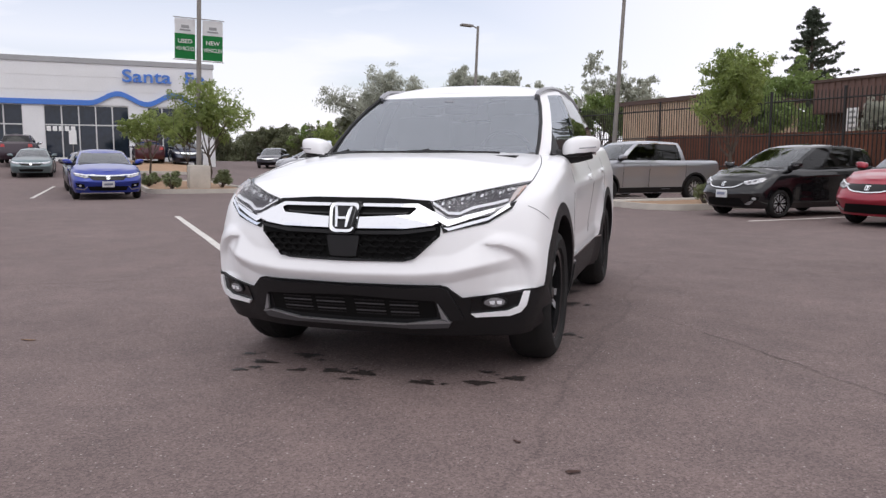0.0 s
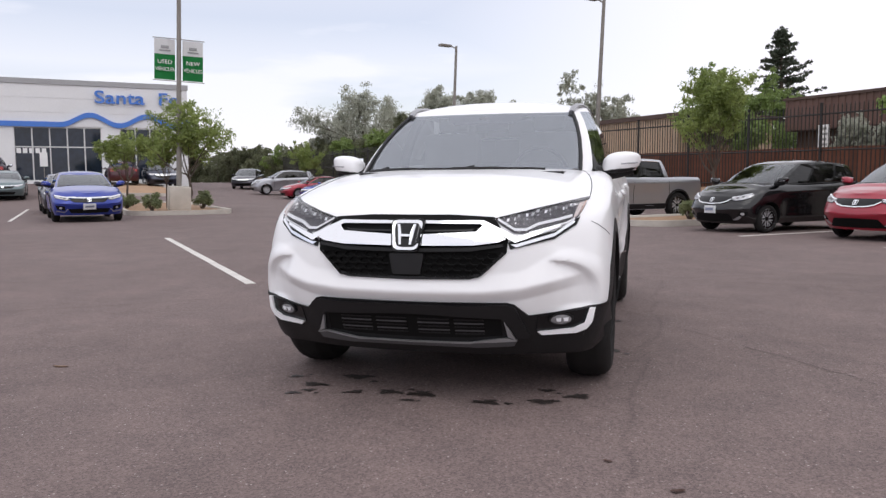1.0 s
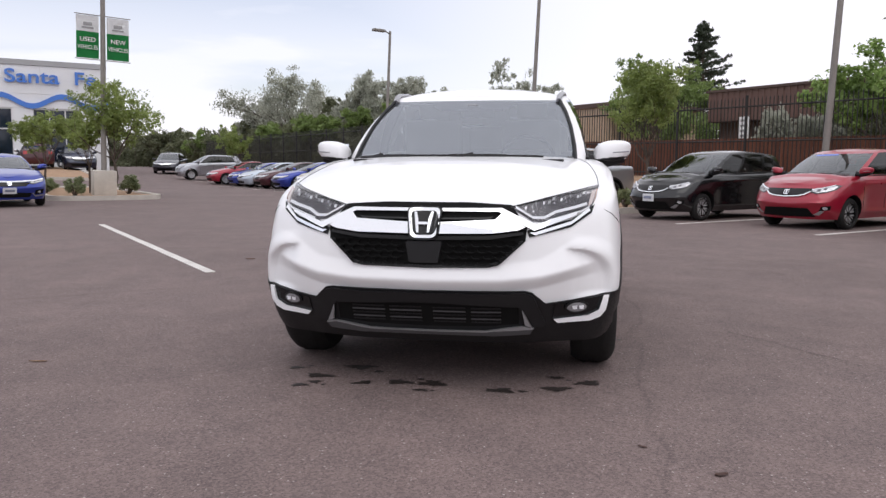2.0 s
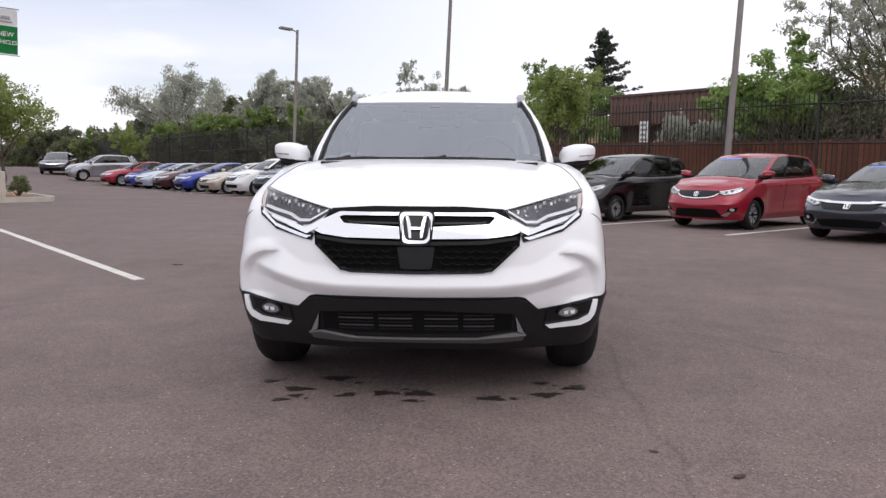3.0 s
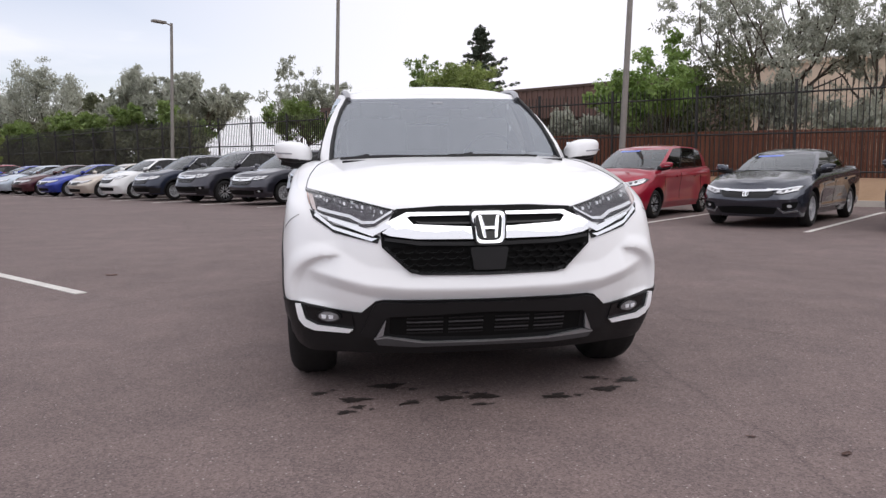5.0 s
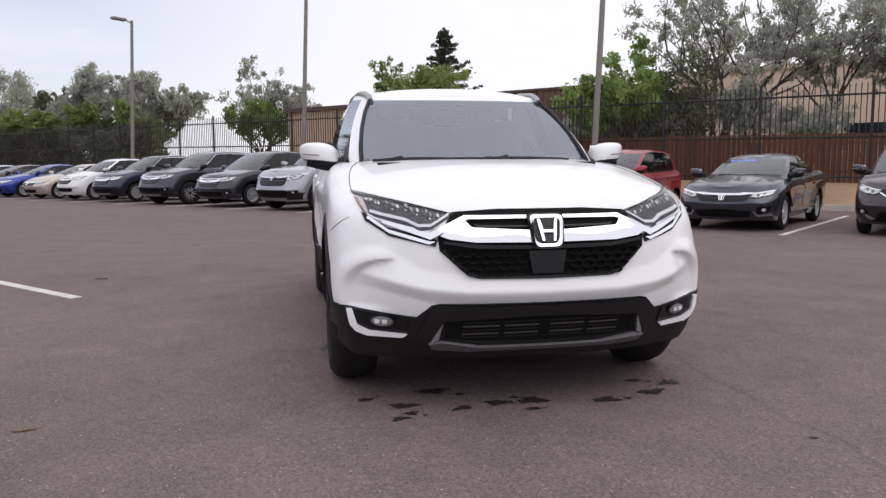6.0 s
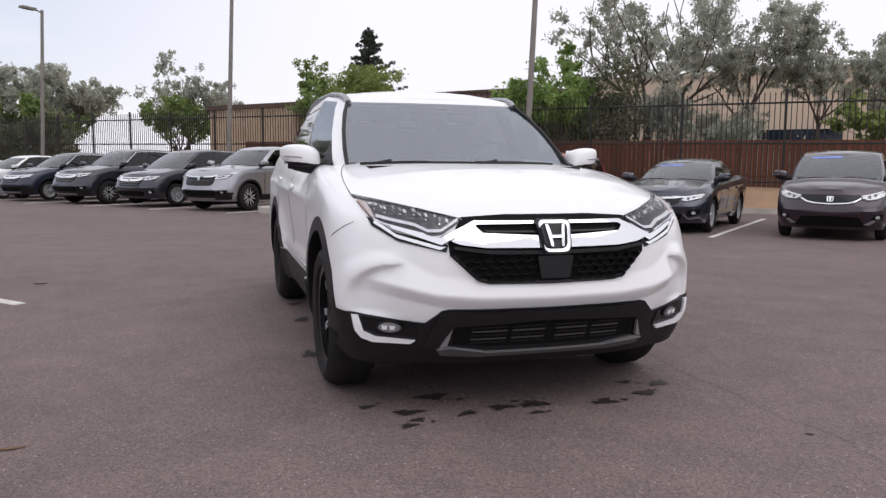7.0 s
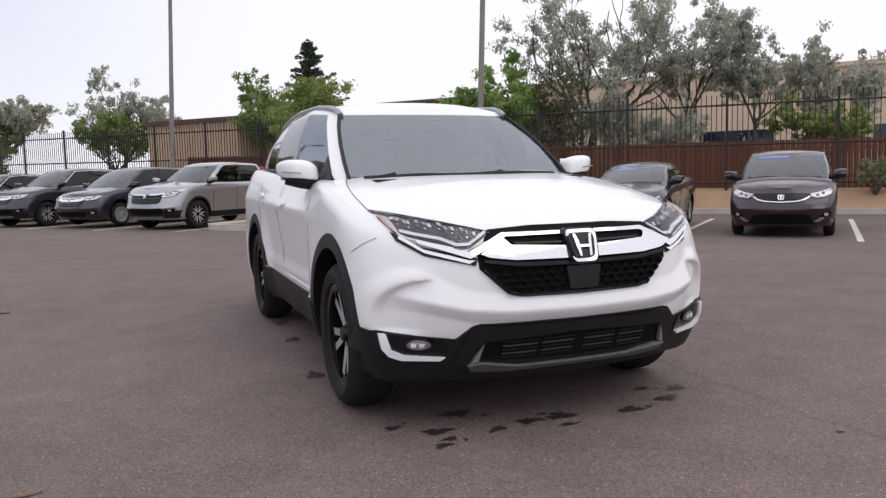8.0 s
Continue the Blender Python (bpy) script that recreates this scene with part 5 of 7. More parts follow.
        put("lens", f([(0.396, 0.89), (0.42, 0.874), (0.494, 0.83), (0.541, 0.824), (0.724, 0.874), (0.78, 0.892), (0.807, 0.93), (0.831, 0.983), (0.711, 0.964), (0.602, 0.94), (0.487, 0.913)]), M_LENS, 0.024, 0.0, lamp, "clear lens").visible_shadow = False
        put("headlight_strip", f([(0.482, 0.779), (0.507, 0.766), (0.67, 0.812), (0.772, 0.872), (0.762, 0.884), (0.67, 0.826), (0.507, 0.78)]), M_CHROME, 0.014, 0.02, car, "chrome strip under the headlight")
        put("headlight_edge", f([(0.482, 0.756), (0.67, 0.799), (0.782, 0.862), (0.8, 0.9), (0.78, 0.89), (0.67, 0.835), (0.5, 0.8), (0.47, 0.786)]), M_GLOSSBLACK, 0.006, 0.01, car)

    # lower fascia
    fascia = put("lower_fascia", both([(0.0, 0.243), (0.72, 0.248), (0.84, 0.256), (0.912, 0.28), (0.912, 0.488), (0.8, 0.468), (0.558, 0.446), (0.496, 0.502), (0.462, 0.512), (0.0, 0.509)]), M_BLACKPLASTIC, 0.013, 0.03, car, "black plastic lower bumper", 0.03)
    put("fascia_brow", rounded(both([(0.0, 0.452), (0.39, 0.452), (0.44, 0.44), (0.505, 0.33), (0.56, 0.34), (0.5, 0.49), (0.46, 0.503), (0.0, 0.5)]), 0.006, 2), M_BLACKPLASTIC, 0.03, 0.03, fascia, "", 0.05)
    intake = put("lower_intake", both([(0.0, 0.327), (0.29, 0.333), (0.436, 0.346), (0.435, 0.43), (0.382, 0.439), (0.0, 0.441)]), M_MATTE, 0.016, 0.01, fascia, "black lower intake")
    for x0, x1 in ((-0.36, -0.2), (-0.175, -0.02), (0.035, 0.19), (0.215, 0.355)):
        for i in range(5):
            z = 0.348 + i * 0.018
            put("slat", [(x0, z), (x1, z + 0.001), (x1, z + 0.008), (x0, z + 0.007)], M_SKID if i % 2 else M_BLACKPLASTIC, 0.02, 0.008, intake, "", 0.1)
    put("skid_trim", both([(0.0, 0.291), (0.285, 0.291), (0.31, 0.289), (0.485, 0.3), (0.5, 0.325), (0.45, 0.333), (0.3, 0.313), (0.285, 0.309), (0.0, 0.307)]), M_SKID, 0.034, 0.03, fascia, "dark silver skid trim", 0.05)
    put("skid_edge", both([(0.0, 0.308), (0.285, 0.31), (0.3, 0.314), (0.45, 0.334), (0.5, 0.325), (0.503, 0.33), (0.45, 0.34), (0.3, 0.319), (0.285, 0.315), (0.0, 0.313)]), M_SKIDEDGE, 0.038, 0.03, fascia, "silver edge", 0.05)
    for sx in (1, -1):
        f = (lambda p: p) if sx > 0 else mirrored
        put("skid_fin", f([(0.45, 0.425), (0.462, 0.345), (0.495, 0.332)]), M_SKIDEDGE, 0.037, 0.02, fascia, "silver fin", 0.1)
        fog = put("fog_recess", f([(0.588, 0.366), (0.757, 0.376), (0.815, 0.4), (0.842, 0.464), (0.6, 0.442)]), M_GLOSSBLACK, 0.018, 0.01, fascia, "gloss black fog lamp recess")
        put("fog_lamp", f([(0.7 + 0.046 * math.cos(a), 0.424 + 0.023 * math.sin(a)) for a in [2 * math.pi * i / 20 for i in range(20)]]), M_LAMPMID, 0.029, 0.02, fog, "clear fog lamp", 0.05)
        for dx in (-0.02, 0.012):
            put("reflector", f([(0.7 + dx, 0.414), (0.7 + dx + 0.018, 0.413), (0.7 + dx + 0.02, 0.434), (0.7 + dx - 0.003, 0.433)]), M_LED, 0.034, 0.01, fog, "", 0.05)
        put("fog_bezel", f([(0.7 + 0.056 * math.cos(a), 0.424 + 0.03 * math.sin(a)) for a in [2 * math.pi * i / 20 for i in range(20)]]), M_BLACKPLASTIC, 0.025, 0.015, fog, "", 0.05)
        put("fog_chrome", f([(0.612, 0.35), (0.765, 0.353), (0.81, 0.37), (0.834, 0.4), (0.848, 0.462), (0.824, 0.462), (0.802, 0.402), (0.752, 0.379), (0.592, 0.368)]), M_SKYTRIM, 0.031, 0.02, fascia, "L-shaped chrome trim with sky reflection painted white", 0.05)

    # sides
    for way in ("left", "right"):
        on = lambda name, poly, material, off, thick=0.02, label="", cell=0.08, parent=car: part(name, panel(poly, tree, way, off, thick, cell), material, parent, label)
        for y in AXLES:
            on("arch_trim", arch_ring(y, 0.37, 0.426, 0.497, -12, 192, 40), M_BLACKPLASTIC, 0.003, 0.02, "black plastic arch trim", 0.04)
        on("sill", [(0.36, 0.27), (2.18, 0.27), (2.14, 0.475), (0.4, 0.465)], M_BLACKPLASTIC, 0.014, 0.03, "black plastic sill")
        on("sill_chrome", [(0.42, 0.468), (2.14, 0.478), (2.14, 0.489), (0.42, 0.479)], M_CHROME, 0.017, 0.012, "thin chrome strip")
        for a, b in (((0.42, 0.5), (0.5, 1.04)), ((1.5, 0.5), (1.53, 1.09)), ((2.16, 0.55), (2.45, 1.12))):
            on("door_gap", [a, (a[0] + 0.007, a[1]), (b[0] + 0.006, b[1]), b], M_SEAM, 0.0015, 0.003, "fine door gap")
        for y, z in ((1.24, 0.96), (2.2, 1.0)):
            on("door_handle", rounded([(y, z), (y + 0.2, z + 0.008), (y + 0.2, z + 0.036), (y, z + 0.028)], 0.013), M_WHITE, 0.022, 0.02, "", 0.3)
        on("fender_gap", [(-0.585, 0.874), (-0.44, 0.803), (-0.44, 0.8048), (-0.585, 0.8758)], M_SEAM, 0.003, 0.004, "fine panel gap", 0.03)
        sx = -1 if way == "left" else 1
        seam = []
        for k in range(17):
            t = k / 16
            p = Vector((sx * (0.805 - 0.095 * t ** 2.2), -0.36 + 0.74 * t, 3))
            seam.append(tree.ray_cast(p, Vector((0, 0, -1)))[0])
        part("hood_gap", tube(bmesh.new(), seam, 0.0028, 5), M_GLOSSBLACK, car, "dark panel gap")
    bm = panel([(0.38, 0.86), (0.66, 0.88), (0.64, 1.06), (0.56, 1.08), (0.45, 1.0)], tree, "rear", 0.01, 0.03, 0.1)
    part("tail_lamp", bm, M_REDLENS, car, "red tail lamp")
    bm = panel(mirrored([(0.38, 0.86), (0.66, 0.88), (0.64, 1.06), (0.56, 1.08), (0.45, 1.0)]), tree, "rear", 0.01, 0.03, 0.1)
    part("tail_lamp", bm, M_REDLENS, car, "red tail lamp")
    for side in (1, -1):
        bm = bmesh.new()
        tube(bm, [(side * 0.765, 3.42, 1.08), (side * 0.76, 3.45, 1.14), (side * 0.745, 3.46, 1.2), (side * 0.72, 3.45, 1.26)], [0.02, 0.03, 0.03, 0.015], 10)
        part("tail_lamp", bm, M_REDLENS, car, "red tail lamp on the rear pillar")
    return car


hero()


# ---- ground, markings, kerbs, beds ----
def ground():
    axis = [-1600, -900, -500, -300, -200, -140, -100, -80] + [-64 + 1.6 * i for i in range(81)] + [80, 100, 140, 200, 300, 500, 900, 1600]
    n = len(axis)
    verts = [(x, y + 12, ground_z(x, y + 12)) for y in axis for x in axis]
    faces = [(j * n + i, j * n + i + 1, (j + 1) * n + i + 1, (j + 1) * n + i) for j in range(n - 1) for i in range(n - 1)]
    me = bpy.data.meshes.new("ground")
    me.from_pydata(verts, [], faces)
    me.materials.append(M_ASPHALT)
    me.polygons.foreach_set("use_smooth", [True] * len(me.polygons))
    tagged(new("ground", me), "worn grey-brown asphalt parking lot with fine cracks", "ground", kind="structure")


def sheet_z(x, y):
    """The height of the ground sheet itself, between its grid lines."""
    a, b = math.floor((x + 64) / 1.6) * 1.6 - 64, math.floor((y - 12 + 64) / 1.6) * 1.6 - 64 + 12
    if abs(x) > 62 or abs(y - 12) > 62:
        return ground_z(x, y)
    u, v = (x - a) / 1.6, (y - b) / 1.6
    return (ground_z(a, b) * (1 - u) * (1 - v) + ground_z(a + 1.6, b) * u * (1 - v) + ground_z(a, b + 1.6) * (1 - u) * v + ground_z(a + 1.6, b + 1.6) * u * v)


def stripe(s0, d0, s1, d1, w=0.1):
    a, b = Vector(row(s0, d0)), Vector(row(s1, d1))
    n = max(2, int((b - a).length / 0.5))
    side = Vector((-(b - a).y, (b - a).x)).normalized() * w / 2
    bm = bmesh.new()
    rows = []
    for i in range(n + 1):
        p = a.lerp(b, i / n)
        q0, q1 = p + side * random.uniform(0.93, 1.05), p - side * random.uniform(0.93, 1.05)
        z = sheet_z(p.x, p.y) + 0.006
        rows.append([bm.verts.new((q0.x, q0.y, z)), bm.verts.new((q1.x, q1.y, z)), bm.verts.new((q1.x, q1.y, z - 0.02)), bm.verts.new((q0.x, q0.y, z - 0.02))])
    for r0, r1 in zip(rows, rows[1:]):
        for k in range(4):
            bm.faces.new((r0[k], r0[(k + 1) % 4], r1[(k + 1) % 4], r1[k]))
    bm.faces.new(rows[0])
    bm.faces.new(rows[-1])
    tagged(link_mesh("bay_line", bm, M_LINE, 0), "worn white painted bay line on the asphalt", "road marking", "bay lines", "structure")


def kerb(path, closed=False, w=0.15, h=0.15, base=None):
    """A concrete kerb with a rounded top edge along points of the plan."""
    pts = [Vector((*row(s, d), 0)) for s, d in path]
    dense = []
    for a, b in zip(pts, pts[1:] + (pts[:1] if closed else [])):
        n = max(1, int((b - a).length / 0.8))
        dense += [a.lerp(b, i / n) for i in range(n)]
    if not closed:
        dense.append(pts[-1])
    bm = bmesh.new()
    prof = [(-0.5, -0.1), (-0.5, 0.8), (-0.38, 0.95), (-0.2, 1.0), (0.5, 1.0), (0.5, -0.1)]
    rings = []
    m = len(dense)
    for i, p in enumerate(dense):
        nx, pv = dense[(i + 1) % m] if closed or i < m - 1 else p, dense[i - 1] if closed or i else p
        t = (nx - pv).normalized()
        side = Vector((t.y, -t.x, 0))
        z = sheet_z(p.x, p.y)
        rings.append([bm.verts.new((*(p + side * -a * w).xy, z + b * h)) for a, b in prof])
    pairs = list(zip(rings, rings[1:])) + ([(rings[-1], rings[0])] if closed else [])
    for r0, r1 in pairs:
        for k in range(len(prof)):
            bm.faces.new((r0[k], r0[(k + 1) % len(prof)], r1[(k + 1) % len(prof)], r1[k]))
    if not closed:
        bm.faces.new(rings[0])
        bm.faces.new(rings[-1])
    tagged(link_mesh("kerb", bm, M_CONCRETE, 40), "pale concrete kerb along a planting bed", "kerb", kind="structure")


def bed(path, lift=0.1, label="tan gravel planting bed"):
    bm = bmesh.new()
    f = bm.faces.new([bm.verts.new((*row(s, d), 0)) for s, d in path])
    bmesh.ops.triangulate(bm, faces=[f])
    bmesh.ops.subdivide_edges(bm, edges=bm.edges[:], cuts=3, use_grid_fill=True)
    for v in bm.verts:
        v.co.z = sheet_z(v.co.x, v.co.y) + lift + 0.03 * noise.noise(v.co * 1.7)
    tagged(link_mesh("gravel_bed", bm, M_GRAVEL, 60), label, "ground", kind="structure")


def fence_base(s):
    return 0.52 + 0.01 * max(-12, min(45, s + 9))


KERB_D, FENCE_D = 9.1, 10.1


def bank():
    """The gravel bank behind the row of bays and the higher land beyond the fence."""
    ss = [-60 + 2.5 * i for i in range(65)]
    ds = [KERB_D + 0.1, KERB_D + 0.5, FENCE_D - 0.3, FENCE_D + 0.2, FENCE_D + 1.5, 14, 18, 24, 34, 50, 90]
    bm = bmesh.new()
    grid = []
    for s in ss:
        line = []
        for d in ds:
            x, y = row(s, d)
            low, t = sheet_z(x, y) + 0.1, ease((d - KERB_D) / (FENCE_D - KERB_D))
            line.append(bm.verts.new((x, y, low + (fence_base(s) - low) * t + 0.03 * noise.noise(Vector((x, y, 0)) * 0.9))))
        grid.append(line)
    for a, b in zip(grid, grid[1:]):
        for k in range(len(ds) - 1):
            f = bm.faces.new((a[k], a[k + 1], b[k + 1], b[k]))
            f.material_index = 0 if k < 4 else 1
    tagged(link_mesh("gravel_bank", bm, [M_GRAVEL, M_EARTH], 60), "tan gravel bank rising to the fence", "ground", kind="structure")


def wet_patch(x, y, a, b, turn, seed):
    rnd = random.Random(seed)
    bm = bmesh.new()
    pts = []
    for i in range(36):
        t = 2 * math.pi * i / 36
        r = 0.9 + 0.5 * (rnd.random() - 0.5) + 0.22 * math.sin(3 * t + seed) + 0.16 * math.sin(7 * t + 2 * seed)
        p = Vector((a * r * math.cos(t), b * r * math.sin(t), 0))
        p.rotate(Euler((0, 0, radians(turn))))
        pts.append(bm.verts.new((x + p.x, y + p.y, sheet_z(x + p.x, y + p.y) + 0.004)))
    bm.faces.new(pts)
    tagged(link_mesh("wet_patch", bm, M_WET, 0), "dark wet drip patch on the asphalt", "stain", "drip patches")


def crack(path):
    """A hairline crack that wanders along points of the ground."""
    rnd = random.Random(7)
    bm = bmesh.new()
    rows_ = []
    for (x0, y0), (x1, y1) in zip(path, path[1:]):
        way = Vector((x1 - x0, y1 - y0)).normalized()
        side = Vector((-way.y, way.x))
        n = int(math.hypot(x1 - x0, y1 - y0) / 0.05)
        for i in range(n):
            p = Vector((x0 + (x1 - x0) * i / n, y0 + (y1 - y0) * i / n)) + side * (0.05 * noise.noise(Vector((x0 + i * 0.12, y0, 0))) + rnd.uniform(-0.008, 0.008))
            w = 0.0008 + 0.0045 * rnd.random() ** 2
            rows_.append([bm.verts.new((*(p + side * q), sheet_z(p.x, p.y) + 0.003)) for q in (w, -w)])
    for r0, r1 in zip(rows_, rows_[1:]):
        bm.faces.new((r0[0], r0[1], r1[1], r1[0]))
    tagged(link_mesh("crack", bm, M_CRACK, 0), "thin dark crack across the asphalt", "crack", kind="structure")


def litter(x, y, a, b, turn, material, label, seed):
    """A curled dry leaf."""
    rnd = random.Random(seed)
    bm = bmesh.new()
    rows_ = []
    for i in range(7):
        u = i / 6 * 2 - 1
        w = b * math.sqrt(max(0.02, 1 - u * u)) * rnd.uniform(0.8, 1.2)
        rows_.append([bm.verts.new((u * a, v * w, 0.002 + 0.25 * b * (v * v + 0.6 * u * u))) for v in (-1, -0.4, 0.4, 1)])
    for r0, r1 in zip(rows_, rows_[1:]):
        for k in range(3):
            bm.faces.new((r0[k], r0[k + 1], r1[k + 1], r1[k]))
    bmesh.ops.solidify(bm, geom=bm.faces[:], thickness=0.0015)
    ob = link_mesh("dry_leaf", bm, material, 40)
    ob.matrix_world = Matrix.Translation((x, y, sheet_z(x, y) + 0.001)) @ Matrix.Rotation(radians(turn), 4, "Z")
    tagged(ob, label, "leaf", "fallen leaves")


# ---- fences ----
def iron_fence():
    fence = thing("iron_fence", "black iron picket fence on top of the gravel bank", "fence", kind="structure")
    bay, tall = 2.8, 2.66
    picket = bmesh.new()
    box(picket, (0, 0, tall / 2 - 0.02), (0.022, 0.022, tall - 0.1))
    bmesh.ops.create_cone(picket, cap_ends=True, segments=4, radius1=0.02, radius2=0.001, depth=0.08, matrix=Matrix.Translation((0, 0, tall - 0.03)))
    picket_me = link_mesh("picket", picket, M_DARKIRON, 0)
    p_me = picket_me.data
    bpy.data.objects.remove(picket_me)
    post = bmesh.new()
    box(post, (0, 0, tall / 2 + 0.03), (0.066, 0.066, tall + 0.1))
    box(post, (0, 0, tall + 0.09), (0.08, 0.08, 0.03), 0.008)
    post_ob = link_mesh("post", post, M_DARKIRON, 0)
    post_me = post_ob.data
    bpy.data.objects.remove(post_ob)
    far = bmesh.new()
    turn = math.atan2(ROW_S[1], ROW_S[0])
    count = 0
    for i in range(-16, 25):
        s0 = i * bay + 0.4
        x, y = row(s0, FENCE_D)
        z = fence_base(s0)
        part_of("post", post_me, fence, Matrix.Translation((x, y, z - 0.05)) @ Matrix.Rotation(turn, 4, "Z"))
        bm = bmesh.new()
        x1, y1 = row(s0 + bay, FENCE_D)
        z1 = fence_base(s0 + bay)
        for h in (0.18, 1.25, tall - 0.3):
            tube(bm, [(x, y, z + h), (x1, y1, z1 + h)], 0.026, 4)
        part("rail", bm, M_DARKIRON, fence, "", 0)
        for k in range(1, 20):
            s = s0 + bay * k / 20
            px_, py_ = row(s, FENCE_D)
            m = Matrix.Translation((px_, py_, fence_base(s))) @ Matrix.Rotation(turn, 4, "Z")
            if -9.5 < s < 34 and count < 300:
                part_of("picket", p_me, fence, m)
                count += 1
            else:
                far.from_mesh(p_me)
                far.verts.ensure_lookup_table()
                bmesh.ops.transform(far, matrix=m, verts=far.verts[-len(p_me.vertices):])
    tagged(part("pickets", far, M_DARKIRON, fence, "", 0), kind="stuff")


def board_fence():
    fence = thing("board_fence", "red-brown timber board fence behind the iron fence", "fence", kind="structure")
    bm = bmesh.new()
    box(bm, (0, 0, 0.7), (0.135, 0.02, 1.44), 0.004, segs=1)
    ob = link_mesh("board", bm, M_WOOD, 0)
    me = ob.data
    bpy.data.objects.remove(ob)
    turn = math.atan2(ROW_S[1], ROW_S[0])
    for i in range(0, 280):
        s = -24 + i * 0.145
        x, y = row(s, FENCE_D + 1.1)
        part_of("board", me, fence, Matrix.Translation((x, y, fence_base(s) - 0.04 + 0.02 * noise.noise(Vector((s, 0, 0))))) @ Matrix.Rotation(turn, 4, "Z"))
    for h in (0.3, 1.1):
        bm = bmesh.new()
        a, b = on_row(-24, FENCE_D + 1.15), on_row(16.5, FENCE_D + 1.15)
        a.z, b.z = fence_base(-24) + h, fence_base(16.5) + h
        tube(bm, [a, b], 0.03, 4)
        part("rail", bm, M_WOOD, fence, "", 0)


# ---- buildings ----
def ribbed_wall(name, s0, s1, d, z0, z1, material, pitch, depth, parent, along="s"):
    """A metal wall with upright ribs; along 's' it faces the lot, along 'd' it faces back down the row."""
    bm = bmesh.new()
    n = max(1, int(abs(s1 - s0) / pitch))
    prof = []
    for i in range(n):
        a = s0 + (s1 - s0) * i / n
        st = (s1 - s0) / n
        prof += [(a, 0), (a + st * 0.55, 0), (a + st * 0.62, depth), (a + st * 0.93, depth)]
    prof.append((s1, 0))
    cols = []
    for a, off in prof:
        x, y = row(a, d - off) if along == "s" else row(d - off, a)
        cols.append((bm.verts.new((x, y, z0)), bm.verts.new((x, y, z1))))
    for c0, c1 in zip(cols, cols[1:]):
        bm.faces.new((c0[0], c1[0], c1[1], c0[1]))
    return part(name, bm, material, parent, "", 0)


def slab(name, s0, s1, d0, d1, z0, z1, material, parent, label="", bevel=0.0):
    bm = bmesh.new()
    ring = [row(s0, d0), row(s1, d0), row(s1, d1), row(s0, d1)]
    lo, hi = [bm.verts.new((*p, z0)) for p in ring], [bm.verts.new((*p, z1)) for p in ring]
    bm.faces.new(lo)
    bm.faces.new(hi)
    for i in range(4):
        bm.faces.new((lo[i], lo[(i + 1) % 4], hi[(i + 1) % 4], hi[i]))
    if bevel:
        bmesh.ops.bevel(bm, geom=bm.edges[:], offset=bevel, segments=1, affect="EDGES")
    return part(name, bm, material, parent, label, 0)


def brown_building():
    b = thing("warehouse", "low brown metal warehouse behind the fence", "building", kind="structure")
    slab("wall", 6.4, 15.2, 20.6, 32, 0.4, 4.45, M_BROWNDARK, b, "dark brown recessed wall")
    ribbed_wall("fascia", 6.2, 15.4, 20.0, 3.3, 4.72, M_BROWN, 0.32, 0.05, b)
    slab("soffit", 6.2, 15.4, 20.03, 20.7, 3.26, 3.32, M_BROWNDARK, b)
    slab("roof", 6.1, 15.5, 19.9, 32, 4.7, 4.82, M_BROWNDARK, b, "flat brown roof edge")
    ribbed_wall("end_fascia", 20.0, 32.0, 15.4, 3.3, 4.72, M_BROWN, 0.32, -0.05, b, "d")
    slab("ledge", 6.4, 15.2, 20.45, 20.62, 1.95, 2.1, M_BROWN, b)
    sign = thing("wall_sign", "white notice board with grey marks on the warehouse front", "sign")
    slab("board", 12.95, 13.5, 19.86, 19.9, 2.35, 3.45, M_SIGNWHITE, sign)
    for i in range(4):
        slab("mark", 13.02 + 0.06 * (i % 2), 13.42, 19.84, 19.862, 2.5 + 0.24 * i, 2.6 + 0.24 * i, M_SIGNGREY, sign)


def tan_shed():
    b = thing("shed", "tan ribbed metal shed behind the iron fence", "building", kind="structure")
    ribbed_wall("wall", 16.2, 21.8, 14.0, 0.5, 3.85, M_TAN, 0.28, 0.05, b)
    ribbed_wall("end_wall", 14.0, 20.0, 21.8, 0.5, 3.85, M_TAN, 0.28, -0.05, b, "d")
    ribbed_wall("end_wall", 14.0, 20.0, 16.2, 0.5, 3.85, M_TAN, 0.28, 0.05, b, "d")
    slab("roof", 16.0, 22.0, 13.85, 20.2, 3.85, 4.05, M_BROWNDARK, b, "dark brown roof edge")


def beige_building():
    b = thing("office_building", "beige stucco block with dark strip windows", "building", kind="structure")
    slab("wall", -34, 9.5, 35.2, 50, 0.4, 6.75, M_STUCCO, b)
    slab("parapet", -34.1, 9.6, 35.05, 50, 6.6, 6.85, M_STUCCO, b)
    slab("step_wall", -34, -9.3, 35.0, 36, 0.4, 6.2, M_STUCCO, b)
    for s0, s1 in ((-5.0, 0.3), (-13.0, -10.0), (-20.0, -16)):
        w = slab("window", s0, s1, 34.92 if s1 < -9 else 35.12, 35.25, 2.45, 3.35, M_SHOPGLASS, b, "dark strip window")
        for k in range(1, 4):
            a = s0 + (s1 - s0) * k / 4
            slab("window_bar", a - 0.04, a + 0.04, (34.92 if s1 < -9 else 35.12) - 0.03, 35.2, 2.45, 3.35, M_BROWNDARK, w)


SHOW_S = 46.0


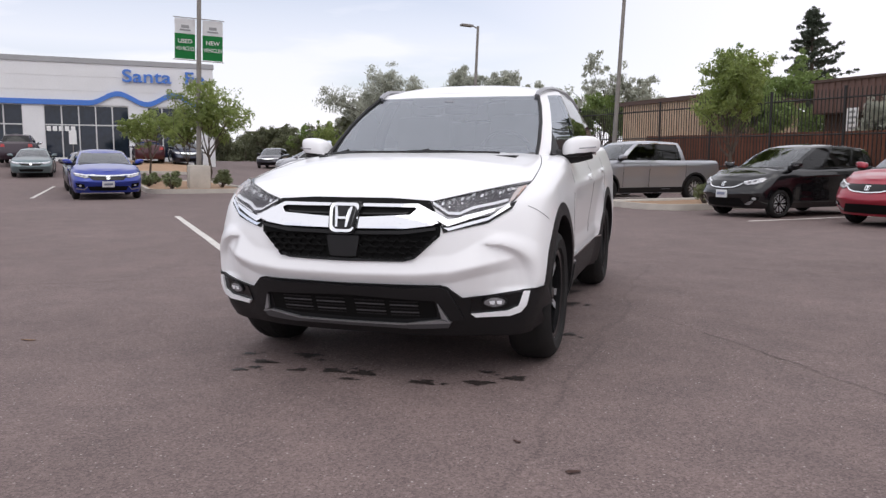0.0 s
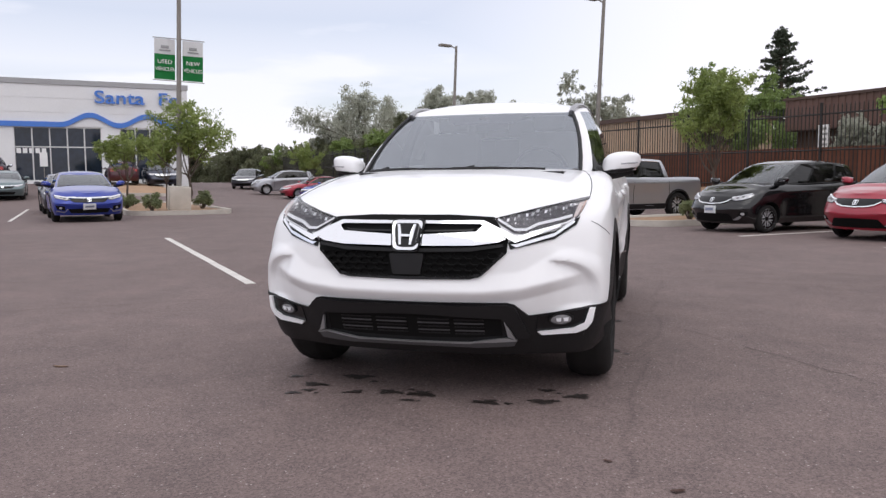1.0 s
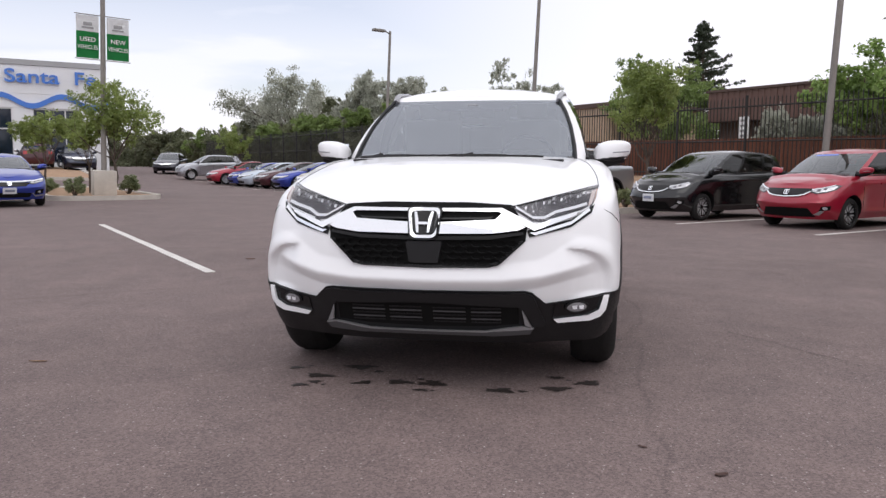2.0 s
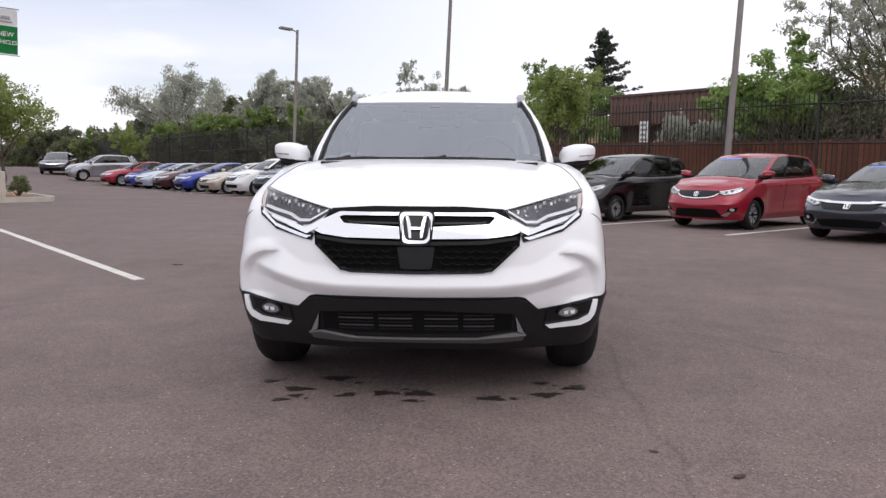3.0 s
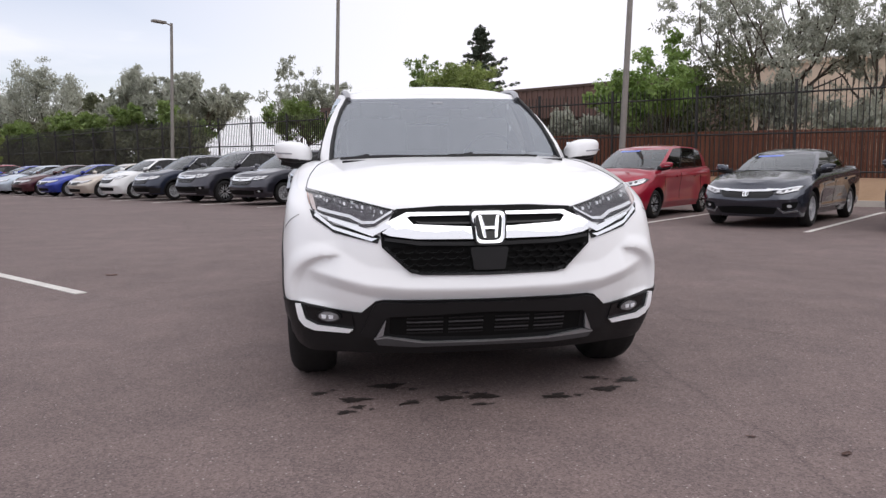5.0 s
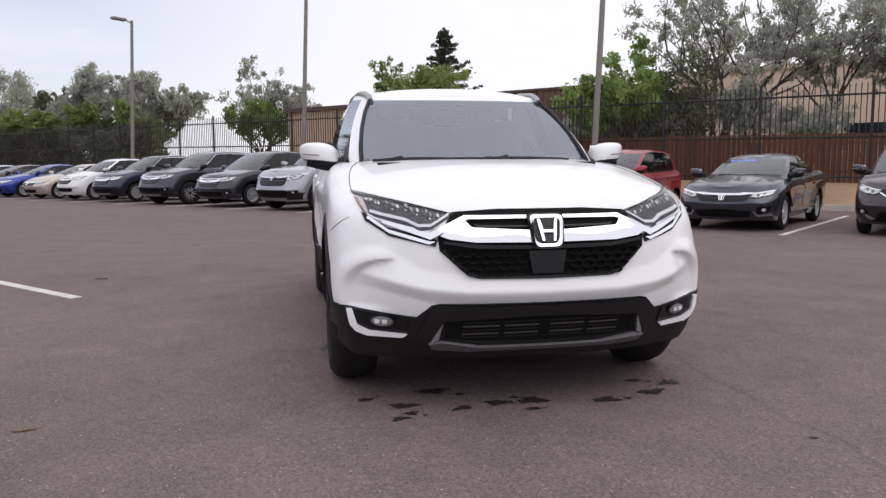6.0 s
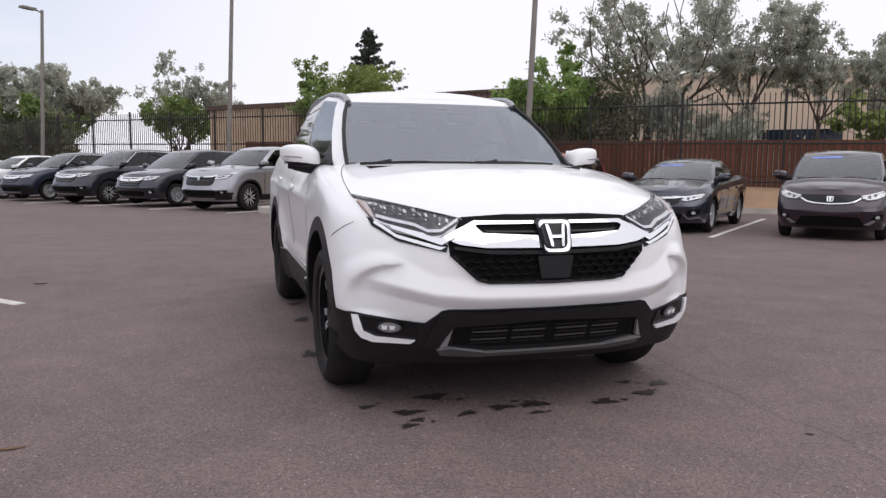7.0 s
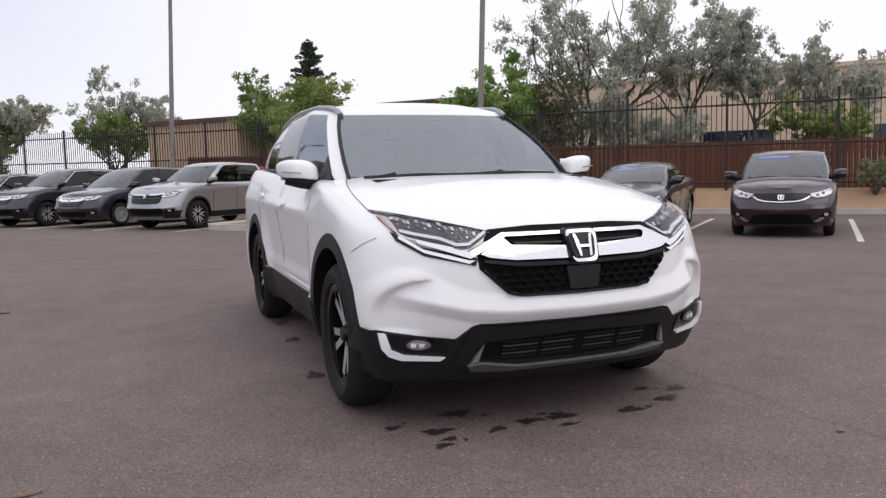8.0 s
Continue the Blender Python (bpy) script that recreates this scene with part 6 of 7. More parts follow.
def showroom():
    b = thing("showroom", "white panelled showroom with a wavy blue band and tall shop windows", "building", kind="structure")
    f = SHOW_S
    dl, dr = -42.0, -3.0
    base = 0.35
    # wall as panels between and above the window openings
    groups = [(-38.0, -31.0), (-28.5, -19.5), (-18.2, -14.95), (-13.72, -8.6), (-7.4, -4.6)]
    edges = [dl] + [v for g in groups for v in g] + [dr]
    for i in range(0, len(edges), 2):
        slab("wall_pier", f, f + 0.35, edges[i], edges[i + 1], base, 4.72, M_PANEL, b)
    slab("wall_base", f + 0.03, f + 0.35, dl, dr, base, 1.2, M_PANEL, b)
    joints = [4.72, 5.62, 6.55, 7.42]
    n = 10
    for z0, z1 in zip(joints, joints[1:]):
        for k in range(n):
            a, c = dl + (dr - dl) * k / n, dl + (dr - dl) * (k + 1) / n
            slab("wall_panel", f, f + 0.3, a + 0.008, c - 0.008, z0 + 0.008, z1 - 0.008, M_PANEL, b)
    slab("wall_core", f + 0.04, f + 24, dl + 0.05, dr - 0.02, 4.7, 7.5, M_PANEL, b)
    slab("side_wall", f + 0.3, f + 24, dr - 0.3, dr, base, 7.45, M_PANEL, b)
    slab("parapet", f - 0.06, f + 24, dl, dr + 0.06, 7.42, 7.76, M_GREYCAP, b, "grey parapet cap")
    slab("room_back", f + 7, f + 7.2, dl, dr, base, 4.7, M_CABIN, b, "dark showroom inside")
    slab("room_floor", f + 0.3, f + 7.2, dl, dr, base, base + 0.5, M_CONCRETE, b)
    for a, c in groups:
        win = slab("shop_window", f + 0.14, f + 0.18, a, c, 1.2, 4.72, M_SHOPGLASS, b, "dark shop window")
        cnt = max(2, round((c - a) / 1.04))
        for k in range(cnt + 1):
            x = a + (c - a) * k / cnt
            slab("mullion", f + 0.08, f + 0.2, x - 0.04, x + 0.04, 1.2, 4.72, M_MULLION, win)
        for z in (1.2, 3.38, 4.66):
            slab("transom", f + 0.09, f + 0.2, a, c, z - 0.03, z + 0.05, M_MULLION, win)
    # wavy band
    bm = bmesh.new()
    rows_ = []
    for i in range(160):
        d = dl + (dr + 0.1 - dl) * i / 159
        wave = 0.0
        if d > -11.2:
            wave = 0.33 * (1 - math.cos(2 * math.pi * (d + 11.0) / 3.55))
        z = 4.68 + wave
        q = []
        for off, dz in ((-0.12, 0.0), (-0.12, 0.34), (0.0, 0.34), (0.0, 0.0)):
            x, y = row(f + off, d)
            q.append(bm.verts.new((x, y, z + dz)))
        rows_.append(q)
    for r0, r1 in zip(rows_, rows_[1:]):
        for k in range(4):
            bm.faces.new((r0[k], r0[(k + 1) % 4], r1[(k + 1) % 4], r1[k]))
    bm.faces.new(rows_[0])
    bm.faces.new(rows_[-1])
    part("blue_band", bm, M_BLUE, b, "glossy blue wavy band", 30)
    sign = thing("wall_lettering", "raised blue letters reading Santa Fe on the showroom wall", "sign")
    lettering("letter", "Santa  Fe", 1.18, f - 0.13, -8.95, 6.32, M_BLUE, sign, 0.1, 5.3)
    bars = thing("window_marks", "white marks across a shop window", "sign")
    for k in range(5):
        slab("mark", f + 0.11, f + 0.125, -13.62 + 0.36 * k, -13.36 + 0.36 * k, 2.98, 3.3, M_SIGNWHITE, bars)
    post = thing("small_sign", "small white sign on a post before the showroom", "sign")
    slab("board", f - 1.0, f - 0.98, -12.3, -11.85, 2.1, 3.0, M_SIGNWHITE, post)
    slab("post", f - 0.98, f - 0.94, -12.1, -12.05, 0.4, 2.2, M_POLE, post)


def lettering(name, text, size, s, d, z, material, parent, depth, width=0.0, flip=False):
    cu = bpy.data.curves.new(name, "FONT")
    cu.body, cu.size, cu.extrude, cu.offset = text, size, depth / 2, 0.012 * size
    ob = new(name, cu)
    x, y = row(s, d)
    turn = math.degrees(math.atan2(ROW_D[1], ROW_D[0]))
    bpy.context.view_layer.update()
    k = width / ob.dimensions.x if width else 1.0
    me = bpy.data.meshes.new_from_object(ob.evaluated_get(bpy.context.evaluated_depsgraph_get()))
    bpy.data.objects.remove(ob)
    me.materials.clear()
    me.materials.append(material)
    place = Matrix.Translation((x, y, z)) @ Matrix.Rotation(radians(turn), 4, "Z") @ Matrix.Rotation(math.pi / 2, 4, "X") @ Matrix.Diagonal((k, 1, 1, 1))
    whole = bmesh.new()
    whole.from_mesh(me)
    left = set(whole.faces)
    while left:
        todo, isle = [left.pop()], []
        while todo:
            f = todo.pop()
            isle.append(f)
            for e in f.edges:
                for g in e.link_faces:
                    if g in left:
                        left.remove(g)
                        todo.append(g)
        one, seen = bmesh.new(), {}
        for f in isle:
            for v in f.verts:
                if v not in seen:
                    seen[v] = one.verts.new(place @ v.co)
            one.faces.new([seen[v] for v in f.verts])
        part(name, one, material, parent, "", 30)
    whole.free()
    bpy.data.meshes.remove(me)


# ---- poles ----
LEAN = Matrix.Rotation(radians(2.4), 4, "Y")


def lamp_post(x, y, tall, arm_turn, label, arm=0.4):
    z = sheet_z(x, y)
    p = thing("lamp_post", label, "lamp post", Matrix.Translation((x, y, z)) @ LEAN, "lot lamp posts")
    bm = bmesh.new()
    tube(bm, [(0, 0, 0.1), (0, 0, tall * 0.5), (0, 0, tall)], [0.085, 0.075, 0.06], 12)
    part("pole", bm, M_POLE, p, "weathered steel pole")
    bm = bmesh.new()
    tube(bm, [(0, 0, -0.2), (0, 0, 0.7)], [0.3, 0.29], 20)
    part("footing", bm, M_CONCRETE, p, "round concrete footing")
    a = radians(arm_turn)
    v = Vector((math.cos(a), math.sin(a), 0))
    bm = bmesh.new()
    tube(bm, [Vector((0, 0, tall - 0.12)), v * arm * 0.5 + Vector((0, 0, tall - 0.05)), v * arm + Vector((0, 0, tall - 0.03))], 0.03, 8)
    part("arm", bm, M_POLE, p)
    bm = bmesh.new()
    box(bm, v * (arm + 0.2) + Vector((0, 0, tall - 0.03)), (0.6, 0.3, 0.11), 0.03)
    m = Matrix.Translation(v * (arm + 0.2) + Vector((0, 0, tall - 0.03)))
    bmesh.ops.transform(bm, matrix=m @ Matrix.Rotation(a, 4, "Z") @ m.inverted(), verts=bm.verts)
    part("lamp_head", bm, M_POLE, p, "flat grey lamp head")
    return p


def banner_pole(s, d):
    x, y = row(s, d)
    z = sheet_z(x, y) + 0.08
    p = thing("banner_pole", "steel lamp pole with two green and white banners", "lamp post", Matrix.Translation((x, y, z)) @ LEAN @ Matrix.Rotation(math.atan2(ROW_D[1], ROW_D[0]), 4, "Z"))
    bm = bmesh.new()
    box(bm, (0, 0, 0.42), (0.72, 0.72, 0.84), 0.05)
    part("base", bm, M_CONCRETE, p, "square concrete base")
    bm = bmesh.new()
    tube(bm, [(0, 0, 0.8), (0, 0, 5), (0, 0, 9.2)], [0.09, 0.08, 0.065], 12)
    part("pole", bm, M_POLE, p)
    for side in (-1, 1):
        x0, x1 = side * 0.12, side * 0.8
        bm = bmesh.new()
        rows_ = []
        for i in range(9):
            u = i / 8
            rows_.append([bm.verts.new((x0 + (x1 - x0) * u, 0.03 * math.sin(u * 5 + 2 * v) * v, 4.48 + 1.36 * v)) for v in [j / 8 for j in range(9)]])
        for r0, r1 in zip(rows_, rows_[1:]):
            for k in range(8):
                f = bm.faces.new((r0[k], r1[k], r1[k + 1], r0[k + 1]))
                f.material_index = 0 if k < 5 else 1
        bmesh.ops.solidify(bm, geom=bm.faces[:], thickness=0.006)
        ban = part("banner", bm, [M_SIGNGREEN, M_SIGNWHITE], p, "green and white fabric banner", 60)
        for zb in (4.45, 5.87):
            bm = bmesh.new()
            tube(bm, [(0, 0, zb), (x1 * 1.06, 0, zb)], 0.016, 6)
            part("bracket", bm, M_POLE, ban)
        for txt, zz, sz in (("USED" if side < 0 else "NEW", 5.01, 0.2), ("VEHICLES", 4.77, 0.18)):
            cu = bpy.data.curves.new("banner_text", "FONT")
            cu.body, cu.size, cu.align_x, cu.extrude = txt, sz, "CENTER", 0.003
            ob = new("banner_text", cu)
            bpy.context.view_layer.update()
            k = min(1.0, 0.62 / ob.dimensions.x)
            me = bpy.data.meshes.new_from_object(ob.evaluated_get(bpy.context.evaluated_depsgraph_get()))
            bpy.data.objects.remove(ob)
            me.materials.clear()
            me.materials.append(M_SIGNWHITE)
            part_of("banner_text", me, ban, Matrix.Translation(((x0 + x1) / 2, -0.045, zz)) @ Matrix.Rotation(math.pi / 2, 4, "X") @ Matrix.Diagonal((k, 1, 1, 1)), "white lettering")
        bm = bmesh.new()
        box(bm, ((x0 + x1) / 2, -0.04, 5.57), (0.26, 0.006, 0.1), 0.002)
        box(bm, ((x0 + x1) / 2, -0.04, 5.45), (0.36, 0.006, 0.05), 0.002)
        part("banner_mark", bm, M_SIGNGREY, ban, "grey marks")
    return p


# ---- plants ----
def leaves_mesh(name, centres, spread, count, size, material, rnd, droop=0.0):
    """Many small leaves round a set of clump centres, in one mesh."""
    c = np.array(centres)
    pick = rnd.integers(0, len(c), count)
    off = rnd.normal(size=(count, 3))
    off *= (rnd.random((count, 1)) ** 0.5) / np.linalg.norm(off, axis=1, keepdims=True)
    sp = np.array(spread)[pick % len(spread)][:, None] if isinstance(spread, (list, tuple)) else spread
    p = c[pick] + off * sp * np.array([1, 1, 0.75])
    a = rnd.normal(size=(count, 3))
    a /= np.linalg.norm(a, axis=1, keepdims=True)
    a[:, 2] -= droop
    b = np.cross(a, rnd.normal(size=(count, 3)))
    b /= np.linalg.norm(b, axis=1, keepdims=True)
    s = size * (0.6 + 0.8 * rnd.random((count, 1)))
    quad = np.stack([p - a * s, p + b * s * 0.42, p + a * s, p - b * s * 0.42], axis=1).reshape(-1, 3)
    me = bpy.data.meshes.new(name)
    idx = np.arange(count * 4).reshape(-1, 4)
    me.from_pydata(quad.tolist(), [], idx.tolist())
    me.materials.append(material)
    return me


def broadleaf(name, label, where, tall, wide, trunk_r, material, seed, leaves=9000, leaf=0.07, limbs=7, clear=0.3, lean=0.1, gap=0.55, group="", stems=1, category="tree", puff=0.1):
    """A tapered trunk that forks into limbs and twigs, with clumps of leaves at their ends."""
    rnd, r = random.Random(seed), np.random.default_rng(seed)
    t = thing(name, label, category, Matrix.Translation(where), group)
    wood = bmesh.new()
    ends = []

    def grow(p, way, length, rad, depth):
        pts, rr = [p.copy()], [rad]
        n = 4
        for i in range(n):
            way = (way + Vector((rnd.uniform(-1, 1), rnd.uniform(-1, 1), rnd.uniform(-0.3, 0.6))) * 0.28).normalized()
            p = p + way * length / n
            pts.append(p.copy())
            rr.append(rad * (1 - 0.5 * (i + 1) / n))
            if depth < 2 and i >= 1:
                for _ in range(2 if depth else rnd.choice((1, 2))):
                    side = (way * 0.7 + Vector((rnd.uniform(-1, 1), rnd.uniform(-1, 1), rnd.uniform(-0.15, 0.7)))).normalized()
                    grow(p.copy(), side, length * rnd.uniform(0.45, 0.72), rr[-1] * 0.6, depth + 1)
        tube(wood, pts, rr, 6 if depth else 7, False)
        ends.extend([pts[-1], pts[-2]] if depth else [pts[-1]])

    for k in range(stems):
        base = Vector((rnd.uniform(-0.2, 0.2) * (stems > 1), rnd.uniform(-0.2, 0.2) * (stems > 1), -0.15))
        top = base + Vector((rnd.uniform(-lean, lean) * tall, rnd.uniform(-lean, lean) * tall, tall * (clear + 0.12)))
        mid = base.lerp(top, 0.5) + Vector((rnd.uniform(-0.04, 0.04), rnd.uniform(-0.04, 0.04), 0)) * tall
        tube(wood, [base, mid, top], [trunk_r * 1.25, trunk_r, trunk_r * 0.72], 9, False)
        for i in range(limbs):
            a = 2 * math.pi * (i + rnd.random() * 0.7) / limbs
            up = rnd.uniform(0.35, 1.3)
            way = Vector((math.cos(a) * wide / tall * 1.7, math.sin(a) * wide / tall * 1.7, up)).normalized()
            grow(mid.lerp(top, rnd.uniform(0.55, 1.0)), way, tall * rnd.uniform(0.36, 0.5), trunk_r * 0.5, 0 if i % 2 == 0 else 1)
    # keep the crown inside its height and width
    box_r = sorted(math.hypot(e.x, e.y) for e in ends)[int(len(ends) * 0.96)]
    box_z = max(e.z for e in ends)
    sx, sz = wide / box_r, (tall * 0.96) / box_z
    for v in wood.verts:
        q = ease((v.co.z - 0.2) / (tall * 0.4))
        v.co.x *= 1 + (sx - 1) * q
        v.co.y *= 1 + (sx - 1) * q
        v.co.z *= sz if v.co.z > 0 else 1
    ends = [Vector((e.x * sx, e.y * sx, e.z * sz)) for e in ends]
    part("trunk", wood, M_BARK, t, "", 60)
    keep = [e for e in ends if rnd.random() < gap]
    if material is M_LEAF_SILVER:
        keep += [e + Vector((e.x * 0.06, e.y * 0.06, -tall * rnd.uniform(0.03, 0.11))) for e in keep if rnd.random() < 0.6]
    part_of("crown", leaves_mesh("crown", keep, [wide * puff * q for q in (0.7, 1.0, 1.45)], leaves, leaf, material, r, 0.5 if material is M_LEAF_SILVER else 0.0), t)
    return t


def conifer(where, tall, wide, seed, label):
    rnd, r = random.Random(seed), np.random.default_rng(seed)
    t = thing("conifer", label, "tree", Matrix.Translation(where))
    bm = bmesh.new()
    tube(bm, [(0, 0, -0.2), (0.1, 0, tall * 0.5), (0, 0.05, tall)], [tall * 0.025, tall * 0.016, 0.02], 8, False)
    centres = [(0, 0, tall)]
    for i in range(150):
        u = (i / 149) ** 0.85
        a = i * 2.4 + rnd.uniform(-0.9, 0.9)
        z = tall * (0.16 + 0.82 * u) + rnd.uniform(-0.03, 0.03) * tall * (1 - u)
        ln = wide * (1 - u) ** 0.8 * rnd.choice((0.4, 0.6, 0.8, 1.0, 1.25)) + 0.15
        tip = Vector((math.cos(a) * ln + 0.4 * (1 - u), math.sin(a) * ln, z + ln * rnd.uniform(-0.05, 0.4)))
        tube(bm, [(0, 0, z), tip * 0.5 + Vector((0, 0, z)) * 0.5, tip], [0.045, 0.03, 0.01], 5, False)
        centres += [tuple(Vector((0, 0, z)).lerp(tip, q)) for q in (0.3, 0.5, 0.68, 0.84, 0.95, 1.02)]
    part("trunk", bm, M_BARK, t, "", 60)
    part_of("crown", leaves_mesh("crown", centres, [tall * 0.01, tall * 0.016, tall * 0.022], 20000, 0.085, M_NEEDLE, r), t)


def shrub(where, tall, wide, material, seed, label, count=1500, leaf=0.045, group="shrubs"):
    rnd, r = random.Random(seed), np.random.default_rng(seed)
    t = thing("shrub", label, "shrub", Matrix.Translation(where), group)
    bm = bmesh.new()
    centres = []
    for i in range(16):
        a, up = rnd.uniform(0, 6.28), rnd.uniform(0.3, 1.0)
        tip = Vector((math.cos(a) * wide * (1.1 - up * 0.6), math.sin(a) * wide * (1.1 - up * 0.6), tall * up))
        tube(bm, [(0, 0, -0.05), tip * 0.55 + Vector((0, 0, 0.05)), tip], [0.014, 0.01, 0.004], 5, False)
        centres += [tuple(tip), tuple(tip * 0.75)]
    part("stems", bm, M_BARK, t, "", 60)
    part_of("leaves", leaves_mesh("leaves", centres, wide * 0.3, count, leaf, material, r), t)


ground()
for s in (-20.4, -17.4, -14.35, -11.3, -8.27, -5.25, -2.2, 0.84):
    stripe(s, 0.95, s, 6.9)
for i in range(12):
    stripe(6.75 + 3.03 * i, 0.95, 6.75 + 3.03 * i, 6.4)
stripe(-2.07, -9.43, 5.27, -9.4)
stripe(14.2, -12.5, 24.5, -12.4)
for d in (-15.6, -18.7, -21.8):
    stripe(14.2, d, 24.5, d)
    stripe(-2.07, d, 5.3, d)
kerb([(-60, KERB_D), (75, KERB_D)])
bank()
island = rounded([(3.95, 1.5), (6.55, 1.5), (6.55, KERB_D), (3.95, KERB_D)][:4], 0.9, 5)
kerb(island, True)
bed(rounded([(4.05, 1.6), (6.45, 1.6), (6.45, KERB_D), (4.05, KERB_D)], 0.8, 5))
isle = rounded([(15.8, -9.25), (26.5, -9.25), (26.5, -6.0), (15.8, -6.0)], 1.1, 5)
kerb(isle, True)
bed(rounded([(15.9, -9.15), (26.4, -9.15), (26.4, -6.1), (15.9, -6.1)], 1.0, 5))
isle = rounded([(33, -9.25), (43, -9.25), (43, -5.4), (33, -5.4)], 1.1, 5)
kerb(isle, True)
bed(rounded([(33.1, -9.15), (42.9, -9.15), (42.9, -5.5), (33.1, -5.5)], 1.0, 5))
for i, (x, y, a, b, turn) in enumerate((
        (-0.43, -0.47, 0.09, 0.035, 5), (-0.6, -0.67, 0.085, 0.03, -4), (-0.165, -0.715, 0.075, 0.03, 3), (0.005, -0.71, 0.085, 0.035, 0), (0.352, -0.77, 0.08, 0.03, 2),
        (0.77, -0.57, 0.07, 0.03, 20), (0.61, -0.5, 0.05, 0.018, 0), (0.62, -0.695, 0.09, 0.032, 12), (-0.77, -0.54, 0.05, 0.02, 10), (-0.64, -0.845, 0.05, 0.02, 15),
        (-0.03, -0.83, 0.045, 0.014, 0), (-0.345, -0.755, 0.06, 0.02, 30), (-0.585, -0.78, 0.045, 0.018, 10), (-0.9, 0.55, 0.1, 0.04, 80), (-0.83, 1.59, 0.09, 0.04, 70), (-0.81, 2.25, 0.08, 0.035, 60),
        (0.76, 1.55, 0.1, 0.05, 80), (0.7, 2.13, 0.1, 0.05, 80), (0.89, 0.5, 0.07, 0.03, 40))):
    wet_patch(x, y, a * 0.85, b * 1.3, turn, i)
    if i % 2 == 0:
        wet_patch(x + a * 1.3, y + b * (i % 3 - 1) * 2.2, a * 0.28, b * 0.6, turn, 40 + i)
crack([(0.75, 2.2), (1.04, 1.83), (1.4, 1.3), (1.73, 0.79), (2.15, 0.22), (2.47, -0.28), (2.85, -0.8), (3.5, -1.5)])
litter(1.21, -1.65, 0.028, 0.013, 25, M_BROWN, "small dark dead leaf lying on the asphalt", 1)
litter(0.96, -1.42, 0.02, 0.008, -30, M_BROWN, "small dark dead leaf lying on the asphalt", 2)
litter(-2.22, -0.67, 0.05, 0.012, 10, M_GRAVEL, "thin tan dry leaf lying on the asphalt", 3)
litter(-3.0, 3.94, 0.06, 0.02, 0, M_WOOD, "small reddish dead leaf lying on the asphalt", 4)
iron_fence()
board_fence()
brown_building()
tan_shed()
beige_building()
showroom()
for x, y in ((6.36, 14.4), (-0.87, 23.96), (-8.2, 31.5)):
    lamp_post(x, y, 7.55, 222, "tall weathered steel lamp post behind the parked row")
banner_pole(17.9, -7.5)

# ---- parked cars ----
K = kinds()
wheel_meshes("plain", 0.32, 0.2, 0.215, 7, False)
wheel_meshes("small", 0.3, 0.185, 0.205, 8, True)
wheel_meshes("bigdark", 0.375, 0.245, 0.25, 6, True)
P_BLACK = mat("black_paint", (0.005, 0.005, 0.006), rough=0.2, vary=0.02, scale=2.0, fine=900, coat=0.8, spec=0.3)
P_RED = paint("red_paint", (0.31, 0.006, 0.026), 0.3, 0.35)
P_GREY = paint("grey_paint", (0.045, 0.05, 0.068), 0.6, 0.26)
P_PURPLE = paint("dark_violet_paint", (0.03, 0.015, 0.026), 0.4, 0.35)
P_SILVER = paint("silver_paint", (0.38, 0.385, 0.415), 0.7, 0.3)
P_DKGREY = paint("dark_grey_paint", (0.037, 0.036, 0.05), 0.6, 0.28)
P_NAVY = paint("navy_paint", (0.016, 0.022, 0.045), 0.5, 0.35)
P_WHITE = paint("white_paint", (0.78, 0.78, 0.78), 0.0, 0.35)
P_SAND = paint("champagne_paint", (0.52, 0.46, 0.4), 0.4, 0.35)
P_BLUE = paint("blue_paint", (0.012, 0.035, 0.3), 0.4, 0.35)
P_MAROON = paint("maroon_paint", (0.055, 0.006, 0.012), 0.4, 0.35)
P_ICE = paint("ice_blue_paint", (0.46, 0.52, 0.6), 0.4, 0.35)
P_GREEN = paint("grey_green_paint", (0.14, 0.19, 0.2), 0.5, 0.35)

R = FACE_ROW
parked_car("dark violet hatchback with a blue windscreen strip", "car", P_PURPLE, on_row(-7.05, 2.2), R, K["hatch"], wheel="small", plate=False, banner=True)
parked_car("metallic grey sedan with chrome brow", "car", P_GREY, on_row(-4.15, 2.1), R, K["sedan"], plate=False, banner=True)
parked_car("bright red hatchback with chrome smile bar", "car", P_RED, on_row(-1.0, 2.6), R, K["hatch"], wheel="small", plate=False, banner=True)
parked_car("glossy black hatchback with a white plate", "car", P_BLACK, on_row(2.05, 2.2), R, K["hatch"], wheel="small")
parked_car("silver pickup truck with dark tinted windows", "pickup truck", P_SILVER, on_row(8.05, 2.1), R, K["pickup"], wheel="bigdark", plate=False, cladding=True, chrome_line=True)
parked_car("dark grey minivan with chrome grille bar", "car", P_DKGREY, on_row(11.2, 2.3), R, K["van"], wheel="plain", plate=False)
parked_car("dark grey large sport utility vehicle", "car", P_DKGREY, on_row(14.4, 2.3), R, K["large_suv"], wheel="bigdark", plate=False, cladding=True, chrome_line=True)
parked_car("navy blue sport utility vehicle in the row", "car", P_NAVY, on_row(17.7, 2.4), R, K["suv"], plate=False, far=True, cladding=True, chrome_line=True)
parked_car("white crossover with black grille", "car", P_WHITE, on_row(20.5, 2.4), R, K["small_suv"], plate=False, far=True)
parked_car("champagne sedan with black grille", "car", P_SAND, on_row(23.3, 2.4), R, K["sedan"], plate=False, far=True)
parked_car("bright blue sedan in the long row", "car", P_BLUE, on_row(26.4, 2.4), R, K["sedan"], plate=False, far=True)
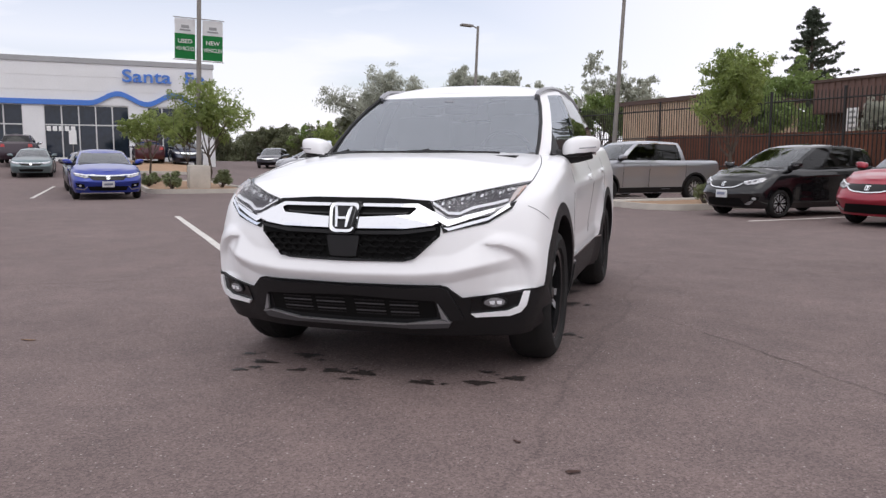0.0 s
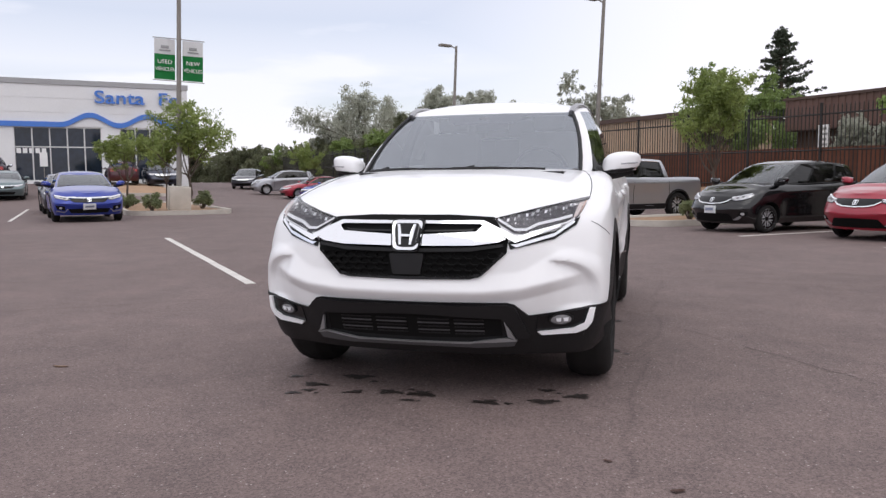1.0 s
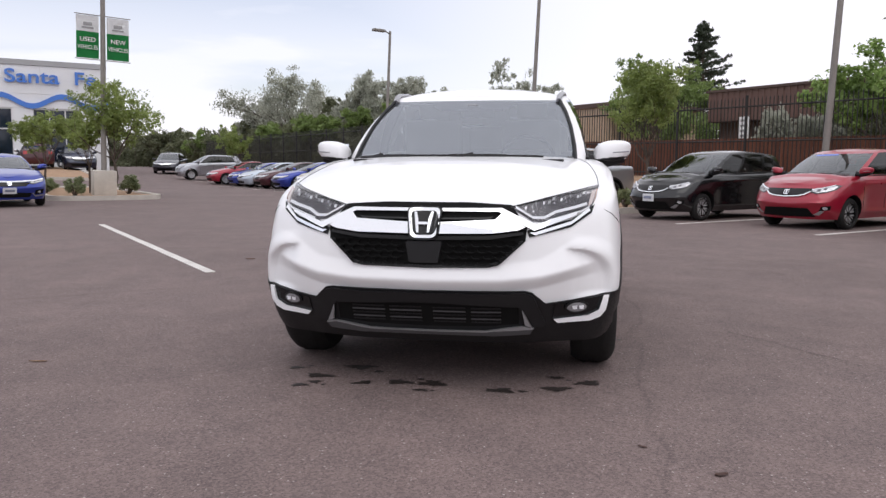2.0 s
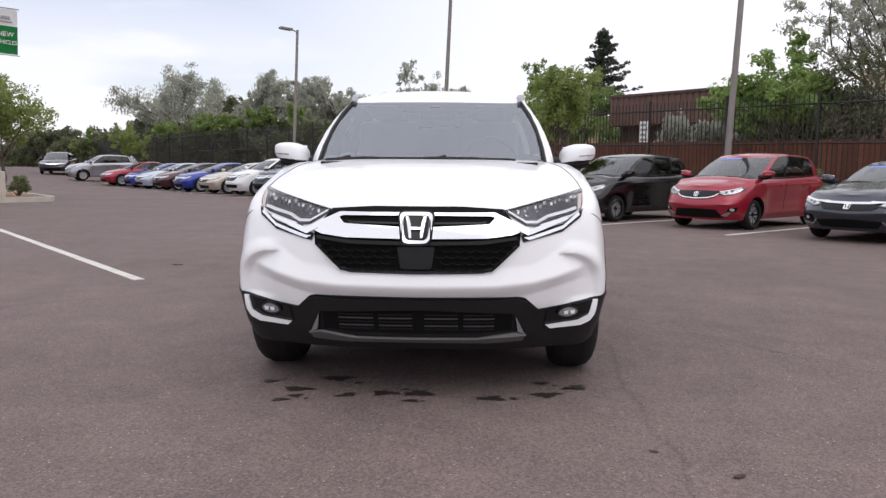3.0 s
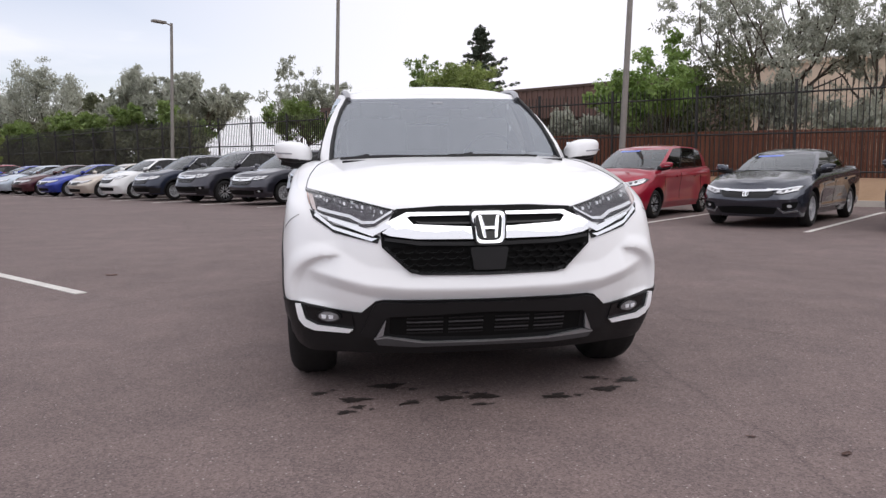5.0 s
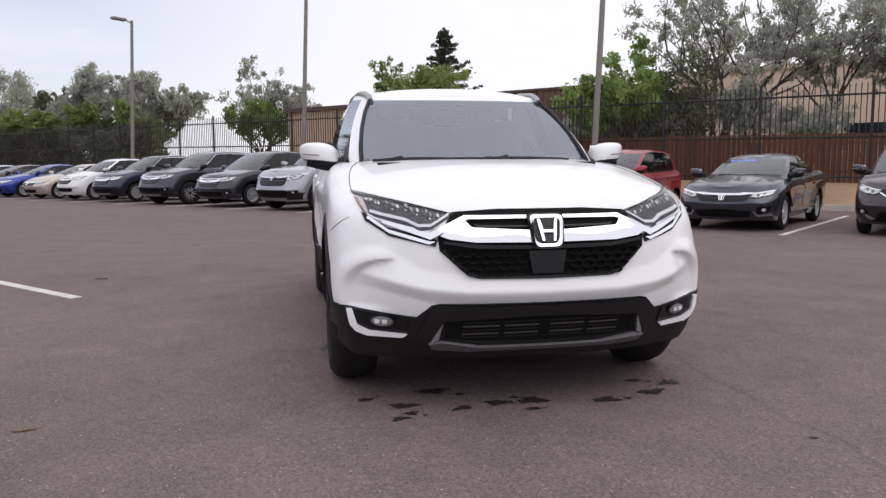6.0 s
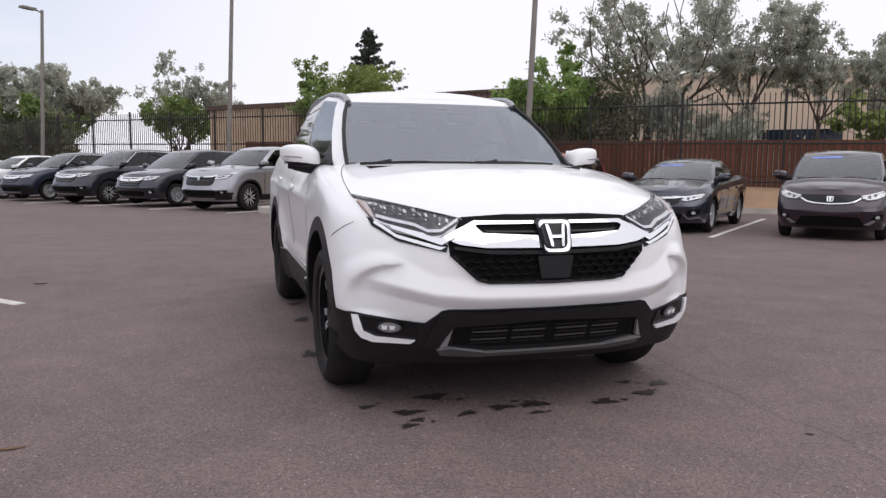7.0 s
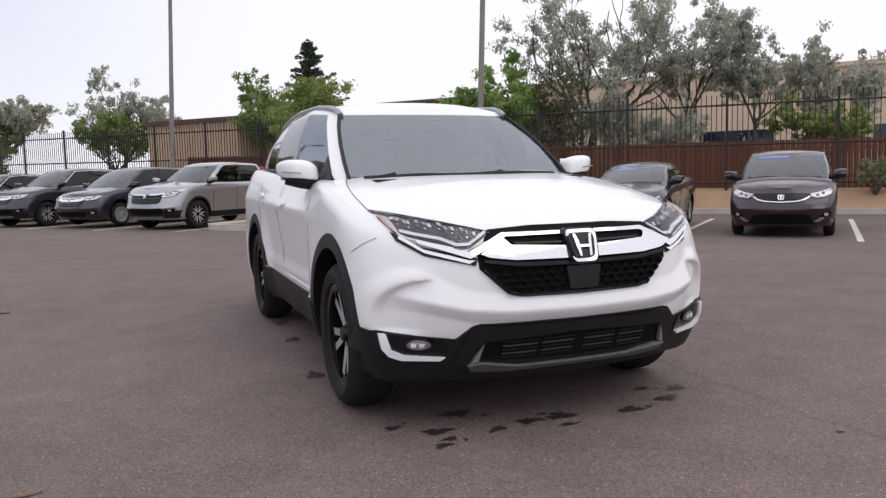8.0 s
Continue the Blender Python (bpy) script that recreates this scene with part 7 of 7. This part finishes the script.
parked_car("maroon sedan in the long parked row", "car", P_MAROON, on_row(29.3, 2.4), R, K["sedan"], plate=False, far=True)
parked_car("pale ice blue sedan in the row", "car", P_ICE, on_row(32.0, 2.4), R, K["sedan"], plate=False, far=True)
parked_car("dark blue sedan in the long row", "car", P_BLUE, on_row(34.6, 2.6), R, K["sedan"], plate=False, far=True)
parked_car("red sedan at the end of the row", "car", P_RED, on_row(37.0, 2.0), R, K["sedan"], plate=False, far=True)
parked_car("silver sport utility vehicle parked across the lane", "car", P_SILVER, on_row(42.8, 1.5), R - 6, K["suv"], plate=False, far=True)
parked_car("blue sedan with a white plate facing the lane", "car", P_BLUE, on_row(13.3, -10.55), FACE_LANE + 3, K["sedan"])
for i, (ob_label, p, kind, s, d, turn) in enumerate((
        ("grey-green sedan facing the lane", P_GREEN, "sedan", 31.5, -13.6, FACE_LANE), ("dark maroon sport utility vehicle behind the grey-green sedan", P_PURPLE, "suv", 41.0, -14.7, FACE_LANE + 180),
        ("dark grey sedan behind the blue sedan", P_DKGREY, "sedan", 19.5, -10.9, FACE_LANE + 3),
        ("maroon sedan near the showroom", P_MAROON, "sedan", 43.8, -7.7, FACE_LANE + 180), ("dark sport utility vehicle near the showroom", P_NAVY, "suv", 41.3, -5.4, FACE_LANE),
        ("dark sport utility vehicle in the side lane", P_DKGREY, "van", 53.5, 2.4, 18), ("white pickup far down the lane", P_WHITE, "suv", 92.0, -1.5, R))):
    parked_car(ob_label, "car", p, on_row(s, d), turn, K[kind], plate=False, far=True)

# ---- trees and shrubs ----
def up(s, d):
    x, y = row(s, d)
    return Vector((x, y, fence_base(s) - 0.02 if d > FENCE_D else sheet_z(x, y) + 0.08))


broadleaf("young_tree", "young green tree on the island between parked cars", up(5.45, 5.0), 4.15, 1.25, 0.07, M_LEAF_YOUNG, 3, 13000, 0.05, 8, 0.26, 0.02, 0.9, puff=0.15)
broadleaf("young_tree", "young light green tree beside the banner pole", up(18.3, -7.2), 4.2, 1.85, 0.06, M_LEAF_YOUNG, 5, 10000, 0.055, 8, 0.28, 0.03, 0.75, puff=0.14)
broadleaf("young_tree", "small young tree with light green crown", up(24.5, -8.6), 3.3, 1.55, 0.05, M_LEAF_YOUNG, 6, 8000, 0.055, 6, 0.28, 0.03, 0.8)
broadleaf("young_tree", "small young tree with light green crown", up(20.2, -7.6), 3.0, 1.1, 0.05, M_LEAF_YOUNG, 16, 6500, 0.055, 6, 0.28, 0.03, 0.8)
broadleaf("young_tree", "small round green tree at the end of the row", up(38.8, 3.6), 3.7, 1.4, 0.06, M_LEAF_YOUNG, 7, 7000, 0.06, 6, 0.2, 0.02, 0.95)
broadleaf("olive_tree", "large silvery tree with an open crown", up(0.2, 14.4), 8.8, 3.3, 0.2, M_LEAF_SILVER, 11, 17000, 0.07, 8, 0.2, 0.08, 0.68, stems=1, puff=0.085)
broadleaf("olive_tree", "tall thin silvery tree with bare lower limbs", up(-3.1, 15.0), 7.0, 2.3, 0.12, M_LEAF_SILVER, 12, 13000, 0.062, 6, 0.36, 0.08, 0.55)
broadleaf("olive_tree", "slender silvery tree behind the fence", up(-5.6, 15.5), 5.6, 1.8, 0.1, M_LEAF_SILVER, 13, 8000, 0.07, 6, 0.4, 0.1, 0.55)
broadleaf("olive_tree", "slender silvery tree behind the fence", up(-8.2, 15.0), 5.4, 1.8, 0.1, M_LEAF_SILVER, 14, 8000, 0.07, 6, 0.35, 0.1, 0.55)
broadleaf("green_tree", "bushy green tree behind the fence", up(2.7, 12.2), 5.0, 2.2, 0.1, M_LEAF_FRESH, 15, 12000, 0.085, 9, 0.15, 0.05, 0.8)
broadleaf("green_tree", "low green tree behind the fence", up(-7.6, 12.6), 3.0, 1.3, 0.07, M_LEAF_YOUNG, 17, 8000, 0.07, 8, 0.15, 0.05, 0.9)
broadleaf("olive_tree", "pale grey-green bush behind the fence", up(5.6, 13.0), 3.0, 1.5, 0.08, M_LEAF_SILVER, 18, 7000, 0.07, 8, 0.15, 0.05, 0.8)
broadleaf("olive_tree", "low silvery olive bush behind the fence", up(-3.0, 13.5), 2.9, 1.2, 0.07, M_LEAF_SILVER, 28, 6000, 0.06, 8, 0.12, 0.05, 0.8, puff=0.16)
broadleaf("olive_tree", "bushy silvery olive growth behind the fence", up(-1.2, 13.4), 3.4, 1.1, 0.07, M_LEAF_SILVER, 29, 6000, 0.06, 8, 0.12, 0.05, 0.8, puff=0.16)
conifer(Vector((8.6, 45.7, 0.5)), 9.5, 2.7, 21, "dark wind-bent conifer beyond the buildings")
broadleaf("green_tree", "green tree in front of the conifer", up(19.6, 22), 6.6, 2.6, 0.12, M_LEAF_GREEN, 22, 12000, 0.1, 8, 0.2, 0.05, 0.9)
broadleaf("green_tree", "dense dark green tree beside the tan shed", up(14.9, 15.5), 4.4, 1.9, 0.1, M_LEAF_GREEN, 27, 12000, 0.085, 9, 0.12, 0.05, 0.9, puff=0.16)
broadleaf("olive_tree", "silvery tree beyond the fence", up(28.5, 18), 7.0, 2.8, 0.14, M_LEAF_SILVER, 23, 9000, 0.1, 7, 0.3, 0.06, 0.6)
broadleaf("green_tree", "round green tree beyond the fence", up(27.0, 16.5), 4.4, 2.2, 0.12, M_LEAF_GREEN, 24, 9000, 0.09, 8, 0.15, 0.04, 0.95)
for i, (s, d, tall, wide, m) in enumerate(((44.5, 17.5, 8.0, 3.8, M_LEAF_SILVER), (39.6, 18, 6.8, 3.0, M_LEAF_SILVER), (64.5, 18, 10.0, 6.6, M_LEAF_SILVER), (70, 17, 7.4, 3.6, M_LEAF_SILVER), (53.5, 18, 6.6, 2.2, M_LEAF_DARK),
                                         (43, 14, 4.6, 2.8, M_LEAF_GREEN), (50, 14, 4.4, 2.6, M_LEAF_GREEN), (57, 14, 4.6, 3.0, M_LEAF_GREEN), (36.5, 14, 4.4, 2.4, M_LEAF_GREEN), (66, 15, 4.8, 3.4, M_LEAF_DARK),
                                         (74, 16, 5.0, 3.4, M_LEAF_DARK), (82, 14, 4.4, 3.0, M_LEAF_GREEN), (92, 10, 4.6, 3.2, M_LEAF_DARK), (104, 4, 5.4, 3.2, M_LEAF_DARK), (112, -3, 5.0, 3.4, M_LEAF_GREEN))):
    broadleaf("green_tree" if m is not M_LEAF_SILVER else "olive_tree", "leafy green tree beyond the fence" if m is not M_LEAF_SILVER else "large silvery grey tree beyond the fence", up(s, d), tall, wide, 0.2, m, 40 + i, 12000 if tall < 7 else 22000, 0.13 if tall < 7 else 0.11, 8, 0.22, 0.05, 0.8 if tall < 7 else 0.6, "trees beyond the fence")
def thicket(name, label, path, height, depth, count, leaf, material, seed):
    """A long mass of undergrowth along the plan: uncounted leaves on many thin stems."""
    rnd, r = random.Random(seed), np.random.default_rng(seed)
    centres = []
    bm = bmesh.new()
    for (s0, d0), (s1, d1) in zip(path, path[1:]):
        n = max(2, int(math.hypot(s1 - s0, d1 - d0) / 0.8))
        for i in range(n):
            t = (i + rnd.random()) / n
            base = up(s0 + (s1 - s0) * t, d0 + (d1 - d0) * t + rnd.uniform(0, depth))
            tall = height * rnd.uniform(0.55, 1.05)
            for k in range(5):
                centres.append(tuple(base + Vector((rnd.uniform(-0.7, 0.7), rnd.uniform(-0.7, 0.7), tall * (0.15 + 0.85 * k / 4)))))
            tube(bm, [base + Vector((0, 0, -0.2)), base + Vector((rnd.uniform(-0.3, 0.3), rnd.uniform(-0.3, 0.3), tall))], [0.05, 0.015], 5, False)
    t = thing(name, label, "undergrowth", kind="stuff")
    part("stems", bm, M_BARK, t, "", 60)
    part_of("leaves", leaves_mesh("leaves", centres, 0.75, count, leaf, material, r), t)


thicket("undergrowth", "dark green undergrowth behind the far fence", [(33, 12.5), (80, 12.5), (110, 4)], 3.2, 2.0, 70000, 0.16, M_LEAF_DARK, 91)
thicket("far_trees", "dark wooded strip beyond the far fence", [(58, 17), (82, 15), (112, 11), (122, -4)], 4.4, 4.0, 26000, 0.28, M_LEAF_DARK, 96)
thicket("undergrowth", "dense green undergrowth behind the fence", [(16.5, 21.5), (24, 22.5)], 3.2, 2.0, 8000, 0.12, M_LEAF_GREEN, 92)
thicket("far_trees", "distant dark trees past the end of the lane", [(112, 4), (125, -30), (118, -70)], 5.0, 5.0, 22000, 0.25, M_LEAF_DARK, 93)
thicket("undergrowth", "grey-green brush behind the board fence", [(-9, 12.8), (-1, 13.2)], 1.3, 1.2, 2500, 0.08, M_LEAF_SILVER, 94)
thicket("undergrowth", "tall dark brush between the buildings", [(-0.5, 12.6), (3.5, 13.2), (7.5, 16.5)], 3.6, 1.6, 20000, 0.08, M_LEAF_DARK, 95)


for i, (s, d, tall, wide, m) in enumerate(((17.4, -8.45, 0.6, 0.35, M_LEAF_SAGE), (18.6, -6.6, 0.6, 0.38, M_LEAF_SAGE), (20.5, -9.0, 0.45, 0.32, M_LEAF_SAGE), (23.5, -8.6, 0.45, 0.3, M_LEAF_SAGE), (-8.9, 9.75, 0.9, 0.5, M_LEAF_SAGE),
                                         (-3.0, 9.7, 0.8, 0.5, M_LEAF_SAGE), (0.3, 9.7, 0.8, 0.5, M_LEAF_SAGE), (5.0, 7.4, 0.8, 0.5, M_LEAF_SAGE), (4.9, 3.6, 0.5, 0.35, M_LEAF_SAGE), (-14, 9.7, 0.8, 0.5, M_LEAF_SAGE))):
    x, y = row(s, d)
    z = sheet_z(x, y) + 0.09
    if d > KERB_D:
        z += (fence_base(s) - z) * ease((d - KERB_D) / (FENCE_D - KERB_D))
    shrub(Vector((x, y, z)), tall, wide, m, 70 + i, "low grey-green shrub in the gravel")
